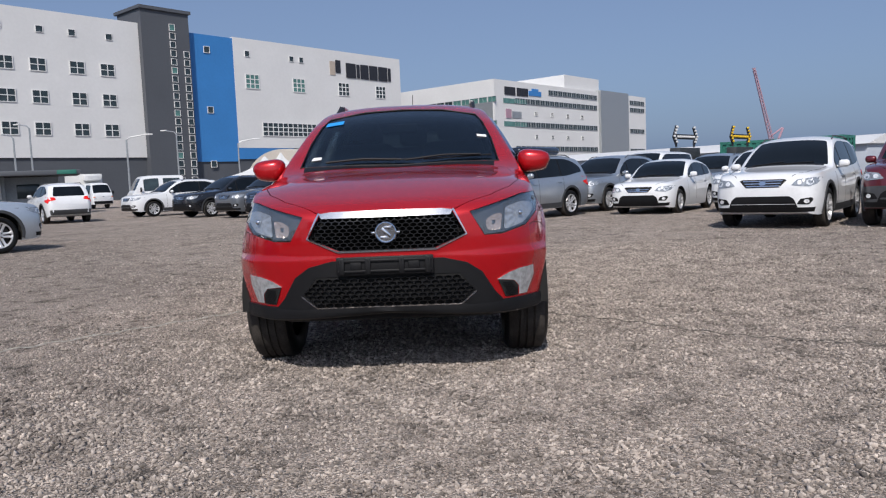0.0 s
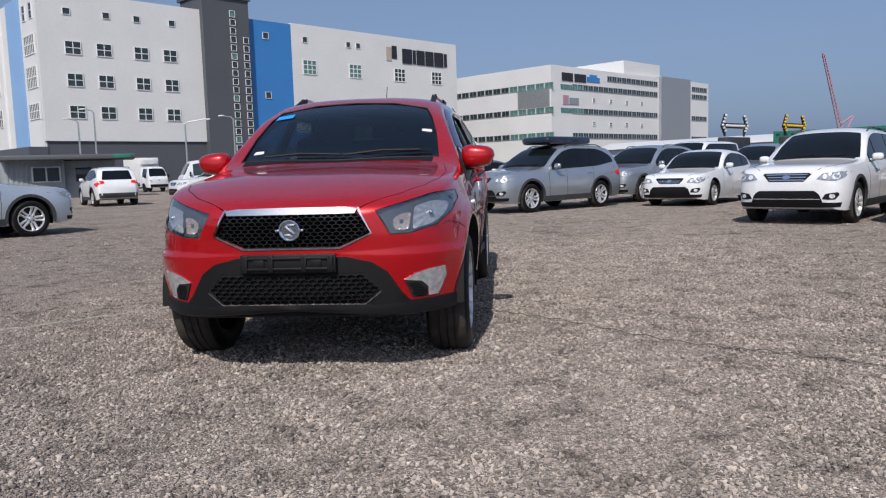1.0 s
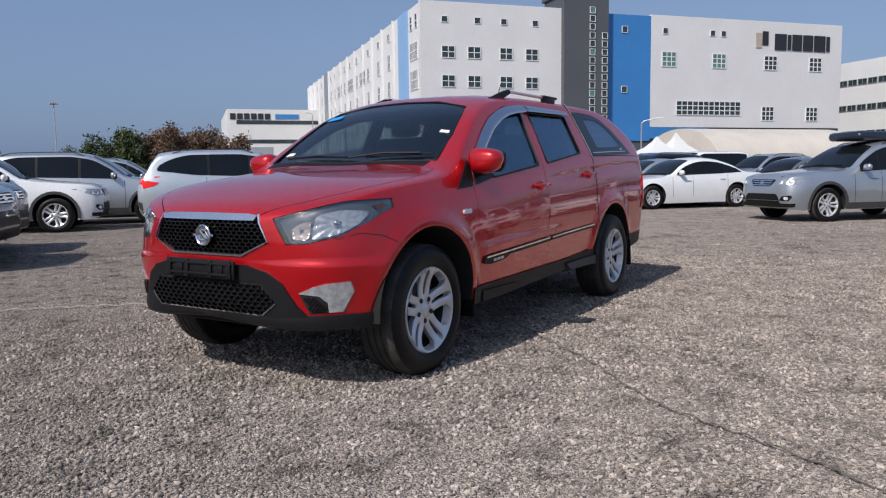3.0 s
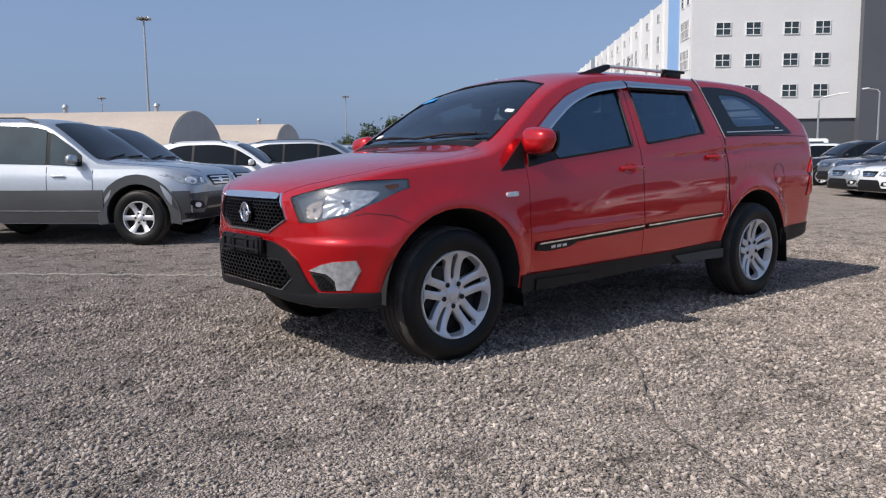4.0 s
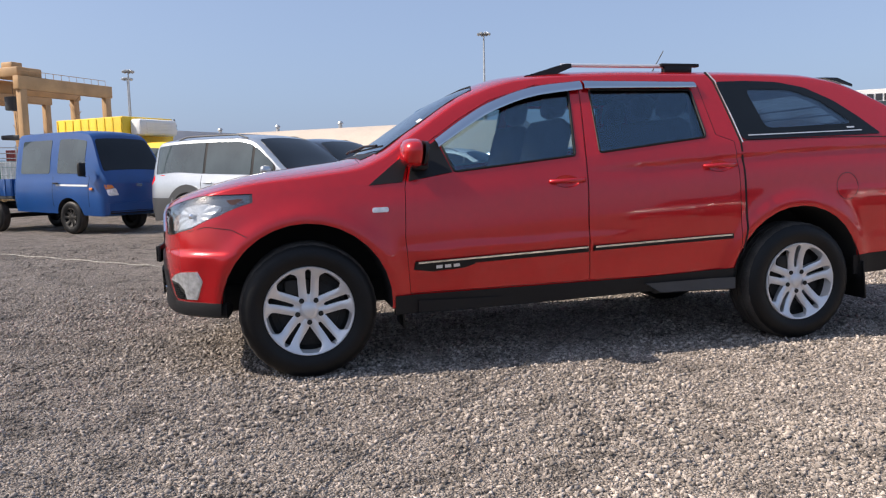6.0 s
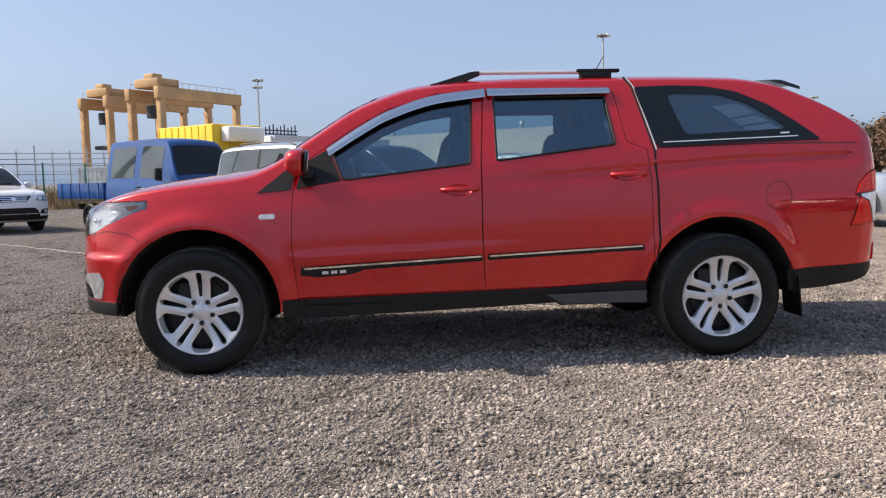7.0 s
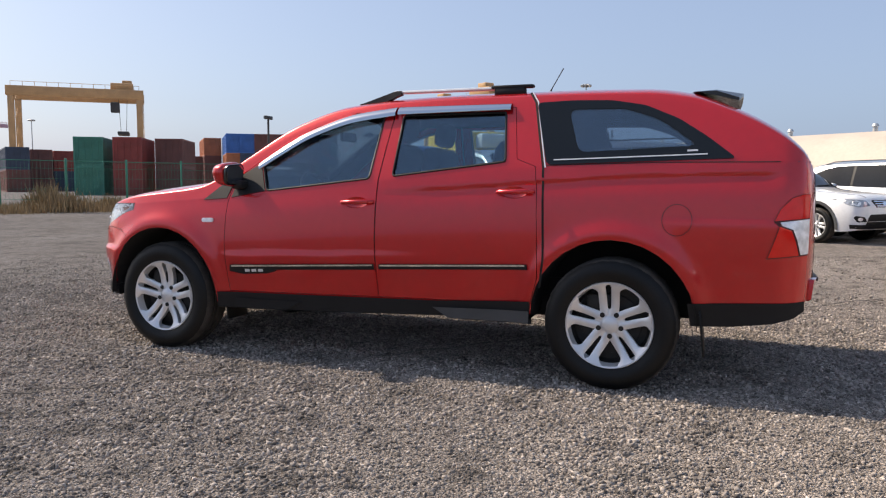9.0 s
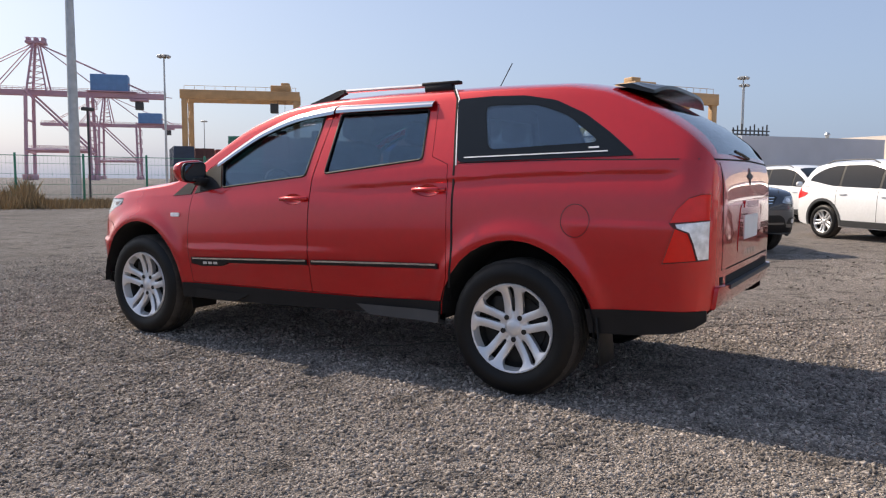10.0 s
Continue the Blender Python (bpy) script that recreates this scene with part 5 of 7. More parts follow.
# ---- small trucks
def cab_truck(m, paint_m, label, bed, double=True, name="truck"):
    """A cab-over light truck; bed is 'flat' or a material for a closed box."""
    root = thing(name, m, label, "truck", "small trucks")
    back = 1.75 if double else 0.85
    hw = 0.845
    sh = Shell([(-1.08, hw * 0.86), (-1.03, hw * 0.94), (-0.9, hw * 0.985), (0, hw), (back - 0.1, hw), (back, hw * 0.97)], [(-1.08, 0.42), (-1.0, 0.36), (0, 0.40), (back, 0.45)], [(-1.08, 0.98), (-0.8, 1.10), (0, 1.15), (back, 1.17)], [(-1.08, 1.02), (-1.03, 1.14), (-0.92, 1.30), (-0.62, 1.87), (-0.48, 2.02), (0.1, 2.08), (back - 0.12, 2.07), (back, 2.02)], lean=0.11, crown=0.05)
    cut = bmesh.new()
    for s in (1, -1):
        rod(cut, (s * 0.5, 0, 0.33), (s * 1.1, 0, 0.33), 0.40, 28)
    me = boolean(sh.mesh(44, 8, 6, 7, paint_m), cut)
    me.shade_smooth()
    me.set_sharp_from_angle(angle=radians(40))
    o = new("cab", me)
    o.parent = root
    for s in (1, -1):
        side = sh.on_side(s)
        cuts = [(-0.46, 0.36), (0.60, back - 0.22)] if double else [(-0.46, 0.36)]
        for a, b in cuts:
            lo, hi = [], []
            for k in range(7):
                y = a + (b - a) * k / 6
                z0 = sh.levels(y)[1] + 0.06
                lo.append((y, z0)), hi.append((y, max(z0 + 0.02, sh.levels(y)[2] - 0.13)))
            part("side_window", lifted(rounded(lo + hi[::-1], 0.05, 3), side, 0.12, 0.005, 0.01), M_GREENGLASSY, root)
        part("stripe", lifted(bar([(-0.60, 0.965), (0.36, 0.985)], 0.035), side, 0.2, 0.004, 0.004), M_FRAME, root)
        part("side_indicator", box(bmesh.new(), s * (hw + 0.005), -0.72, 0.90, 0.02, 0.09, 0.05, 0.01), M_AMBER, root)
        for y in (-0.62, 0.47, back - 0.06) if double else (-0.62, 0.5):
            part("door_gap", lifted(bar([(y, 0.55), (y, 1.12), (y + 0.03, 1.16)], 0.01), side, 0.1, 0.0015, 0.004), M_WELL, root)
        part("door_handle", box(bmesh.new(), s * (hw + 0.015), 0.33, 1.02, 0.025, 0.16, 0.035, 0.01), M_PLASTIC, root)
        bm = bmesh.new()
        box(bm, s * (hw + 0.14), -0.66, 1.28, 0.16, 0.09, 0.27, 0.04)
        rod(bm, (s * hw, -0.60, 1.40), (s * (hw + 0.12), -0.64, 1.40), 0.012, 6)
        rod(bm, (s * hw, -0.60, 1.14), (s * (hw + 0.12), -0.64, 1.16), 0.012, 6)
        part("mirror", bm, M_PLASTIC, root)
        part("headlight", lifted(rounded([(s * 0.50, 0.77), (s * 0.73, 0.76), (s * 0.765, 0.88), (s * 0.57, 0.91)], 0.03), sh.on_front, 0.06, 0.008, 0.02), M_LAMP, root)
        part("indicator", lifted([(s * 0.60, 0.917), (s * 0.766, 0.888), (s * 0.772, 0.975), (s * 0.66, 0.975)], sh.on_front, 0.06, 0.008, 0.02), M_AMBER, root)
        part("fog_lamp", lifted([(s * 0.45, 0.52), (s * 0.62, 0.52), (s * 0.62, 0.59), (s * 0.45, 0.59)], sh.on_front, 0.1, 0.006, 0.02), M_LAMP, root)
    ws = [(-sh.wide(y, sh.levels(y)[2]) * 0.93, y) for y in (-0.94, -0.78, -0.60)] + [(sh.wide(y, sh.levels(y)[2]) * 0.93, y) for y in (-0.60, -0.78, -0.94)]
    part("windscreen", lifted(rounded(ws, 0.05, 3), sh.on_top, 0.08, 0.006, 0.01), M_TINT, root)
    part("emblem", lifted(rounded([(-0.07, 0.93), (0.07, 0.93), (0.07, 0.99), (-0.07, 0.99)], 0.03), sh.on_front, 0.0, 0.008, 0.01), M_CHROME, root)
    part("lower_valance", lifted(rounded([(-0.70, 0.40), (0.70, 0.40), (0.72, 0.46), (-0.72, 0.46)], 0.02), sh.on_front, 0.08, 0.02, 0.02), M_PLASTIC, root)
    part("bumper", lifted(rounded([(-0.72, 0.43), (0.72, 0.43), (0.74, 0.62), (-0.74, 0.62)], 0.03), sh.on_front, 0.1, 0.015, 0.02), paint_m if double else M_PLASTIC, root)
    wk = (0.33, "steel")
    if wk not in WHEELS:
        WHEELS[wk] = wheel_meshes(0.33, 0.19, 0.19, 8, False, M_DARKALLOY)
    wb = 2.55
    for s in (1, -1):
        for y in (0, wb):
            set_wheel(WHEELS[wk], root, s * 0.72, y, 0.33)
    bm = bmesh.new()
    for s in (1, -1):
        box(bm, s * 0.36, 1.8, 0.55, 0.08, 4.2, 0.14, 0.01)
    rod(bm, (-0.7, wb, 0.33), (0.7, wb, 0.33), 0.05, 8)
    box(bm, 0.55, 1.55, 0.5, 0.35, 0.6, 0.3, 0.04)
    part("chassis", bm, M_WELL, root)
    y0, y1 = back + 0.08, back + (2.2 if double else 2.9)
    if bed == "flat":
        bm = bmesh.new()
        box(bm, 0, (y0 + y1) / 2, 0.74, 1.66, y1 - y0, 0.07, 0.01)
        part("bed_floor", bm, M_DARKSTEEL, root)
        for nm, x, y, sx, sy in (("side_board", 0.82, (y0 + y1) / 2, 0.04, y1 - y0), ("side_board", -0.82, (y0 + y1) / 2, 0.04, y1 - y0), ("tail_board", 0, y1, 1.66, 0.04), ("head_board", 0, y0, 1.66, 0.04)):
            bm = bmesh.new()
            box(bm, x, y, 0.95, sx, sy, 0.36, 0.01)
            for k in range(5):
                if sx < sy:
                    box(bm, x + math.copysign(0.02, x), y - sy / 2 + sy * (k + 0.5) / 5, 0.95, 0.03, 0.06, 0.36)
            part(nm, bm, paint_m, root)
    else:
        bm = bmesh.new()
        box(bm, 0, (y0 + y1) / 2, 1.78, 1.80, y1 - y0, 2.05, 0.03)
        crate = part("cargo_box", bm, bed, root)
        rib = frozen(box(bmesh.new(), 0, 0, 0, 0.012, 0.05, 1.98), "rib", bed)
        for k in range(9):
            for s in (1, -1):
                part("rib", rib, None, crate).location = (s * 0.908, y0 + 0.06 + (y1 - y0 - 0.12) * k / 8, 1.78)
        bm = bmesh.new()
        box(bm, 0, y0 - 0.22, 2.50, 1.35, 0.42, 0.46, 0.08)
        for k in range(4):
            box(bm, 0, y0 - 0.44, 2.36 + 0.085 * k, 0.9, 0.02, 0.035)
        part("cooling_unit", bm, M_FRAME, root, "white cooling unit")
    return root


cab_truck(pose(*rside((-11.55, -3.96), 48.6, 0.72), 0, 0, 0, 48.6 + 90), M_BLUE, "blue double-cab flatbed truck parked on gravel", "flat", True)
cab_truck(pose(-17.74, -2.67, 0, 0, 0, 49 + 90), M_YELLOW, "yellow refrigerated box truck in the row", M_YELLOW, False)
cab_truck(pose(-28.09, 55.01, 0, 0, 0, 319 + 90), M_WHITE, "white tarpaulin truck by the site office", M_TENT, False)
cab_truck(pose(-16.97, 37.95, 0, 0, 0, 215 + 90), M_WHITE, "white light truck behind parked cars", "flat", True)

# more cars behind the first rows
for st, pm, at, hd, nm, lab in (
    (VAN, M_WHITE, (7.09, 24.36), 229.8, "van", "white van behind the silver cars"),
    (SUV, M_SILVER, (8.93, 21.92), 229.9, "suv", "grey silver suv in a back row"),
    (VAN, M_WHITE, (12.38, 21.59), 230.1, "van", "white van with a sign frame behind"),
    (SUV, M_WHITE, (14.20, 16.00), 229.0, "suv", "white suv in a back row"),
    (SMALL, M_SILVER, (12.20, 9.40), 229.0, "suv", "silver suv behind the maroon car"),
    (SUV, M_NAVY, (-5.78, 21.35), 229.1, "suv", "dark navy suv behind the white sedan"),
    (SEDAN, M_SILVER, (-5.06, 19.48), 229.1, "sedan", "silver sedan beside the white sedan"),
    (HATCH, M_GREY, (-1.33, 23.32), 229.3, "hatchback", "dark grey hatchback in a back row"),
    (SEDAN, M_WHITE, (0.69, 21.37), 229.4, "sedan", "white sedan behind the silver suv"),
    (VAN, M_WHITE, (-6.68, 31.61), 229.0, "van", "white van near the tents"),
    (SUV, M_SILVER, (-3.16, 28.49), 229.2, "suv", "silver suv in the far row"),
    (SMALL, M_WHITE, (-15.29, 10.64), 49.6, "suv", "white suv further along the row"),
    (SUV, M_SILVER, (-17.26, 12.70), 49.7, "suv", "silver suv further along the row"),
    (HATCH, M_WHITE, (-20.04, 14.58), 49.7, "hatchback", "white hatchback at the row's end"),
    (SEDAN, M_WHITE, (-16.33, 0.19), 48.4, "sedan", "white sedan behind the navy suv"),
    (SUV, M_WHITE, (-19.57, 3.49), 48.6, "suv", "white suv in the row behind"),
    (SUV, M_SILVER, (-23.21, 6.34), 49.6, "suv", "silver suv in the row behind"),
    (VAN, M_GREY, (-17.95, 44.59), 299.8, "van", "dark grey van by the site office"),
    (SEDAN, M_NAVY, (-15.45, 46.60), 225.0, "sedan", "navy sedan by the site office"),
):
    parked(st, pm, at, hd, nm, lab, nm)

# block on the silver suv's roof, stands in for a blue car behind
rb = bmesh.new()
bx, by = lside((1.56, 14.15), 225.5)
box(rb, 0, 1.95, 1.80, 0.95, 1.75, 0.20, 0.08)
o = part("roof_box", rb, M_NAVY, None, "", 60)
o.matrix_basis = pose(bx, by, 0, 0, 0, 225.5 + 90)
tagged(o, "dark blue block above a silver suv, for a blue car behind", "roof box")

# ---- site office: steel container, hut with a flat roof
office = thing("site_office", pose(-29.85, 41.95, 0, 0, 0, 42), "grey corrugated container site office", "site office")
bm = bmesh.new()
box(bm, 0, 0, 1.3, 3.4, 2.5, 2.6, 0.02)
part("wall", bm, CM["grey"], office)
rib = frozen(box(bmesh.new(), 0, 0, 0, 0.12, 0.06, 2.45), "rib", CM["grey"])
for k in range(13):
    part("rib", rib, None, office).location = (-1.6 + 3.2 * k / 12, -1.26, 1.3)
for x in (0.6,):
    bm = bmesh.new()
    box(bm, x, -1.32, 1.55, 1.7, 0.06, 1.0, 0.01)
    wi = part("window", bm, M_FRAME, office)
    for dx in (-0.4, 0.4):
        part("pane", box(bmesh.new(), x + dx, -1.34, 1.55, 0.7, 0.06, 0.85), M_FARGLASS, wi)
hut = thing("gate_hut", pose(-27.9, 43.0, 0, 0, 0, 29), "dark hut with a flat canopy roof", "hut")
part("wall", box(bmesh.new(), 0, 0.6, 1.2, 5.5, 2.0, 2.4, 0.02), CM["grey"], hut)
part("roof", box(bmesh.new(), 0, -0.4, 2.60, 8.0, 4.4, 0.30, 0.05), M_WALLG, hut)
for x in (-1.5, 1.0):
    part("window", box(bmesh.new(), x, -0.42, 1.5, 1.3, 0.05, 0.9, 0.01), M_FARGLASS, hut)
part("sign_board", box(bmesh.new(), 3.2, -2.66, 2.62, 1.1, 0.06, 0.26, 0.01), CM["green"], hut)

# ---- tents, sign frames, green box
def tent(at, w, high):
    root = thing("tent", pose(at[0], at[1], 0, 0, 0, 49), "white peaked canvas tent", "tent", "tents")
    bm = bmesh.new()
    prof = [(1.0, 0.0), (0.8, 0.10), (0.55, 0.24), (0.3, 0.47), (0.12, 0.75), (0.02, 1.0)]
    rings = [[bm.verts.new((sx * w * r, sy * w * r, 2.3 + (high - 2.3) * z)) for sx, sy in ((-1, -1), (0, -1), (1, -1), (1, 0), (1, 1), (0, 1), (-1, 1), (-1, 0))] for r, z in prof]
    low = [bm.verts.new((sx * w, sy * w, 2.0)) for sx, sy in ((-1, -1), (0, -1), (1, -1), (1, 0), (1, 1), (0, 1), (-1, 1), (-1, 0))]
    for a, b in zip([low] + rings, rings):
        for k in range(8):
            bm.faces.new((a[k], a[(k + 1) % 8], b[(k + 1) % 8], b[k]))
    bmesh.ops.recalc_face_normals(bm, faces=list(bm.faces))
    part("canvas", bm, M_TENT, root, "", 20)
    for sx in (-1, 1):
        for sy in (-1, 1):
            part("leg", rod(bmesh.new(), (sx * w * 0.97, sy * w * 0.97, 0), (sx * w * 0.97, sy * w * 0.97, 2.3), 0.04, 6), M_FRAME, root)


tent(polar(-15.07, 76.5, (1.76, -4.61)), 2.8, 4.2)
tent(polar(-13.83, 82.7, (1.76, -4.61)), 2.8, 4.8)


def arrow_sign(at, label, lamp_m=M_FRAME):
    """A frame of lamps in the form of a double arrow, on a truck's back."""
    root = thing("arrow_sign", pose(at[0], at[1], 0, 0, 0, 49), label, "road sign", "arrow signs")
    part("cabinet", box(bmesh.new(), 0, 0, 1.9, 2.3, 0.5, 0.62, 0.03), M_DARKSTEEL, root)
    part("stand", box(bmesh.new(), 0, 0, 0.8, 1.8, 0.4, 1.6, 0.03), M_DARKSTEEL, root)
    bm = bmesh.new()
    box(bm, 0, 0, 2.74, 2.3, 0.06, 0.24, 0.01)
    for s in (1, -1):
        box(bm, s * 0.98, 0, 2.42, 0.10, 0.06, 0.34)
        box(bm, s * 1.13, 0, 2.58, 0.16, 0.06, 0.50, ry=s * 38)
        box(bm, s * 1.10, 0, 2.96, 0.16, 0.06, 0.62, ry=-s * 32)
    part("frame", bm, M_SIGN, root)
    for k in range(9):
        part("lamp", rod(bmesh.new(), (-0.88 + 0.22 * k, -0.10, 2.74), (-0.88 + 0.22 * k, -0.02, 2.74), 0.055, 8), lamp_m, root)
    for s in (1, -1):
        for k in range(4):
            part("lamp", rod(bmesh.new(), (s * (1.25 - 0.10 * k), -0.10, 2.76 + 0.145 * k), (s * (1.25 - 0.10 * k), -0.02, 2.76 + 0.145 * k), 0.055, 8), lamp_m, root)
        for k in (1, 2):
            part("lamp", rod(bmesh.new(), (s * (1.25 - 0.11 * k), -0.10, 2.76 - 0.13 * k), (s * (1.25 - 0.11 * k), -0.02, 2.76 - 0.13 * k), 0.055, 8), lamp_m, root)


arrow_sign(polar(16.23, 38.3, (0.76, -4.86)), "black lamp arrow sign on a cabinet")
arrow_sign(polar(19.94, 41.4, (0.76, -4.86)), "black and yellow lamp arrow sign", M_YELLOW)
container(polar(26.7, 43.4, (0.76, -4.86)), 0.0, 49, "green", 6)

# ---- ropes that mark the bays
M_ROPE = mat("dark_rope", (0.15, 0.135, 0.12), 0.9, vary=0.3, scale=30)
M_ROPE2 = mat("pale_rope", (0.42, 0.40, 0.36), 0.9, vary=0.3, scale=30)


def rope(pts, r, material, label):
    """Two strands twisted round each other along the ground."""
    bm = bmesh.new()
    f = curve([(i, p[0]) for i, p in enumerate(pts)]), curve([(i, p[1]) for i, p in enumerate(pts)])
    n = int(sum(math.dist(a, b) for a, b in zip(pts, pts[1:])) / 0.025)
    line = []
    for k in range(n + 1):
        t = (len(pts) - 1) * k / n
        x, y = f[0](t), f[1](t)
        w = 0.010 * math.sin(t * 5.1) + 0.003 * math.sin(t * 17 + 1)
        line.append((x + w, y + w * 0.6, 0.016 + 0.006 * math.sin(t * 31)))
    for ph in (0, math.pi):
        tube(bm, [(x + r * math.cos(k * 0.75 + ph), y + r * 0.7 * math.cos(k * 0.75 + ph), z + r * math.sin(k * 0.75 + ph)) for k, (x, y, z) in enumerate(line)], r * 0.95, 5)
    return tagged(part("rope", bm, material), label, "rope", "ropes")


rope([(6.20, -3.30), (3.05, -0.46), (2.27, 0.00), (1.42, 0.83), (0.77, 1.40), (-0.97, 2.92), (-3.99, 5.58)], 0.0022, M_ROPE, "dark thin rope lying on gravel")
rope([(-11.93, -8.63), (-7.44, -4.09), (-4.71, -1.42), (-3.41, -0.12), (-2.75, 0.52), (-1.67, 1.60), (-0.87, 2.47)], 0.0035, M_ROPE2, "pale thin rope lying on gravel")

# ---- gravel: the sheet, then loose stones
ng = bpy.data.materials.new("gravel")
ng.use_nodes = True
nt = ng.node_tree
N, L = nt.nodes, nt.links
bs = N["Principled BSDF"]
bs.inputs["Roughness"].default_value = 0.92
bs.inputs["Diffuse Roughness"].default_value = 1.0
bs.inputs["Specular IOR Level"].default_value = 0.25
co = N.new("ShaderNodeTexCoord")
vo = N.new("ShaderNodeTexVoronoi")
vo.inputs["Scale"].default_value = 95
L.new(co.outputs["Object"], vo.inputs["Vector"])
vo2 = N.new("ShaderNodeTexVoronoi")
vo2.inputs["Scale"].default_value = 30
L.new(co.outputs["Object"], vo2.inputs["Vector"])
tone = N.new("ShaderNodeSeparateColor")
L.new(vo.outputs["Color"], tone.inputs[0])
tone2 = N.new("ShaderNodeSeparateColor")
L.new(vo2.outputs["Color"], tone2.inputs[0])
big = N.new("ShaderNodeTexNoise")
big.inputs["Scale"].default_value, big.inputs["Detail"].default_value, big.inputs["Roughness"].default_value = 0.35, 8, 0.65
L.new(co.outputs["Object"], big.inputs["Vector"])
stain = N.new("ShaderNodeTexNoise")
stain.inputs["Scale"].default_value, stain.inputs["Detail"].default_value = 0.9, 5
L.new(co.outputs["Object"], stain.inputs["Vector"])
v = times(nt, ramp(nt, tone.outputs[0], 0.5, 1.5, 0, 1), ramp(nt, tone2.outputs[0], 0.85, 1.15, 0, 1))
v = times(nt, v, ramp(nt, big.outputs["Fac"], 0.80, 1.18, 0.3, 0.7))
v = times(nt, v, ramp(nt, stain.outputs["Fac"], 0.72, 1.0, 0.30, 0.45))
clod = N.new("ShaderNodeTexNoise")
clod.inputs["Scale"].default_value, clod.inputs["Detail"].default_value, clod.inputs["Roughness"].default_value = 3.2, 6, 0.7
L.new(co.outputs["Object"], clod.inputs["Vector"])
v = times(nt, v, ramp(nt, clod.outputs["Fac"], 0.42, 1.07, 0.36, 0.47))
# shade in the gaps between stones, painted as darker cell rims
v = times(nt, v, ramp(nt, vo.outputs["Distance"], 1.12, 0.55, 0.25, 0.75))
hue = N.new("ShaderNodeMix")
hue.data_type = "RGBA"
hue.inputs["A"].default_value, hue.inputs["B"].default_value = (0.325, 0.294, 0.268, 1), (0.372, 0.306, 0.260, 1)
L.new(tone.outputs[1], hue.inputs["Factor"])
sc = N.new("ShaderNodeVectorMath")
sc.operation = "SCALE"
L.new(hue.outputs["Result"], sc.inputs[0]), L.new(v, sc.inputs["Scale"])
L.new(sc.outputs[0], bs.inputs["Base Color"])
bp = N.new("ShaderNodeBump")
bp.invert = True
bp.inputs["Strength"].default_value, bp.inputs["Distance"].default_value = 1.0, 0.016
L.new(vo.outputs["Distance"], bp.inputs["Height"])
bp2 = N.new("ShaderNodeBump")
bp2.inputs["Strength"].default_value, bp2.inputs["Distance"].default_value = 1.0, 0.05
L.new(big.outputs["Fac"], bp2.inputs["Height"]), L.new(bp2.outputs[0], bp.inputs["Normal"])
L.new(bp.outputs[0], bs.inputs["Normal"])
bm = bmesh.new()
bmesh.ops.create_grid(bm, x_segments=8, y_segments=8, size=2400)
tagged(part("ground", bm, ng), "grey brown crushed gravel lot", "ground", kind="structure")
M_STONE = mat("stones", (0.335, 0.292, 0.258), 0.9, vary=0.28, scale=3.2, fine=0.12, island=0.6, spec=0.25)


M_STONE.node_tree.nodes["Principled BSDF"].inputs["Diffuse Roughness"].default_value = 1.0


def stones(name, n, place, lo, hi, seed):
    """Loose crushed stones: six-sided shards, each its own size and turn, in one mesh."""
    rng = np.random.default_rng(seed)
    xy = place(rng, n)
    n = len(xy)
    r = lo + (hi - lo) * rng.random(n) ** 4.5
    gx, gy = xy[:, 0], xy[:, 1]
    lumps = np.sin(1.9 * gx + 1.3 * np.sin(1.1 * gy)) * np.sin(2.3 * gy + 1.7 * np.sin(0.9 * gx)) + 0.6 * np.sin(5.3 * gx + 2.1 * gy) * np.sin(4.7 * gy - 1.9 * gx)
    r *= 1.0 + 0.16 * lumps
    base = np.array([(1, 0, 0), (-0.5, 0.87, 0), (-0.5, -0.87, 0), (0, 0, 0.9), (0, 0, -0.9)], float)
    tri = np.array([(0, 1, 3), (1, 2, 3), (2, 0, 3), (1, 0, 4), (2, 1, 4), (0, 2, 4)])
    p = base[None] * np.array((1.35, 1.0, 0.85)) * (1 + 0.7 * (rng.random((n, 5, 3)) - 0.5)) + 0.7 * (rng.random((n, 5, 3)) - 0.5)
    q = rng.normal(size=(n, 4))
    q /= np.linalg.norm(q, axis=1)[:, None]
    w, x, y, z = q.T
    R = np.stack([1 - 2 * (y * y + z * z), 2 * (x * y - z * w), 2 * (x * z + y * w), 2 * (x * y + z * w), 1 - 2 * (x * x + z * z), 2 * (y * z - x * w), 2 * (x * z - y * w), 2 * (y * z + x * w), 1 - 2 * (x * x + y * y)], 1).reshape(n, 3, 3)
    p = np.einsum("nij,nkj->nki", R, p) * r[:, None, None]
    p[:, :, 2] *= 0.75
    p[:, :, 0] += xy[:, 0, None]
    p[:, :, 1] += xy[:, 1, None]
    p[:, :, 2] += (r * 0.25)[:, None]
    f = (tri[None] + 5 * np.arange(n)[:, None, None]).reshape(-1, 3)
    me = bpy.data.meshes.new(name)
    me.vertices.add(5 * n)
    me.vertices.foreach_set("co", p.astype(np.float32).ravel())
    me.loops.add(len(f) * 3)
    me.loops.foreach_set("vertex_index", f.astype(np.int32).ravel())
    me.polygons.add(len(f))
    me.polygons.foreach_set("loop_start", np.arange(0, len(f) * 3, 3, dtype=np.int32))
    me.update(calc_edges=True)
    me.materials.append(M_STONE)
    return tagged(new(name, me), "loose grey crushed gravel stones", "gravel", kind="stuff")


def near(rng, n):
    return np.stack([-2.2 + 6.5 * rng.random(n) + 0.7 * rng.normal(size=n), -3.6 + 10.2 * rng.random(n) + 0.9 * rng.normal(size=n)], 1)


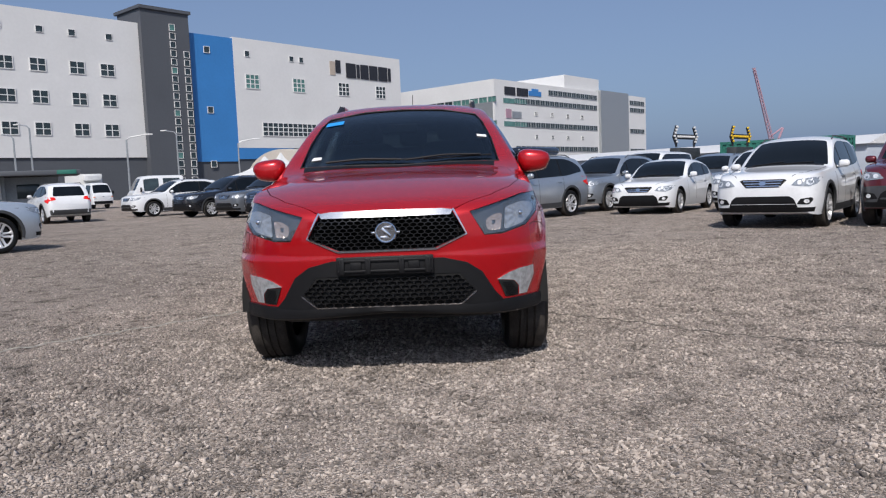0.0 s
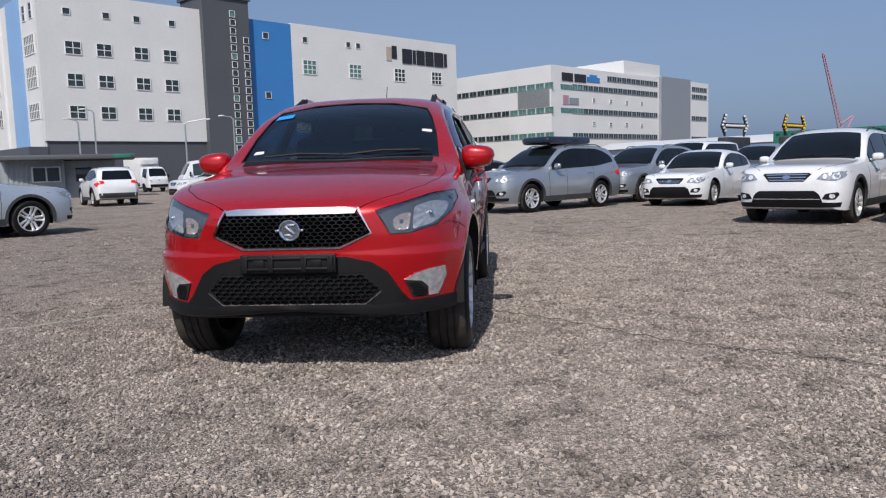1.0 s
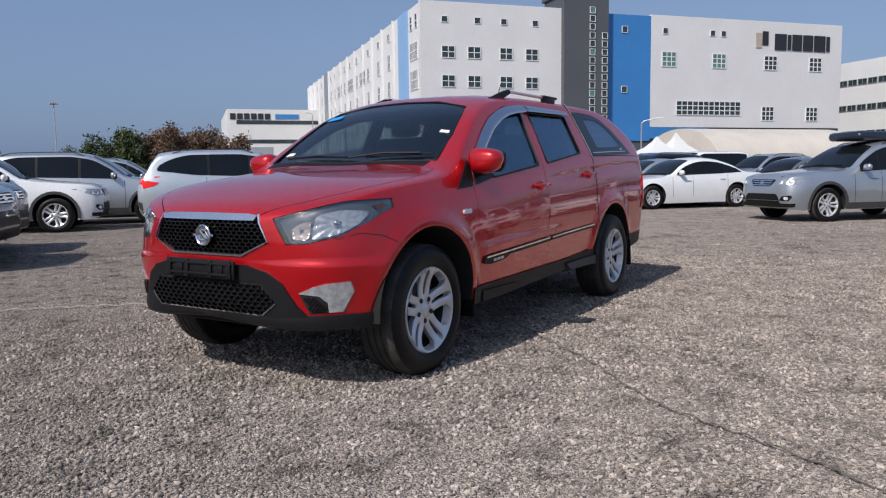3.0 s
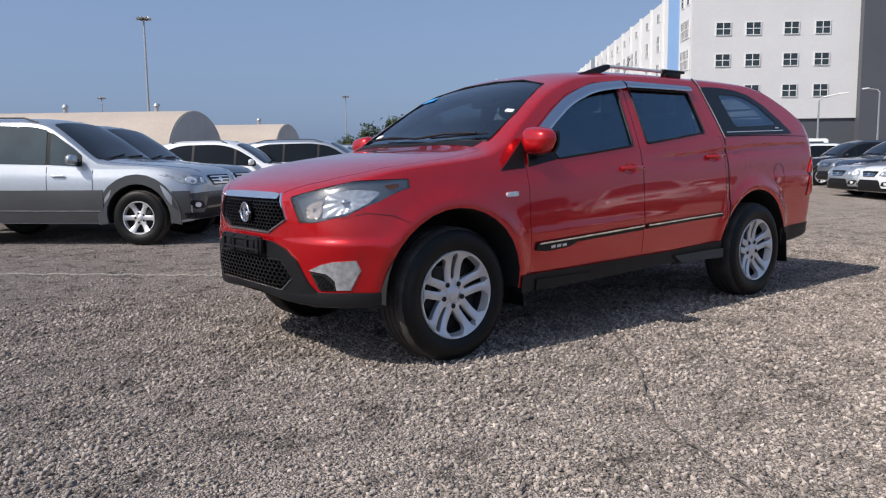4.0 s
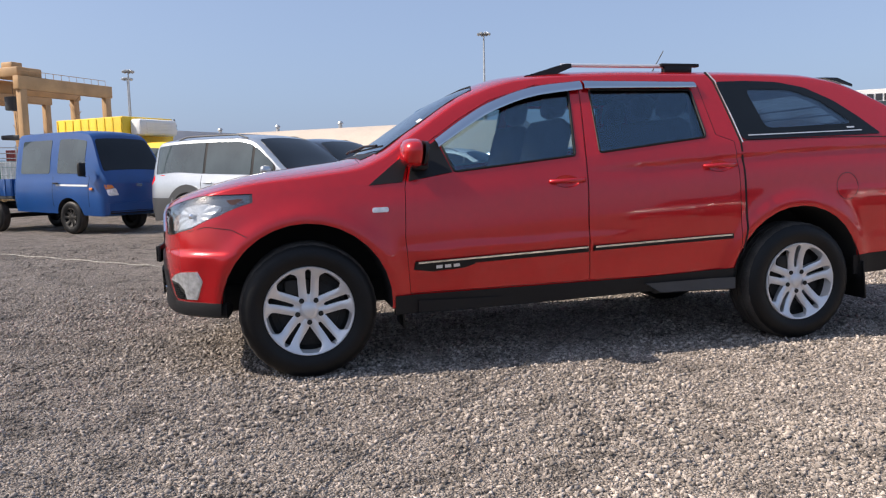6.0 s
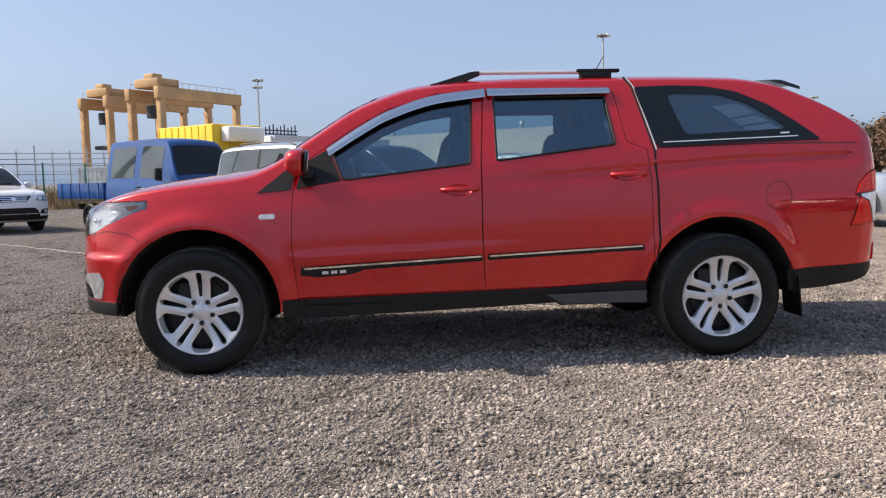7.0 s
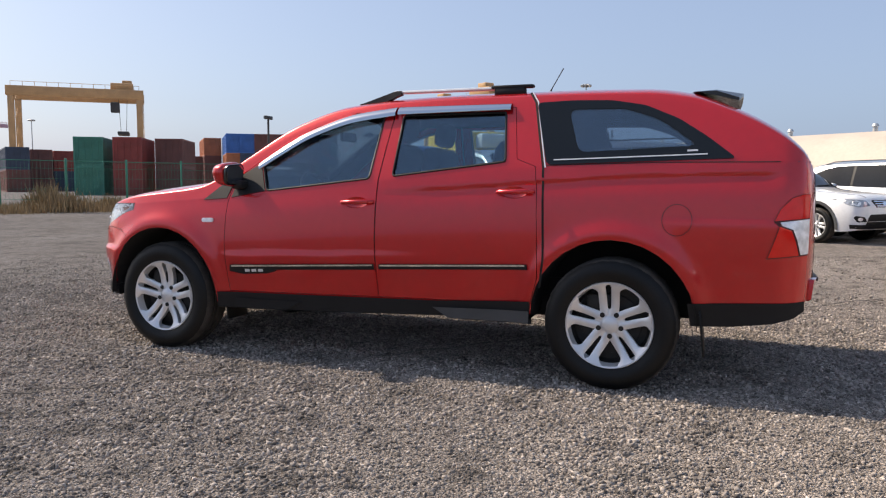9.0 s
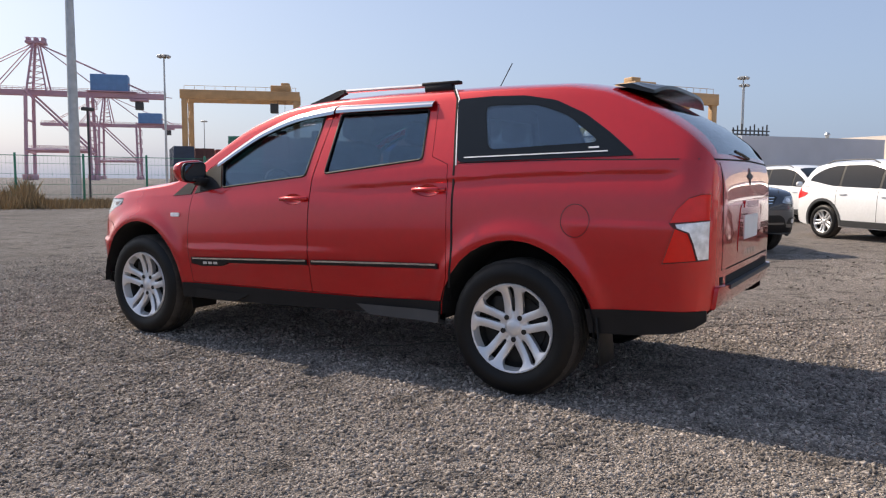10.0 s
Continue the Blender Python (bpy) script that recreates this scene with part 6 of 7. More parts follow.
def mid(rng, n):
    a = np.stack([-9 + 18 * rng.random(n), -6 + 20 * rng.random(n)], 1)
    out = (a[:, 0] < -1.8) | (a[:, 0] > 3.6) | (a[:, 1] < -2.8) | (a[:, 1] > 5.8)
    return a[out]


stones("gravel_stones", 360000, near, 0.0034, 0.0165, 11)
stones("gravel_stones", 75000, mid, 0.006, 0.020, 12)

# ---- the red pick-up: front axle's middle at the origin, nose to -y
WB, WR = 3.06, 0.372


SHOULDER_LINE = curve([(1.5, 1.095), (2.2, 1.135), (2.7, 1.17), (3.2, 1.20), (3.9, 1.215)])


def arches(y, z):
    """Flared arches and the soft creases of the sides."""
    x = 0.0
    for c in (0.0, WB):
        d = math.hypot(y - c, (z - 0.40))
        x += 0.022 * math.exp(-((d - 0.48) / (0.085 if d < 0.48 else 0.055)) ** 2) * (1 if z > 0.3 else 0)
    # ledge under the shoulder, and the one behind the rear arch
    zc = SHOULDER_LINE(y)
    on = min(1, max(0, (y - 1.5) / 0.5)) * min(1, max(0, (3.95 - y) / 0.12))
    x -= 0.013 * on * (0.5 - 0.5 * math.tanh((z - zc) / 0.007)) * math.exp(-(max(0.0, zc - z) / 0.075) ** 2)
    on = min(1, max(0, (y - 3.25) / 0.15)) * min(1, max(0, (4.0 - y) / 0.1))
    x += 0.007 * on * (0.5 - 0.5 * math.tanh((z - 0.965) / 0.007)) * math.exp(-(max(0.0, 0.965 - z) / 0.16) ** 2)
    zc = 0.695 + 0.030 * (y - 0.6)
    on = min(1, max(0, (y - 0.50) / 0.1)) * min(1, max(0, (2.15 - y) / 0.9))
    x += 0.011 * on * (0.5 - 0.5 * math.tanh((z - zc) / 0.006)) * math.exp(-(max(0.0, zc - z) / 0.11) ** 2)
    on = min(1, max(0, (-0.36 - y) / 0.14))
    x += 0.020 * on * (0.5 - 0.5 * math.tanh((z - 0.70) / 0.009)) * math.exp(-(max(0.0, 0.70 - z) / 0.13) ** 2)
    return x


H_PLAN = [(-0.795, 0.24), (-0.785, 0.36), (-0.765, 0.47), (-0.725, 0.6), (-0.66, 0.715), (-0.57, 0.8), (-0.43, 0.868), (-0.2, 0.908), (0.1, 0.925), (0.5, 0.93), (1.4, 0.912), (2.4, 0.89), (3.3, 0.886), (3.75, 0.886), (3.92, 0.882), (4.0, 0.862), (4.05, 0.82), (4.08, 0.76), (4.1, 0.66)]
H_SHOULDER = [(-0.795, 0.84), (-0.721, 0.885), (-0.548, 0.95), (-0.304, 1.0), (0.35, 1.05), (0.8, 1.085), (1.6, 1.17), (2.5, 1.24), (3.3, 1.27), (4.0, 1.27), (4.1, 1.15)]
H_TOP = [(-0.795, 0.9), (-0.774, 0.945), (-0.721, 0.985), (-0.634, 1.02), (-0.478, 1.07), (-0.287, 1.115), (0.0, 1.155), (0.28, 1.193), (0.42, 1.248), (0.62, 1.385), (0.97, 1.6), (1.3, 1.702), (1.68, 1.735), (2.12, 1.745), (2.66, 1.745), (3.2, 1.735), (3.45, 1.7), (3.66, 1.62), (3.88, 1.5), (4.03, 1.37), (4.075, 1.28), (4.09, 1.19), (4.1, 1.06)]
hero = Shell(H_PLAN, [(-0.795, 0.47), (-0.756, 0.41), (-0.374, 0.405), (0.2, 0.385), (0.5, 0.36), (2.5, 0.4), (3.4, 0.405), (3.7, 0.42), (3.9, 0.45), (4.0, 0.492), (4.05, 0.54), (4.1, 0.6)], H_SHOULDER, H_TOP, lean=0.415, crown=0.072, bulge=arches, side=((0, 0.955), (0.25, 0.985), (0.5, 1.0), (0.8, 0.985), (1, 0.945)))
cabin = Shell([(0.42, 0.925), (2.0, 0.90), (3.7, 0.88), (4.03, 0.78)], [(0.42, 0.55), (4.03, 0.60)], [(y, z) for y, z in H_SHOULDER if 0 < y < 4.05], [(y, z - 0.035) for y, z in H_TOP if 0.2 < y < 4.05], lean=0.415, crown=0.09, inset=0.045)
pickup = thing("pickup_truck", pose(0, 0, 0), "glossy red double-cab pickup truck with a closed bed", "pickup truck")

# outlines in the side view (y, z)
FRONT_DOOR = [(0.545, 1.03), (0.535, 0.75), (0.56, 0.44), (1.635, 0.455), (1.62, 0.80), (1.625, 1.19), (1.66, 1.60), (1.39, 1.61), (1.09, 1.515), (0.90, 1.41), (0.73, 1.295), (0.585, 1.19)]
REAR_DOOR = [(1.643, 0.455), (1.628, 0.80), (1.633, 1.19), (1.668, 1.602), (2.455, 1.61), (2.50, 1.30), (2.615, 1.255), (2.63, 1.1), (2.645, 0.62), (2.60, 0.46)]
FRONT_GLASS = [(0.83, 1.105), (0.765, 1.27), (0.92, 1.375), (1.10, 1.475), (1.39, 1.565), (1.595, 1.585), (1.565, 1.185)]
REAR_GLASS = [(1.72, 1.20), (1.725, 1.585), (2.40, 1.585), (2.435, 1.285)]
SHELL_GLASS = [(2.585, 1.635), (2.80, 1.642), (3.02, 1.635), (3.21, 1.600), (3.395, 1.517), (3.545, 1.415), (3.695, 1.295), (2.68, 1.265)]
SHELL_CLEAR = rounded([(2.78, 1.588), (3.10, 1.582), (3.29, 1.517), (3.50, 1.365), (2.86, 1.335)], 0.05)
GRILLE = [(-0.425, 0.805), (-0.355, 0.938), (0.355, 0.938), (0.425, 0.805), (0.26, 0.735), (-0.26, 0.735)]
LOW_GRILLE = [(-0.47, 0.492), (-0.39, 0.597), (0.39, 0.597), (0.47, 0.492), (0.39, 0.432), (-0.39, 0.432)]
HEADLIGHT = [(0.455, 0.922), (0.53, 0.793), (0.625, 0.795), (0.765, 0.832), (0.838, 0.90), (0.860, 0.965), (0.845, 1.010), (0.745, 1.003), (0.61, 0.963)]
FOG = [(0.59, 0.545), (0.66, 0.58), (0.72, 0.597), (0.805, 0.605), (0.81, 0.55), (0.765, 0.445), (0.635, 0.445)]
BONNET = [(0.38, -0.752), (0.45, -0.705), (0.57, -0.615), (0.69, -0.46), (0.755, -0.27), (0.77, 0.0), (0.735, 0.31)]
BONNET = BONNET + [(0.45, 0.318), (0.0, 0.285), (-0.45, 0.318)] + [(-x, y) for x, y in BONNET[::-1]] + [(-0.2, -0.768), (0.0, -0.772), (0.2, -0.768)]
SCREEN = [(0.685, 0.42), (0.65, 0.68), (0.60, 0.88), (0.552, 1.02), (0.30, 1.085), (0, 1.105)]
SCREEN = SCREEN + [(-x, y) for x, y in SCREEN[-2::-1]] + [(-0.35, 0.37), (0, 0.335), (0.35, 0.37)]
GATE_GLASS = [(-0.67, 1.305), (0.67, 1.305), (0.555, 1.615), (-0.555, 1.615)]


def grown(poly, d):
    """The polygon moved outwards by d."""
    area = sum(a[0] * b[1] - b[0] * a[1] for a, b in zip(poly, poly[1:] + poly[:1]))
    out = []
    for i, p in enumerate(poly):
        a, b = Vector(poly[i - 1]), Vector(poly[(i + 1) % len(poly)])
        p = Vector(p)
        n1, n2 = (p - a).normalized(), (b - p).normalized()
        n = Vector((n1.y + n2.y, -n1.x - n2.x))
        if area < 0:
            n = -n
        if n.length > 1e-6:
            n.normalize()
        out.append(tuple(p + n * d))
    return out


body = boolean(hero.mesh(200, 62, 10, 12, M_RED), arch_cutter(WB, WR + 0.012, 0.95, 0.072, 0.42))
body = boolean(body, cabin.mesh(50, 8, 6, 8, M_WELL))
for s in (1, -1):
    for poly in (FRONT_DOOR, REAR_DOOR):
        body = boolean(body, lifted(grown(poly, 0.0035), hero.on_side(s), 0.12, 0.10, 0.10))
    body = boolean(body, lifted(SHELL_CLEAR, hero.on_side(s), 0.12, 0.10, 0.12))
    body = boolean(body, lifted(grown([(s * x, z) for x, z in HEADLIGHT], 0.003), hero.on_front, 0.06, 0.05, 0.07))
    body = boolean(body, lifted([(s * x, z) for x, z in FOG], hero.on_front, 0.06, 0.05, 0.05))
body = boolean(body, lifted(grown(BONNET, 0.0045), hero.on_top, 0.10, 0.08, 0.03))
body = boolean(body, lifted(SCREEN, hero.on_top, 0.12, 0.10, 0.12))
body = boolean(body, prism(GATE_GLASS, lambda x, z, o: Vector((x, o, z)), 3.40, 4.35))
body = boolean(body, lifted(GRILLE, hero.on_front, 0.08, 0.06, 0.05))
body = boolean(body, lifted(LOW_GRILLE, hero.on_front, 0.08, 0.06, 0.05))
body.shade_smooth()
body.set_sharp_from_angle(angle=radians(32))
body_ob = new("body", body)
body_ob.parent = pickup
part("bonnet", lifted(BONNET, hero.on_top, 0.05, 0.0, 0.025), M_RED, pickup)


def curve_run(pts, n=24):
    """Points spaced evenly along a smooth line through the given ones."""
    f = curve(pts)
    a, b = pts[0][0], pts[-1][0]
    return [(a + (b - a) * k / n, f(a + (b - a) * k / n)) for k in range(n + 1)]


def strip(pts, wide, s, name, m, out=0.006, deep=0.006, parent=None, label="", step=0.08):
    return part(name, lifted(bar(pts, wide), hero.on_side(s), step, out, deep), m, parent or pickup, label)


def inside_poly(poly, u, v):
    c = False
    for (a, b), (d, e) in zip(poly, poly[1:] + poly[:1]):
        if (b > v) != (e > v) and u < (d - a) * (v - b) / (e - b) + a:
            c = not c
    return c


def mesh_lattice(poly, cw, ch, lift, out, thick=0.0035, deep=0.02):
    """A plastic grille of stretched six-sided cells within an outline."""
    bm = bmesh.new()
    lo = [min(p[k] for p in poly) for k in (0, 1)]
    hi = [max(p[k] for p in poly) for k in (0, 1)]
    j, v = 0, lo[1]
    while v < hi[1] + ch:
        u = lo[0] + (cw / 2 if j % 2 else 0)
        while u < hi[0] + cw:
            ring = [(u + f * cw / 2, v + g * ch * 0.5) for f, g in ((0, 1.33), (1, 0.67), (1, -0.67), (0, -1.33), (-1, -0.67), (-1, 0.67))]
            if all(inside_poly(poly, *p) for p in ring):
                k = 1 - 2.4 * thick / ch
                q = [(u + (a - u) * k, v + (b - v) * k) for a, b in ring]
                A = [bm.verts.new(lift(a, b, out)) for a, b in ring]
                B = [bm.verts.new(lift(a, b, out)) for a, b in q]
                C = [bm.verts.new(lift(a, b, out - deep)) for a, b in q]
                for i in range(6):
                    m = (i + 1) % 6
                    bm.faces.new((A[i], A[m], B[m], B[i])), bm.faces.new((B[i], B[m], C[m], C[i]))
            u += cw
        v += ch
        j += 1
    bmesh.ops.recalc_face_normals(bm, faces=list(bm.faces))
    return bm


M_FACET = mat("faceted_reflector", (0.50, 0.53, 0.56), 0.26, 0.45, vary=0.2, scale=45, bump=0.002, bscale=70)
M_BLUSH = mat("pale_amber_reflector", (0.52, 0.44, 0.40), 0.24, 0.4, vary=0.2, scale=50, bump=0.002, bscale=70)
M_MARKER = mat("dark_amber_lens", (0.075, 0.032, 0.018), 0.15, 0.0, 0.5, vary=0.3, scale=40)
M_FOGLENS = mat("ribbed_lens", (0.60, 0.62, 0.64), 0.14, 0.55, 0.5, vary=0.3, scale=34, bump=0.003, bscale=90)
M_LAMPBOX = mat("lamp_housing", (0.085, 0.095, 0.105), 0.22, 0.2, vary=0.3, scale=12)
M_GLOSSBLACK = mat("glossy_black_plastic", (0.008, 0.008, 0.009), 0.22, spec=0.5, vary=0.2, scale=9)

# doors, glass, trims on both sides
for s in (1, -1):
    side = hero.on_side(s)
    for nm, poly, pane, hy, hz in (("front_door", FRONT_DOOR, FRONT_GLASS, 1.50, 1.04), ("rear_door", REAR_DOOR, REAR_GLASS, 2.505, 1.11)):
        bm = lifted(poly, side, 0.018, 0.0, 0.028)
        me = bpy.data.meshes.new("door")
        bm.to_mesh(me)
        bm.free()
        me.materials.append(M_RED)
        me = boolean(me, lifted(pane, side, 0.1, 0.08, 0.08))
        cup = bmesh.new()
        bmesh.ops.create_uvsphere(cup, u_segments=20, v_segments=12, radius=1.0, matrix=pose(s * (hero.wide(hy, hz) + 0.006), hy - 0.005, hz) @ Matrix.Diagonal((0.026, 0.080, 0.040, 1)))
        me = boolean(me, frozen(cup, "cup", M_RED))
        me.shade_smooth()
        me.set_sharp_from_angle(angle=radians(32))
        door = new(nm, me)
        door.parent = pickup
        part("side_window", lifted(grown(pane, -0.001), side, 0.1, -0.008, 0.013), M_PANE, door, "tinted see-through window")
        # black rubber round the pane
        bm = bmesh.new()
        ring = [side(u, v, 0.001) for u, v in rounded(grown(pane, -0.002), 0.02, 3)]
        tube(bm, ring + ring[:1], 0.007, 6)
        part("window_seal", bm, M_PLASTIC, door)
        x = hero.wide(hy, hz)
        bm = bmesh.new()
        tube(bm, [(s * (x + 0.000), hy - 0.105, hz - 0.002), (s * (x + 0.030), hy - 0.085, hz - 0.001), (s * (x + 0.036), hy, hz + 0.002), (s * (x + 0.030), hy + 0.085, hz + 0.004), (s * (x + 0.0), hy + 0.105, hz + 0.004)], 0.0145, 8)
        part("door_handle", bm, M_RED, door, "", 60)
        bm = bmesh.new()
        rod(bm, (s * (x + 0.02), hy + 0.088, hz + 0.004), (s * (x + 0.047), hy + 0.088, hz + 0.004), 0.007, 10)
        part("lock", bm, M_RED, door)
    # black corner pieces by the mirror
    part("corner_trim", lifted([(0.345, 1.042), (0.53, 1.055), (0.575, 1.195), (0.565, 1.215)], side, 0.08, 0.005, 0.004), M_PLASTIC, pickup)
    part("corner_trim", lifted([(0.565, 1.06), (0.60, 1.20), (0.745, 1.285), (0.82, 1.105)], side, 0.08, 0.005, 0.004), M_PLASTIC, pickup)
    # chrome rain visors
    top = [(0.735, 1.292), (0.92, 1.415), (1.09, 1.508), (1.39, 1.605), (1.675, 1.640)]
    low = [(0.752, 1.238), (0.93, 1.352), (1.10, 1.446), (1.39, 1.540), (1.675, 1.578)]
    for a, b in ((curve_run(top), curve_run(low)), ([(1.69 + 0.074 * k, 1.640 - 0.0003 * k) for k in range(11)], [(1.69 + 0.074 * k, 1.583 + 0.0007 * k) for k in range(11)])):
        bm = bmesh.new()
        prev = None
        for (ya, za), (yb, zb) in zip(a, b):
            q = []
            for k in range(8):
                f = k / 7
                q.append(bm.verts.new(side(ya + (yb - ya) * f, za + (zb - za) * f, 0.006 + 0.030 * math.sin(0.5 * math.pi * f) ** 0.8 - 0.010 * f ** 5)))
            for k in range(7, -1, -1):
                f = k / 7
                q.append(bm.verts.new(side(ya + (yb - ya) * f, za + (zb - za) * f, 0.002 + 0.030 * math.sin(0.5 * math.pi * f) ** 0.8 - 0.010 * f ** 5)))
            if prev:
                for k in range(16):
                    bm.faces.new((prev[k], prev[(k + 1) % 16], q[(k + 1) % 16], q[k]))
            else:
                bm.faces.new(q)
            prev = q
        bm.faces.new(prev)
        bmesh.ops.recalc_face_normals(bm, faces=list(bm.faces))
        part("rain_visor", bm, M_VISOR, pickup, "chrome rain visor toned like reflected sky", 60)
    # canopy window: black rim with a clear middle
    me = bpy.data.meshes.new("rim")
    bm = lifted(rounded(SHELL_GLASS, 0.03), side, 0.1, 0.005, 0.004)
    bm.to_mesh(me)
    bm.free()
    me.materials.append(M_TINT)
    me = boolean(me, lifted(SHELL_CLEAR, side, 0.1, 0.08, 0.08))
    me.shade_smooth()
    me.set_sharp_from_angle(angle=radians(32))
    o = new("canopy_window", me)
    o.parent = pickup
    part("pane", lifted(SHELL_CLEAR, side, 0.1, 0.002, 0.004), M_CANOPY, o)
    strip([(2.72, 1.292), (3.55, 1.318)], 0.006, s, "edge_line", M_ALLOY, 0.008, -0.003, o)
    strip([(3.445, 1.337), (3.50, 1.339)], 0.009, s, "label_bar", M_ALLOY, 0.007, -0.003, o)
    # seams
    part("bed_gap", lifted(bar([(2.535, 1.700), (2.575, 1.64), (2.662, 1.25), (2.672, 1.0), (2.680, 0.72), (2.66, 0.56)], 0.012), side, 0.06, 0.0015, 0.004), M_WELL, pickup)
    part("bed_edge", lifted(bar([(2.548, 1.700), (2.588, 1.64), (2.674, 1.25)], 0.007), side, 0.06, 0.004, 0.004), M_ALLOY, pickup)
    part("canopy_seam", lifted(bar([(2.68, 1.262), (3.3, 1.276), (4.0, 1.275)], 0.005), side, 0.1, 0.0012, 0.004), M_WELL, pickup)
    part("bumper_seam", lifted(bar([(-0.62, 0.815), (-0.52, 0.842), (-0.39, 0.826), (-0.31, 0.785)], 0.0035), side, 0.05, 0.0012, 0.004), M_WELL, pickup)
    bm = bmesh.new()
    ring = [side(3.405 + 0.078 * math.cos(k * math.pi / 12), 0.965 + 0.085 * math.sin(k * math.pi / 12), 0.0) for k in range(25)]
    tube(bm, ring, 0.0018, 5)
    part("fuel_flap_seam", bm, M_WELL, pickup)
    # side moulding with its worn badge plate
    strip([(0.585, 0.598), (1.62, 0.640)], 0.034, s, "side_moulding", M_PLASTIC, 0.012)
    strip([(0.60, 0.606), (1.615, 0.648)], 0.010, s, "chrome_line", M_CHROME, 0.016)
    strip([(1.655, 0.642), (2.585, 0.676)], 0.030, s, "side_moulding", M_PLASTIC, 0.012)
    strip([(1.665, 0.648), (2.575, 0.682)], 0.010, s, "chrome_line", M_CHROME, 0.016)
    strip([(0.58, 0.592), (0.68, 0.578), (0.86, 0.590), (0.92, 0.608)], 0.042, s, "badge_plate", M_PLASTIC, 0.013)
    for k in range(3):
        strip([(0.70 + 0.05 * k, 0.580 + 0.002 * k), (0.735 + 0.05 * k, 0.582 + 0.002 * k)], 0.018, s, "badge_bar", M_ALLOY, 0.016)
    # side lamp
    part("side_repeater", lifted(rounded([(0.355, 0.893), (0.445, 0.895), (0.445, 0.922), (0.355, 0.920)], 0.012), side, 0.0, 0.009, 0.004), M_LAMP, pickup, "clear side indicator")
    # sills and cladding
    lo = [(0.47, 0.325), (1.2, 0.335), (2.0, 0.36), (2.60, 0.37)]
    hi = [(2.60, 0.475), (2.0, 0.447), (1.2, 0.437), (0.47, 0.428)]
    part("sill", lifted(lo + hi, side, 0.15, 0.010, 0.05), M_PLASTIC, pickup)
    part("step", lifted([(0.60, 0.325), (0.98, 0.328), (1.10, 0.385), (0.60, 0.392)], side, 0.1, 0.022, 0.05), M_PLASTIC, pickup, "grey plastic side step")
    part("step", lifted([(2.00, 0.405), (2.10, 0.345), (2.60, 0.345), (2.60, 0.415)], side, 0.1, 0.030, 0.05), M_GREYPLASTIC, pickup, "grey plastic side step")
    part("rear_cladding", lifted([(3.49, 0.392), (3.70, 0.40), (3.90, 0.428), (4.0, 0.46), (4.05, 0.495), (4.05, 0.548), (3.97, 0.540), (3.75, 0.530), (3.47, 0.515)], side, 0.05, 0.006, 0.01), M_PLASTIC, pickup)
    bm = bmesh.new()
    box(bm, s * 0.79, WB + 0.49, 0.355, 0.21, 0.012, 0.25, 0.004, rx=6)
    part("mud_flap", bm, M_RUBBER, pickup)
    bm = bmesh.new()
    box(bm, s * 0.78, 0.515, 0.33, 0.22, 0.012, 0.18, 0.004, rx=6)
    part("mud_flap", bm, M_RUBBER, pickup)
    # arch liners
    for yc in (0, WB):
        bm = bmesh.new()
        rings = []
        n = 18
        for xx, rr in ((0.50, 0.02), (0.50, 0.462), (0.895, 0.462)):
            rings.append([bm.verts.new((s * xx, yc + rr * math.cos(math.pi * (k / n * 1.02 - 0.01)), 0.385 + rr * math.sin(math.pi * (k / n * 1.02 - 0.01)))) for k in range(n + 1)])
        for a, b in zip(rings, rings[1:]):
            for k in range(n):
                bm.faces.new((a[k], a[k + 1], b[k + 1], b[k]))
        part("arch_liner", bm, M_WELL, pickup)
    # tail light and its gasket
    tl = part("tail_light", lifted([(3.888, 0.968), (3.914, 1.028), (3.969, 1.085), (4.024, 1.105), (4.056, 1.105), (4.056, 0.985)], side, 0.04, 0.010, 0.016), M_TAIL, pickup, "red and clear tail light")
    part("lamp_gasket", lifted([(3.854, 0.770), (3.909, 0.942), (3.882, 0.965), (3.910, 1.031), (3.967, 1.090), (4.024, 1.110), (4.056, 1.110), (4.056, 0.795), (4.015, 0.789)], side, 0.04, 0.004, 0.012), M_GASKET, tl)
    part("reversing_lens", lifted([(3.914, 0.962), (4.056, 0.979), (4.056, 0.80), (4.017, 0.795), (3.998, 0.87), (3.977, 0.925), (3.923, 0.945)], side, 0.04, 0.008, 0.01), M_LAMP, tl, "clear ribbed lens")
    part("lower_lens", lifted([(3.914, 0.94), (3.969, 0.92), (3.990, 0.865), (4.008, 0.792), (3.860, 0.775)], side, 0.04, 0.008, 0.01), M_TAIL, tl)
    # mirror
    bm = bmesh.new()
    bmesh.ops.create_uvsphere(bm, u_segments=24, v_segments=16, radius=1.0)
    for v in bm.verts:
        x, y, z = v.co
        f = lambda a, e: math.copysign(abs(a) ** e, a)
        x, y, z = f(x, 0.62), f(y, 0.8), f(z, 0.62)
        if y > 0:
            y *= 0.35
        v.co = (s * (0.945 + 0.116 * x - 0.012 * (z < 0) * x), 0.60 + 0.085 * y, 1.212 + 0.078 * z * (1 - 0.16 * x))
    mir = part("mirror", bm, M_RED, pickup, "red door mirror", 60)
    bm = bmesh.new()
    box(bm, s * 0.84, 0.63, 1.145, 0.17, 0.09, 0.055, 0.02)
    part("mirror_mount", bm, M_PLASTIC, mir)
    bm = bmesh.new()
    rim_at = pose(s * 0.944, 0.634, 1.212, -7, 0, s * 5)
    edge = rounded([(-0.112, -0.068), (0.104, -0.072), (0.114, 0.058), (-0.106, 0.076)], 0.05, 5)
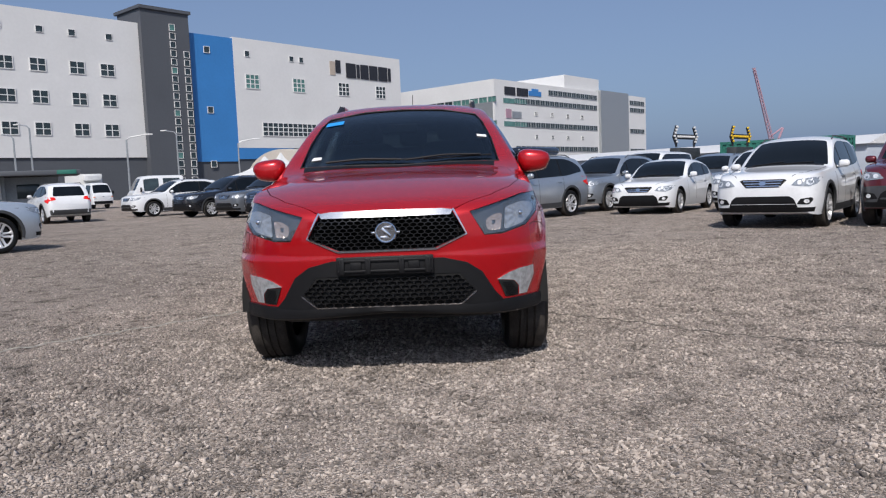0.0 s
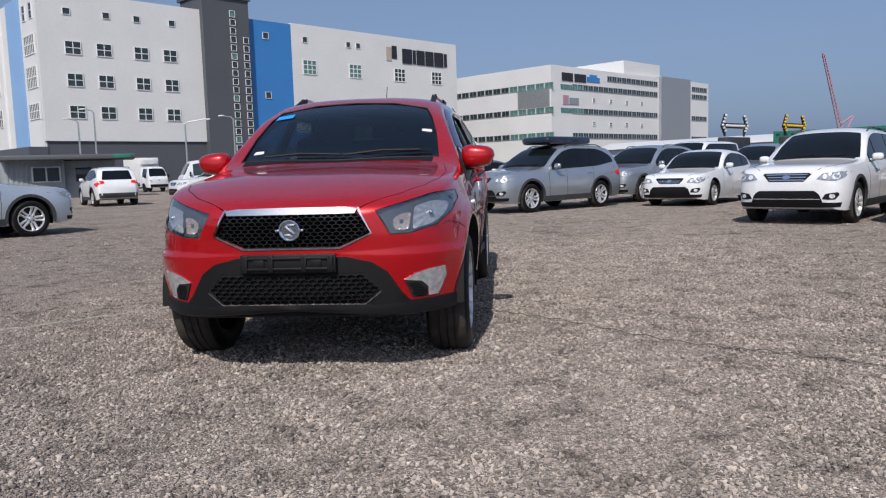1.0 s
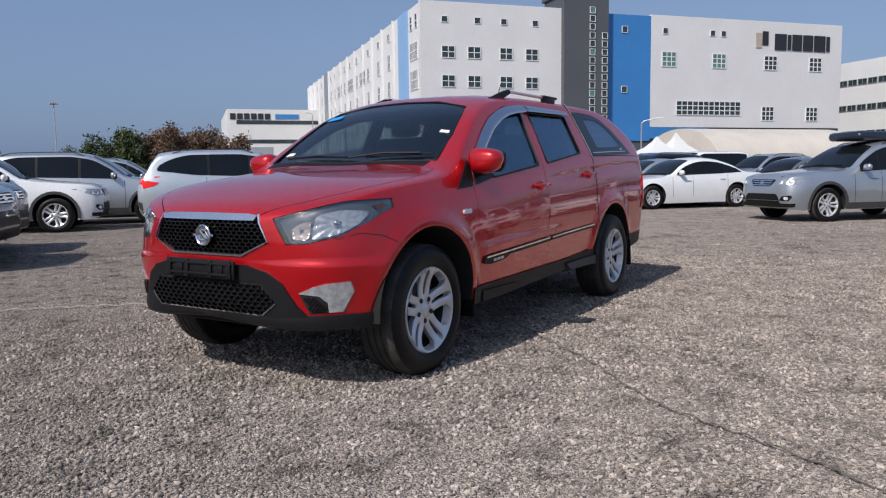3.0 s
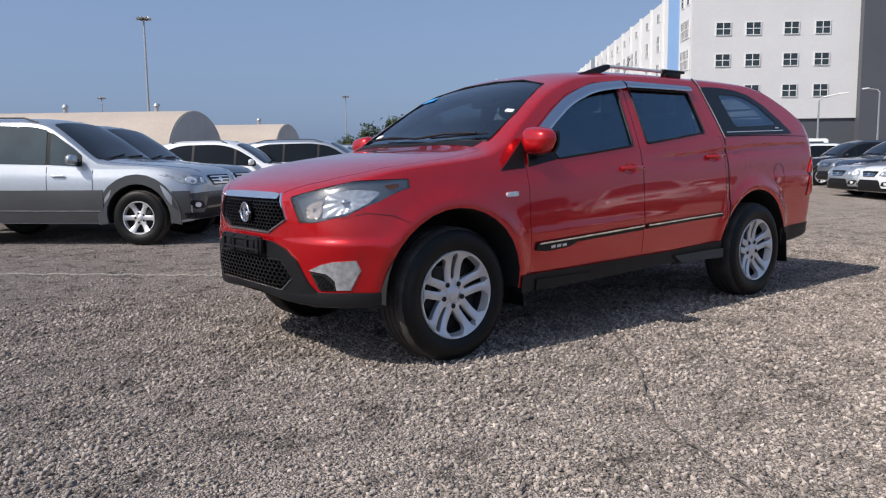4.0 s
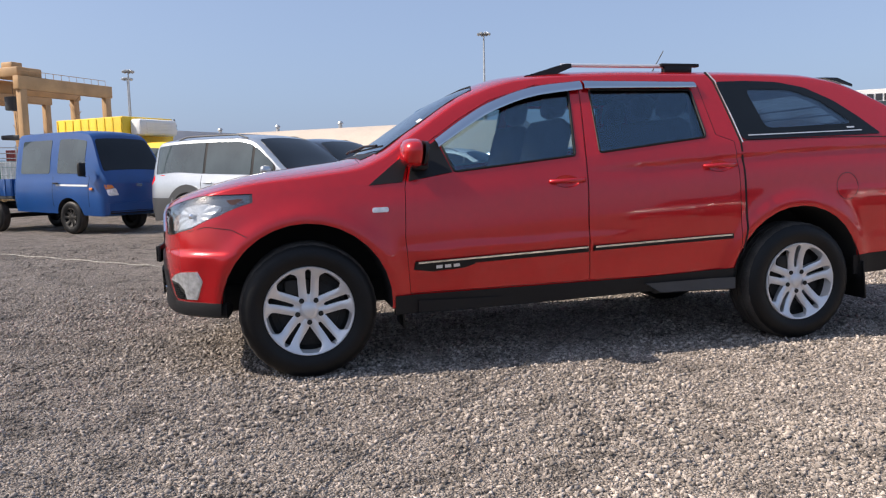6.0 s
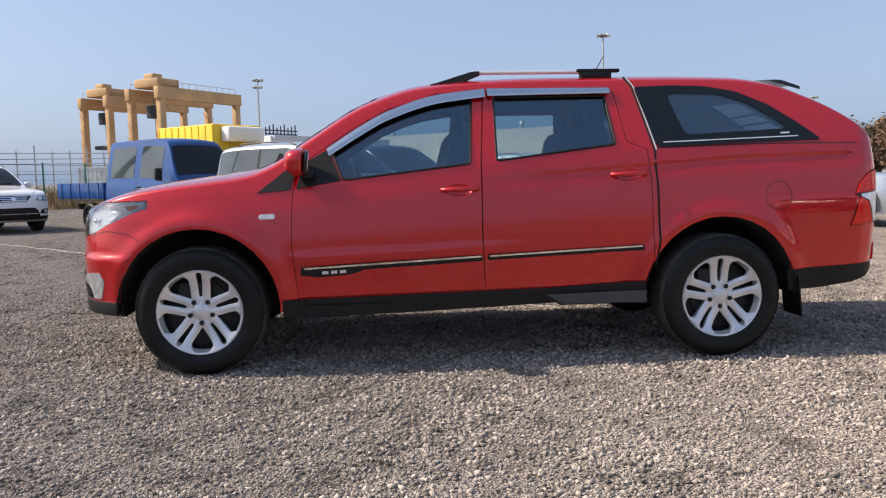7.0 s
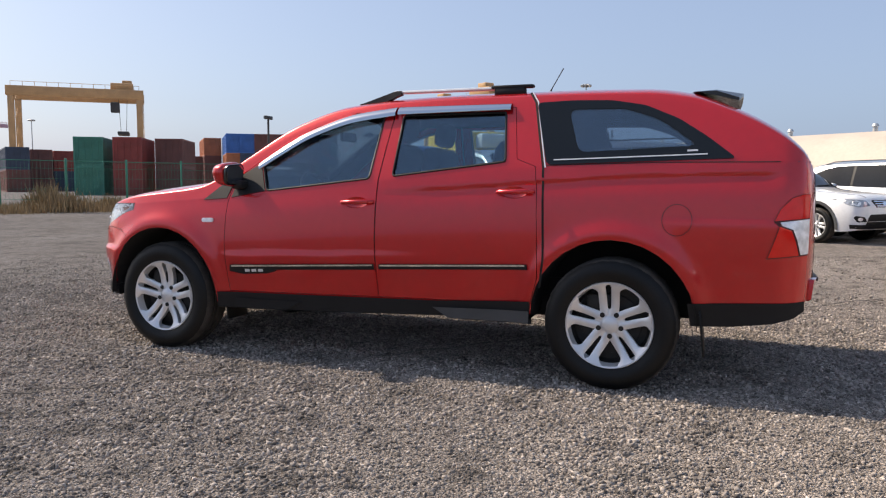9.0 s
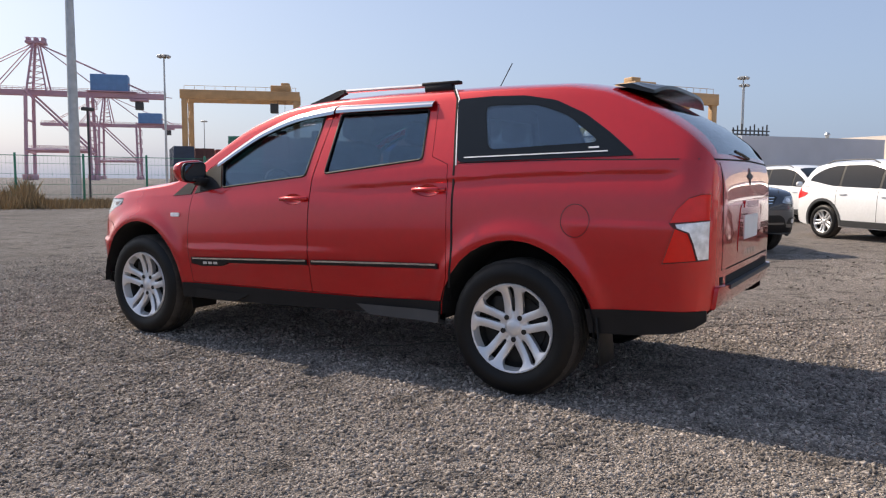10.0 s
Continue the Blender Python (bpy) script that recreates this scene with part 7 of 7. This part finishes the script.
    rings = [[bm.verts.new(rim_at @ Vector((s * u * k, y_, v * k))) for u, v in edge] for y_, k in ((-0.012, 0.96), (0.002, 1.0), (0.008, 0.96))]
    for a, b in zip(rings, rings[1:]):
        for i in range(len(edge)):
            bm.faces.new((a[i], a[(i + 1) % len(edge)], b[(i + 1) % len(edge)], b[i]))
    bm.faces.new(rings[0]), bm.faces.new(rings[-1])
    bmesh.ops.recalc_face_normals(bm, faces=list(bm.faces))
    part("mirror_rim", bm, M_GLOSSBLACK, mir, "black mirror surround")
    bm = bmesh.new()
    rings = [[bm.verts.new(rim_at @ Vector((s * u * 0.86, y_, v * 0.86))) for u, v in edge] for y_ in (0.004, 0.0105)]
    for i in range(len(edge)):
        bm.faces.new((rings[0][i], rings[0][(i + 1) % len(edge)], rings[1][(i + 1) % len(edge)], rings[1][i]))
    bm.faces.new(rings[0]), bm.faces.new(rings[1])
    bmesh.ops.recalc_face_normals(bm, faces=list(bm.faces))
    part("mirror_glass", bm, M_CHROME, mir)
    # roof rail
    bm = bmesh.new()
    pts = []
    for k in range(9):
        y = 1.60 + 0.72 * k / 8
        pts.append((s * 0.545, y, 1.744))
    tube(bm, pts, 0.012, 8)
    rail = part("roof_rail", bm, M_ALLOY, pickup, "silver roof rail with black feet")
    bm = bmesh.new()
    n = 10
    prev = None
    for k in range(n + 1):
        y = 1.36 + 0.30 * k / n
        base = hero.over(0.55, y) - 0.012
        t_ = min(1, (k / n * 1.15) ** 1.4)
        topz = base + 0.016 + max(0.0, 1.752 - base - 0.016) * t_
        w = 0.010 + 0.012 * t_
        base += max(0.0, topz - 0.026 - base) * max(0.0, (k / n - 0.4) / 0.6) ** 1.5
        q = [bm.verts.new((s * (0.55 - w), y, base)), bm.verts.new((s * (0.55 + w), y, base)), bm.verts.new((s * (0.55 + w * 0.7), y, topz)), bm.verts.new((s * (0.55 - w * 0.7), y, topz))]
        if prev:
            for i in range(4):
                bm.faces.new((prev[i], prev[(i + 1) % 4], q[(i + 1) % 4], q[i]))
        else:
            bm.faces.new(q)
        prev = q
    bm.faces.new(prev)
    bmesh.ops.recalc_face_normals(bm, faces=list(bm.faces))
    part("rail_foot", bm, M_PLASTIC, rail)
    bm = bmesh.new()
    box(bm, s * 0.55, 2.385, 1.722, 0.05, 0.20, 0.05, 0.015)
    box(bm, s * 0.55, 2.40, 1.750, 0.045, 0.27, 0.022, 0.008)
    part("rail_foot", bm, M_PLASTIC, rail)
    # headlight
    hl = [(s * x, z) for x, z in HEADLIGHT]
    lamp = part("headlight", lifted(grown(hl, -0.002), hero.on_front, 0.04, -0.036, 0.05), M_LAMPBOX, pickup, "clear headlight with a grey housing")
    for poly, rib, m_, nm in (([(0.640, 0.812), (0.755, 0.843), (0.812, 0.895), (0.822, 0.950), (0.745, 0.962), (0.650, 0.935)], 0.008, M_FACET, "reflector"), ([(0.548, 0.812), (0.622, 0.812), (0.632, 0.905), (0.580, 0.898), (0.536, 0.868)], 0.008, M_BLUSH, "indicator")):
        poly = rounded([(s * x, z) for x, z in poly], 0.02, 3)
        mx, mz = (s * 0.735, 0.898) if nm == "reflector" else (s * 0.585, 0.855)
        def ribs(x, z, o):
            d, a = math.hypot(x - mx, z - mz), math.atan2(z - mz, x - mx)
            return hero.on_front(x, z, o - 0.016 * (1 - min(1, d / 0.09)) + 0.0035 * math.sin(a * 13) * min(1, d / 0.04) + 0.0015 * math.sin(d * 420))
        part(nm, lifted(poly, ribs, rib, -0.022, 0.035), m_, lamp, "", 50)
    bm = bmesh.new()
    bmesh.ops.create_uvsphere(bm, u_segments=12, v_segments=8, radius=0.016, matrix=Matrix.Translation(hero.on_front(s * 0.735, 0.898, -0.016)))
    part("bulb_cap", bm, M_CHROME, lamp, "", 60)
    part("lens", lifted(grown(hl, -0.001), hero.on_front, 0.05, -0.001, 0.005), M_LENS, lamp)
    part("side_marker", lifted([(s * x, z) for x, z in ((0.822, 0.980), (0.838, 0.956), (0.846, 0.955), (0.849, 0.972), (0.838, 0.988))], hero.on_front, 0.03, -0.012, 0.02), M_MARKER, lamp)
    # fog lamp
    fog = part("fog_lamp", lifted([(s * x, z) for x, z in grown(FOG, -0.002)], hero.on_front, 0.05, -0.035, 0.045), M_WELL, pickup, "clear wedge-shaped fog lamp")
    part("fog_lens", lifted([(s * x, z) for x, z in ((0.592, 0.545), (0.66, 0.578), (0.72, 0.595), (0.803, 0.603), (0.808, 0.55), (0.763, 0.447), (0.715, 0.447), (0.715, 0.497), (0.685, 0.532))], hero.on_front, 0.03, 0.008, 0.012), M_FOGLENS, fog)
    part("fog_bezel", lifted([(s * x, z) for x, z in ((0.597, 0.539), (0.685, 0.529), (0.71, 0.497), (0.71, 0.444), (0.636, 0.444))], hero.on_front, 0.03, 0.006, 0.01), M_WELL, fog)
    part("fog_grille", mesh_lattice([(s * x, z) for x, z in ((0.61, 0.537), (0.68, 0.527), (0.71, 0.497), (0.71, 0.447), (0.64, 0.447))], 0.018, 0.012, hero.on_front, 0.012, 0.0014, 0.006), M_PLASTIC, fog)

# face: grilles, chrome, plate holder, black lower bumper
g = part("grille", mesh_lattice(grown(GRILLE, 0.008), 0.040, 0.0195, hero.on_front, -0.006, 0.0015, 0.022), M_GLOSSBLACK, pickup, "black honeycomb grille")
part("chrome_bar", lifted([(-0.362, 0.938), (-0.348, 0.912), (0.348, 0.912), (0.362, 0.938), (0.30, 0.946), (0, 0.949), (-0.30, 0.946)], hero.on_front, 0.06, 0.010, 0.03), M_BRIGHT, g, "polished chrome bar")
part("chrome_surround", lifted(bar([(-0.362, 0.943), (-0.432, 0.805), (-0.265, 0.730), (0.265, 0.730), (0.432, 0.805), (0.362, 0.943)], 0.010), hero.on_front, 0.05, 0.008, 0.01), M_CHROME, g)
bm = bmesh.new()
lathe(bm, [(0.058, 0.0), (0.058, 0.014), (0.053, 0.018), (0.048, 0.014), (0.047, 0.004), (0.001, 0.004)], 32)
c = hero.on_front(0, 0.828, 0.006)
for v in bm.verts:
    a, b, d = v.co
    v.co = (c.x + b, c.y - a, c.z + d)
box(bm, c.x - 0.0, c.y - 0.012, c.z + 0.0, 0.020, 0.012, 0.064, 0.004, ry=-42)
box(bm, c.x + 0.010, c.y - 0.012, c.z + 0.027, 0.042, 0.012, 0.016, 0.004)
box(bm, c.x - 0.010, c.y - 0.012, c.z - 0.027, 0.042, 0.012, 0.016, 0.004)
box(bm, c.x - 0.066, c.y - 0.010, c.z, 0.024, 0.012, 0.014, 0.004)
box(bm, c.x + 0.066, c.y - 0.010, c.z, 0.024, 0.012, 0.014, 0.004)
bmesh.ops.recalc_face_normals(bm, faces=list(bm.faces))
part("emblem", bm, M_CHROME, g, "round chrome emblem")
half = [(0, 0.69), (0.30, 0.682), (0.43, 0.65), (0.51, 0.595), (0.58, 0.48), (0.63, 0.425), (0.3, 0.418), (0, 0.418), (0, 0.432), (0.39, 0.432), (0.47, 0.492), (0.39, 0.597), (0, 0.597)]
bm = lifted(half, hero.on_front, 0.04, 0.012, 0.02)
other = lifted([(-x, z) for x, z in half], hero.on_front, 0.04, 0.012, 0.02)
me = bpy.data.meshes.new("low")
other.to_mesh(me)
other.free()
bm.from_mesh(me)
me = bpy.data.meshes.new("low")
bm.to_mesh(me)
bm.free()
me.materials.append(M_PLASTIC)
me.shade_smooth()
me.set_sharp_from_angle(angle=radians(35))
lowb = new("lower_bumper", me)
lowb.parent = pickup
lowb["label"] = "matt black plastic lower bumper"
part("grille_backing", lifted(grown(LOW_GRILLE, 0.008), hero.on_front, 0.03, 0.008, 0.01), M_WELL, lowb)
part("lower_grille", mesh_lattice(grown(LOW_GRILLE, 0.012), 0.046, 0.022, hero.on_front, 0.024, 0.0018, 0.015), M_GLOSSBLACK, lowb)
# the lip that runs from arch to arch under the bumper
line = [(hero.wide(y, 0.44), y) for y in (-0.43, -0.49, -0.55, -0.61, -0.66, -0.70, -0.73, -0.755, -0.775)]
line += [(x, hero.ahead(x, 0.44)) for x in (0.30, 0.20, 0.10)]
line = line + [(0.0, hero.ahead(0, 0.44))] + [(-x, y) for x, y in line[::-1]]
bm = bmesh.new()
prev = None
for i, (x, y) in enumerate(line):
    a, b = Vector(line[max(i - 1, 0)]), Vector(line[min(i + 1, len(line) - 1)])
    d = (b - a).normalized()
    n2 = Vector((-d.y, d.x))
    if n2.dot(Vector((x, y - 0.3))) < 0:
        n2 = -n2
    zl = 0.352 + 0.034 * max(0.0, 1 - abs(x) / 0.62)
    q = [bm.verts.new((x + n2.x * o, y + n2.y * o, z)) for o, z in ((0.006, zl + 0.01), (0.012, 0.40), (0.008, 0.432), (-0.03, 0.435), (-0.10, 0.405), (-0.10, zl + 0.02), (-0.01, zl))]
    if prev:
        for k in range(7):
            bm.faces.new((prev[k], prev[(k + 1) % 7], q[(k + 1) % 7], q[k]))
    else:
        bm.faces.new(q)
    prev = q
bm.faces.new(prev)
bmesh.ops.recalc_face_normals(bm, faces=list(bm.faces))
part("bumper_lip", bm, M_PLASTIC, lowb)
part("chrome_line", lifted(bar([(-0.475, 0.492), (-0.392, 0.427), (0.392, 0.427), (0.475, 0.492)], 0.008), hero.on_front, 0.05, 0.018, 0.006), M_CHROME, lowb)
bm = bmesh.new()
yp = -0.845
box(bm, -0.01, yp + 0.012, 0.655, 0.52, 0.018, 0.098, 0.006)
for x, w in ((-0.165, 0.06), (0.145, 0.06)):
    box(bm, x, yp + 0.001, 0.657, w, 0.012, 0.045, 0.004)
for z in (0.628, 0.684):
    box(bm, -0.01, yp - 0.001, z, 0.50, 0.014, 0.014, 0.004)
for x in (-0.24, -0.10, 0.08, 0.22):
    box(bm, x, yp - 0.002, 0.655, 0.03, 0.014, 0.09, 0.004)
    rod(bm, (x, yp - 0.012, 0.685), (x, yp - 0.002, 0.685), 0.006, 8)
part("plate_holder", bm, M_PLASTIC, pickup, "empty black number plate holder")
part("windscreen", lifted(grown(SCREEN, -0.001), hero.on_top, 0.09, -0.004, 0.009), M_SHIELD, pickup, "tinted windscreen")
bm = bmesh.new()
ring = [hero.on_top(x, y, 0.0) for x, y in SCREEN]
tube(bm, ring + ring[:1], 0.0055, 6)
part("screen_seal", bm, M_PLASTIC, pickup)
for x0, x1, y0_, y1_ in ((0.05, 0.56, 0.38, 0.45), (-0.50, 0.02, 0.41, 0.38)):
    bm = bmesh.new()
    tube(bm, [hero.on_top(x0, y0_ - 0.02, 0.025), hero.on_top((x0 + x1) / 2, (y0_ + y1_) / 2, 0.028), hero.on_top(x1, y1_, 0.020)], 0.008, 6)
    tube(bm, [hero.on_top(x0 + 0.12, y0_ + 0.015, 0.012), hero.on_top(x1 + 0.08, y1_ + 0.02, 0.012)], 0.006, 5)
    part("wiper", bm, M_PLASTIC, pickup)
part("cowl", lifted([(-0.65, 0.33), (-0.4, 0.322), (0, 0.292), (0.4, 0.322), (0.65, 0.33), (0.655, 0.405), (0.35, 0.36), (0, 0.325), (-0.35, 0.36), (-0.655, 0.405)], hero.on_top, 0.08, 0.002, 0.01), M_PLASTIC, pickup)
M_STICKER = mat("blue_paper", (0.03, 0.30, 0.75), 0.5, vary=0.05)
M_PAPER = mat("white_paper", (0.8, 0.8, 0.78), 0.6, vary=0.05)
for poly, m_ in (([(-0.57, 0.88), (-0.44, 0.88), (-0.435, 0.935), (-0.56, 0.935)], M_STICKER), ([(0.55, 0.68), (0.62, 0.68), (0.615, 0.705), (0.55, 0.705)], M_PAPER), ([(-0.62, 0.485), (-0.55, 0.485), (-0.55, 0.51), (-0.61, 0.515)], M_PAPER)):
    part("sticker", lifted(poly, hero.on_top, 0.0, 0.002, 0.0), m_, pickup, "")
# rear: glass, tailgate, bumper, spoiler, aerial
part("rear_window", lifted(grown(GATE_GLASS, -0.001), hero.on_rear, 0.1, -0.003, 0.006), M_SHIELD, pickup, "tailgate window")
part("gate_seam", lifted(bar([(-0.75, 1.275), (0, 1.285), (0.75, 1.275)], 0.008), hero.on_rear, 0.1, 0.0015, 0.004), M_WELL, pickup)
part("gate_seam", lifted(bar([(0.70, 1.26), (0.69, 0.74), (-0.69, 0.74), (-0.70, 1.26)], 0.008), hero.on_rear, 0.1, 0.0015, 0.004), M_WELL, pickup)
part("plate_recess", lifted(rounded([(-0.36, 0.80), (0.36, 0.80), (0.30, 1.05), (-0.30, 1.05)], 0.05), hero.on_rear, 0.1, 0.004, 0.01), M_RED, pickup)
# pale reflection in the empty plate recess, set in as a white panel
part("plate_blank", lifted(rounded([(-0.20, 0.86), (0.20, 0.86), (0.20, 0.99), (-0.20, 0.99)], 0.01), hero.on_rear, 0.1, 0.008, 0.05), M_PAPER, pickup, "white panel for the reflection in the empty plate recess")
part("gate_handle", lifted(rounded([(-0.22, 1.03), (0.22, 1.03), (0.20, 1.07), (-0.20, 1.07)], 0.015), hero.on_rear, 0.1, 0.008, 0.06), M_RED, pickup)
part("gate_slot", lifted([(-0.70, 0.664), (0.70, 0.664), (0.71, 0.705), (-0.71, 0.705)], hero.on_rear, 0.1, 0.003, 0.01), M_WELL, pickup)
part("rear_bumper", lifted(rounded([(-0.76, 0.545), (0.76, 0.545), (0.75, 0.66), (-0.75, 0.66)], 0.02), hero.on_rear, 0.08, 0.020, 0.02), M_RED, pickup, "body-coloured rear bumper")
part("step_strip", lifted(rounded([(-0.62, 0.640), (0.62, 0.640), (0.62, 0.662), (-0.62, 0.662)], 0.008), hero.on_rear, 0.08, 0.028, 0.004), M_GREYPLASTIC, pickup, "grey step strip on the bumper")
part("rear_valance", lifted(rounded([(-0.70, 0.47), (0.70, 0.47), (0.74, 0.54), (-0.74, 0.54)], 0.02), hero.on_rear, 0.08, 0.010, 0.02), M_PLASTIC, pickup)
for k in range(7):
    part("badge_bar", lifted([(-0.16 + 0.05 * k, 0.765), (-0.135 + 0.05 * k, 0.765), (-0.135 + 0.05 * k, 0.80), (-0.16 + 0.05 * k, 0.80)], hero.on_rear, 0.0, 0.006, 0.0), M_CHROME, pickup)
bm = bmesh.new()
rows_ = []
for k in range(13):
    x = -0.56 + 1.12 * k / 12
    e = 1 - (abs(x) / 0.56) ** 4
    rows_.append([(x, 3.44 + 0.04 * (1 - e), 1.700 - 0.02 * (1 - e)), (x, 3.58, 1.712 - 0.03 * (1 - e)), (x, 3.70 + 0.03 * e, 1.690 - 0.05 * (1 - e)), (x, 3.70 + 0.03 * e, 1.672 - 0.05 * (1 - e)), (x, 3.58, 1.685 - 0.03 * (1 - e))])
vs = [[bm.verts.new(p) for p in r] for r in rows_]
for a, b in zip(vs, vs[1:]):
    for i in range(5):
        bm.faces.new((a[i], a[(i + 1) % 5], b[(i + 1) % 5], b[i]))
bm.faces.new(vs[0]), bm.faces.new(vs[-1])
bmesh.ops.recalc_face_normals(bm, faces=list(bm.faces))
part("spoiler", bm, M_GLOSSBLACK, pickup, "glossy black roof spoiler", 60)
bm = bmesh.new()
rod(bm, (0, 2.50, 1.745), (0, 2.52, 1.79), 0.012, 10, 0.007)
rod(bm, (0, 2.515, 1.785), (0, 2.60, 1.93), 0.0035, 6)
part("aerial", bm, M_PLASTIC, pickup)
bm = bmesh.new()
tube(bm, [hero.on_rear(0.0, 1.295, 0.008), hero.on_rear(0.16, 1.31, 0.014), hero.on_rear(0.34, 1.325, 0.014)], 0.008, 6)
part("rear_wiper", bm, M_PLASTIC, pickup)
part("gate_emblem", lifted([(-0.09, 1.20), (-0.03, 1.215), (0, 1.245), (0.03, 1.215), (0.09, 1.20), (0.02, 1.18), (0, 1.15), (-0.02, 1.18)], hero.on_rear, 0.0, 0.003, 0.02), M_DARKSTEEL, pickup, "dark winged emblem")
# under the floor
bm = bmesh.new()
box(bm, 0, -0.35, 0.42, 1.2, 0.75, 0.16, 0.04)
box(bm, 0, 1.55, 0.42, 1.18, 3.2, 0.14, 0.03)
box(bm, 0, 3.5, 0.46, 1.0, 0.8, 0.12, 0.03)
rod(bm, (-0.75, WB, WR), (0.75, WB, WR), 0.055, 12)
rod(bm, (-0.75, 0, WR), (0.75, 0, WR), 0.045, 12)
box(bm, 0.1, WB, WR, 0.3, 0.3, 0.26, 0.1)
rod(bm, (-0.35, 1.0, 0.32), (-0.35, 2.5, 0.32), 0.09, 14)
rod(bm, (-0.45, 2.5, 0.36), (-0.52, 3.75, 0.40), 0.03, 10)
part("underbody", bm, M_WELL, pickup)
# cabin: seats, dash, wheel, bed wall
def seat_mesh(w):
    bm = bmesh.new()
    box(bm, 0, 0, 0.09, w, 0.52, 0.18, 0.06)
    box(bm, 0, 0.30, 0.44, w, 0.17, 0.66, 0.07, rx=-14)
    n = 1 if w < 0.7 else 3
    for k in range(n):
        x = 0 if n == 1 else (-0.42 + 0.42 * k)
        box(bm, x, 0.40, 0.86, 0.26, 0.11, 0.18, 0.05, rx=-10)
        rod(bm, (x - 0.06, 0.38, 0.7), (x - 0.06, 0.40, 0.82), 0.008, 6)
        rod(bm, (x + 0.06, 0.38, 0.7), (x + 0.06, 0.40, 0.82), 0.008, 6)
    return bm
for x in (0.37, -0.37):
    o = part("front_seat", seat_mesh(0.5), M_CLOTH, pickup, "dark cloth front seat", 50)
    o.location = (x, 1.22, 0.66)
o = part("rear_seat", seat_mesh(1.3), M_CLOTH, pickup, "dark cloth rear bench", 50)
o.location = (0, 2.02, 0.66)
bm = bmesh.new()
box(bm, 0, 0.62, 0.98, 1.45, 0.36, 0.22, 0.09)
box(bm, 0, 0.75, 0.8, 0.24, 0.3, 0.4, 0.05)
part("dashboard", bm, M_PLASTIC, pickup)
bm = bmesh.new()
n = 28
tube(bm, [(0.37 + 0.185 * math.cos(2 * math.pi * k / n), 0.93 - 0.07 * math.sin(2 * math.pi * k / n), 1.06 + 0.17 * math.sin(2 * math.pi * k / n)) for k in range(n + 1)], 0.015, 6)
box(bm, 0.37, 0.91, 1.06, 0.13, 0.05, 0.11, 0.03, rx=-20)
for a in (0, math.pi, -math.pi / 2):
    rod(bm, (0.37, 0.92, 1.06), (0.37 + 0.18 * math.cos(a), 0.93 - 0.07 * math.sin(a), 1.06 + 0.17 * math.sin(a)), 0.014, 6)
part("steering_wheel", bm, M_PLASTIC, pickup)
bm = bmesh.new()
box(bm, 0, 0.98, 1.50, 0.22, 0.04, 0.07, 0.02)
part("inner_mirror", bm, M_PLASTIC, pickup)
bm = bmesh.new()
box(bm, 0, 2.50, 0.87, 1.44, 0.03, 0.62, 0.01)
box(bm, 0, 2.50, 1.62, 1.2, 0.03, 0.10, 0.01)
for x in (0.62, -0.62):
    box(bm, x, 2.50, 1.35, 0.12, 0.03, 0.6, 0.01, ry=(-17 if x > 0 else 17))
part("cab_back_wall", bm, M_PLASTIC, pickup)
part("cab_rear_glass", box(bmesh.new(), 0, 2.505, 1.375, 1.16, 0.006, 0.39, 0.002), M_SHIELD, pickup, "dark cab rear window")
bm = bmesh.new()
for k, z in enumerate((1.36, 1.42, 1.48)):
    rod(bm, (-0.74 + 0.02 * k, 2.7, z), (-0.74 + 0.02 * k, 3.6, z + 0.02), 0.006, 6)
part("canopy_rail", bm, M_GREYPLASTIC, pickup)
for z, y in ((1.40, 3.90), (1.46, 3.83), (1.52, 3.75)):
    part("guard_bar", rod(bmesh.new(), (-0.56, y, z), (0.56, y, z), 0.008, 6), M_PLASTIC, pickup)
WH = wheel_meshes(WR, 0.241, 0.25, 5, True)
for s in (1, -1):
    for y in (0, WB):
        set_wheel(WH, pickup, s * 0.783, y, WR, 90 if y == 0 else 92)
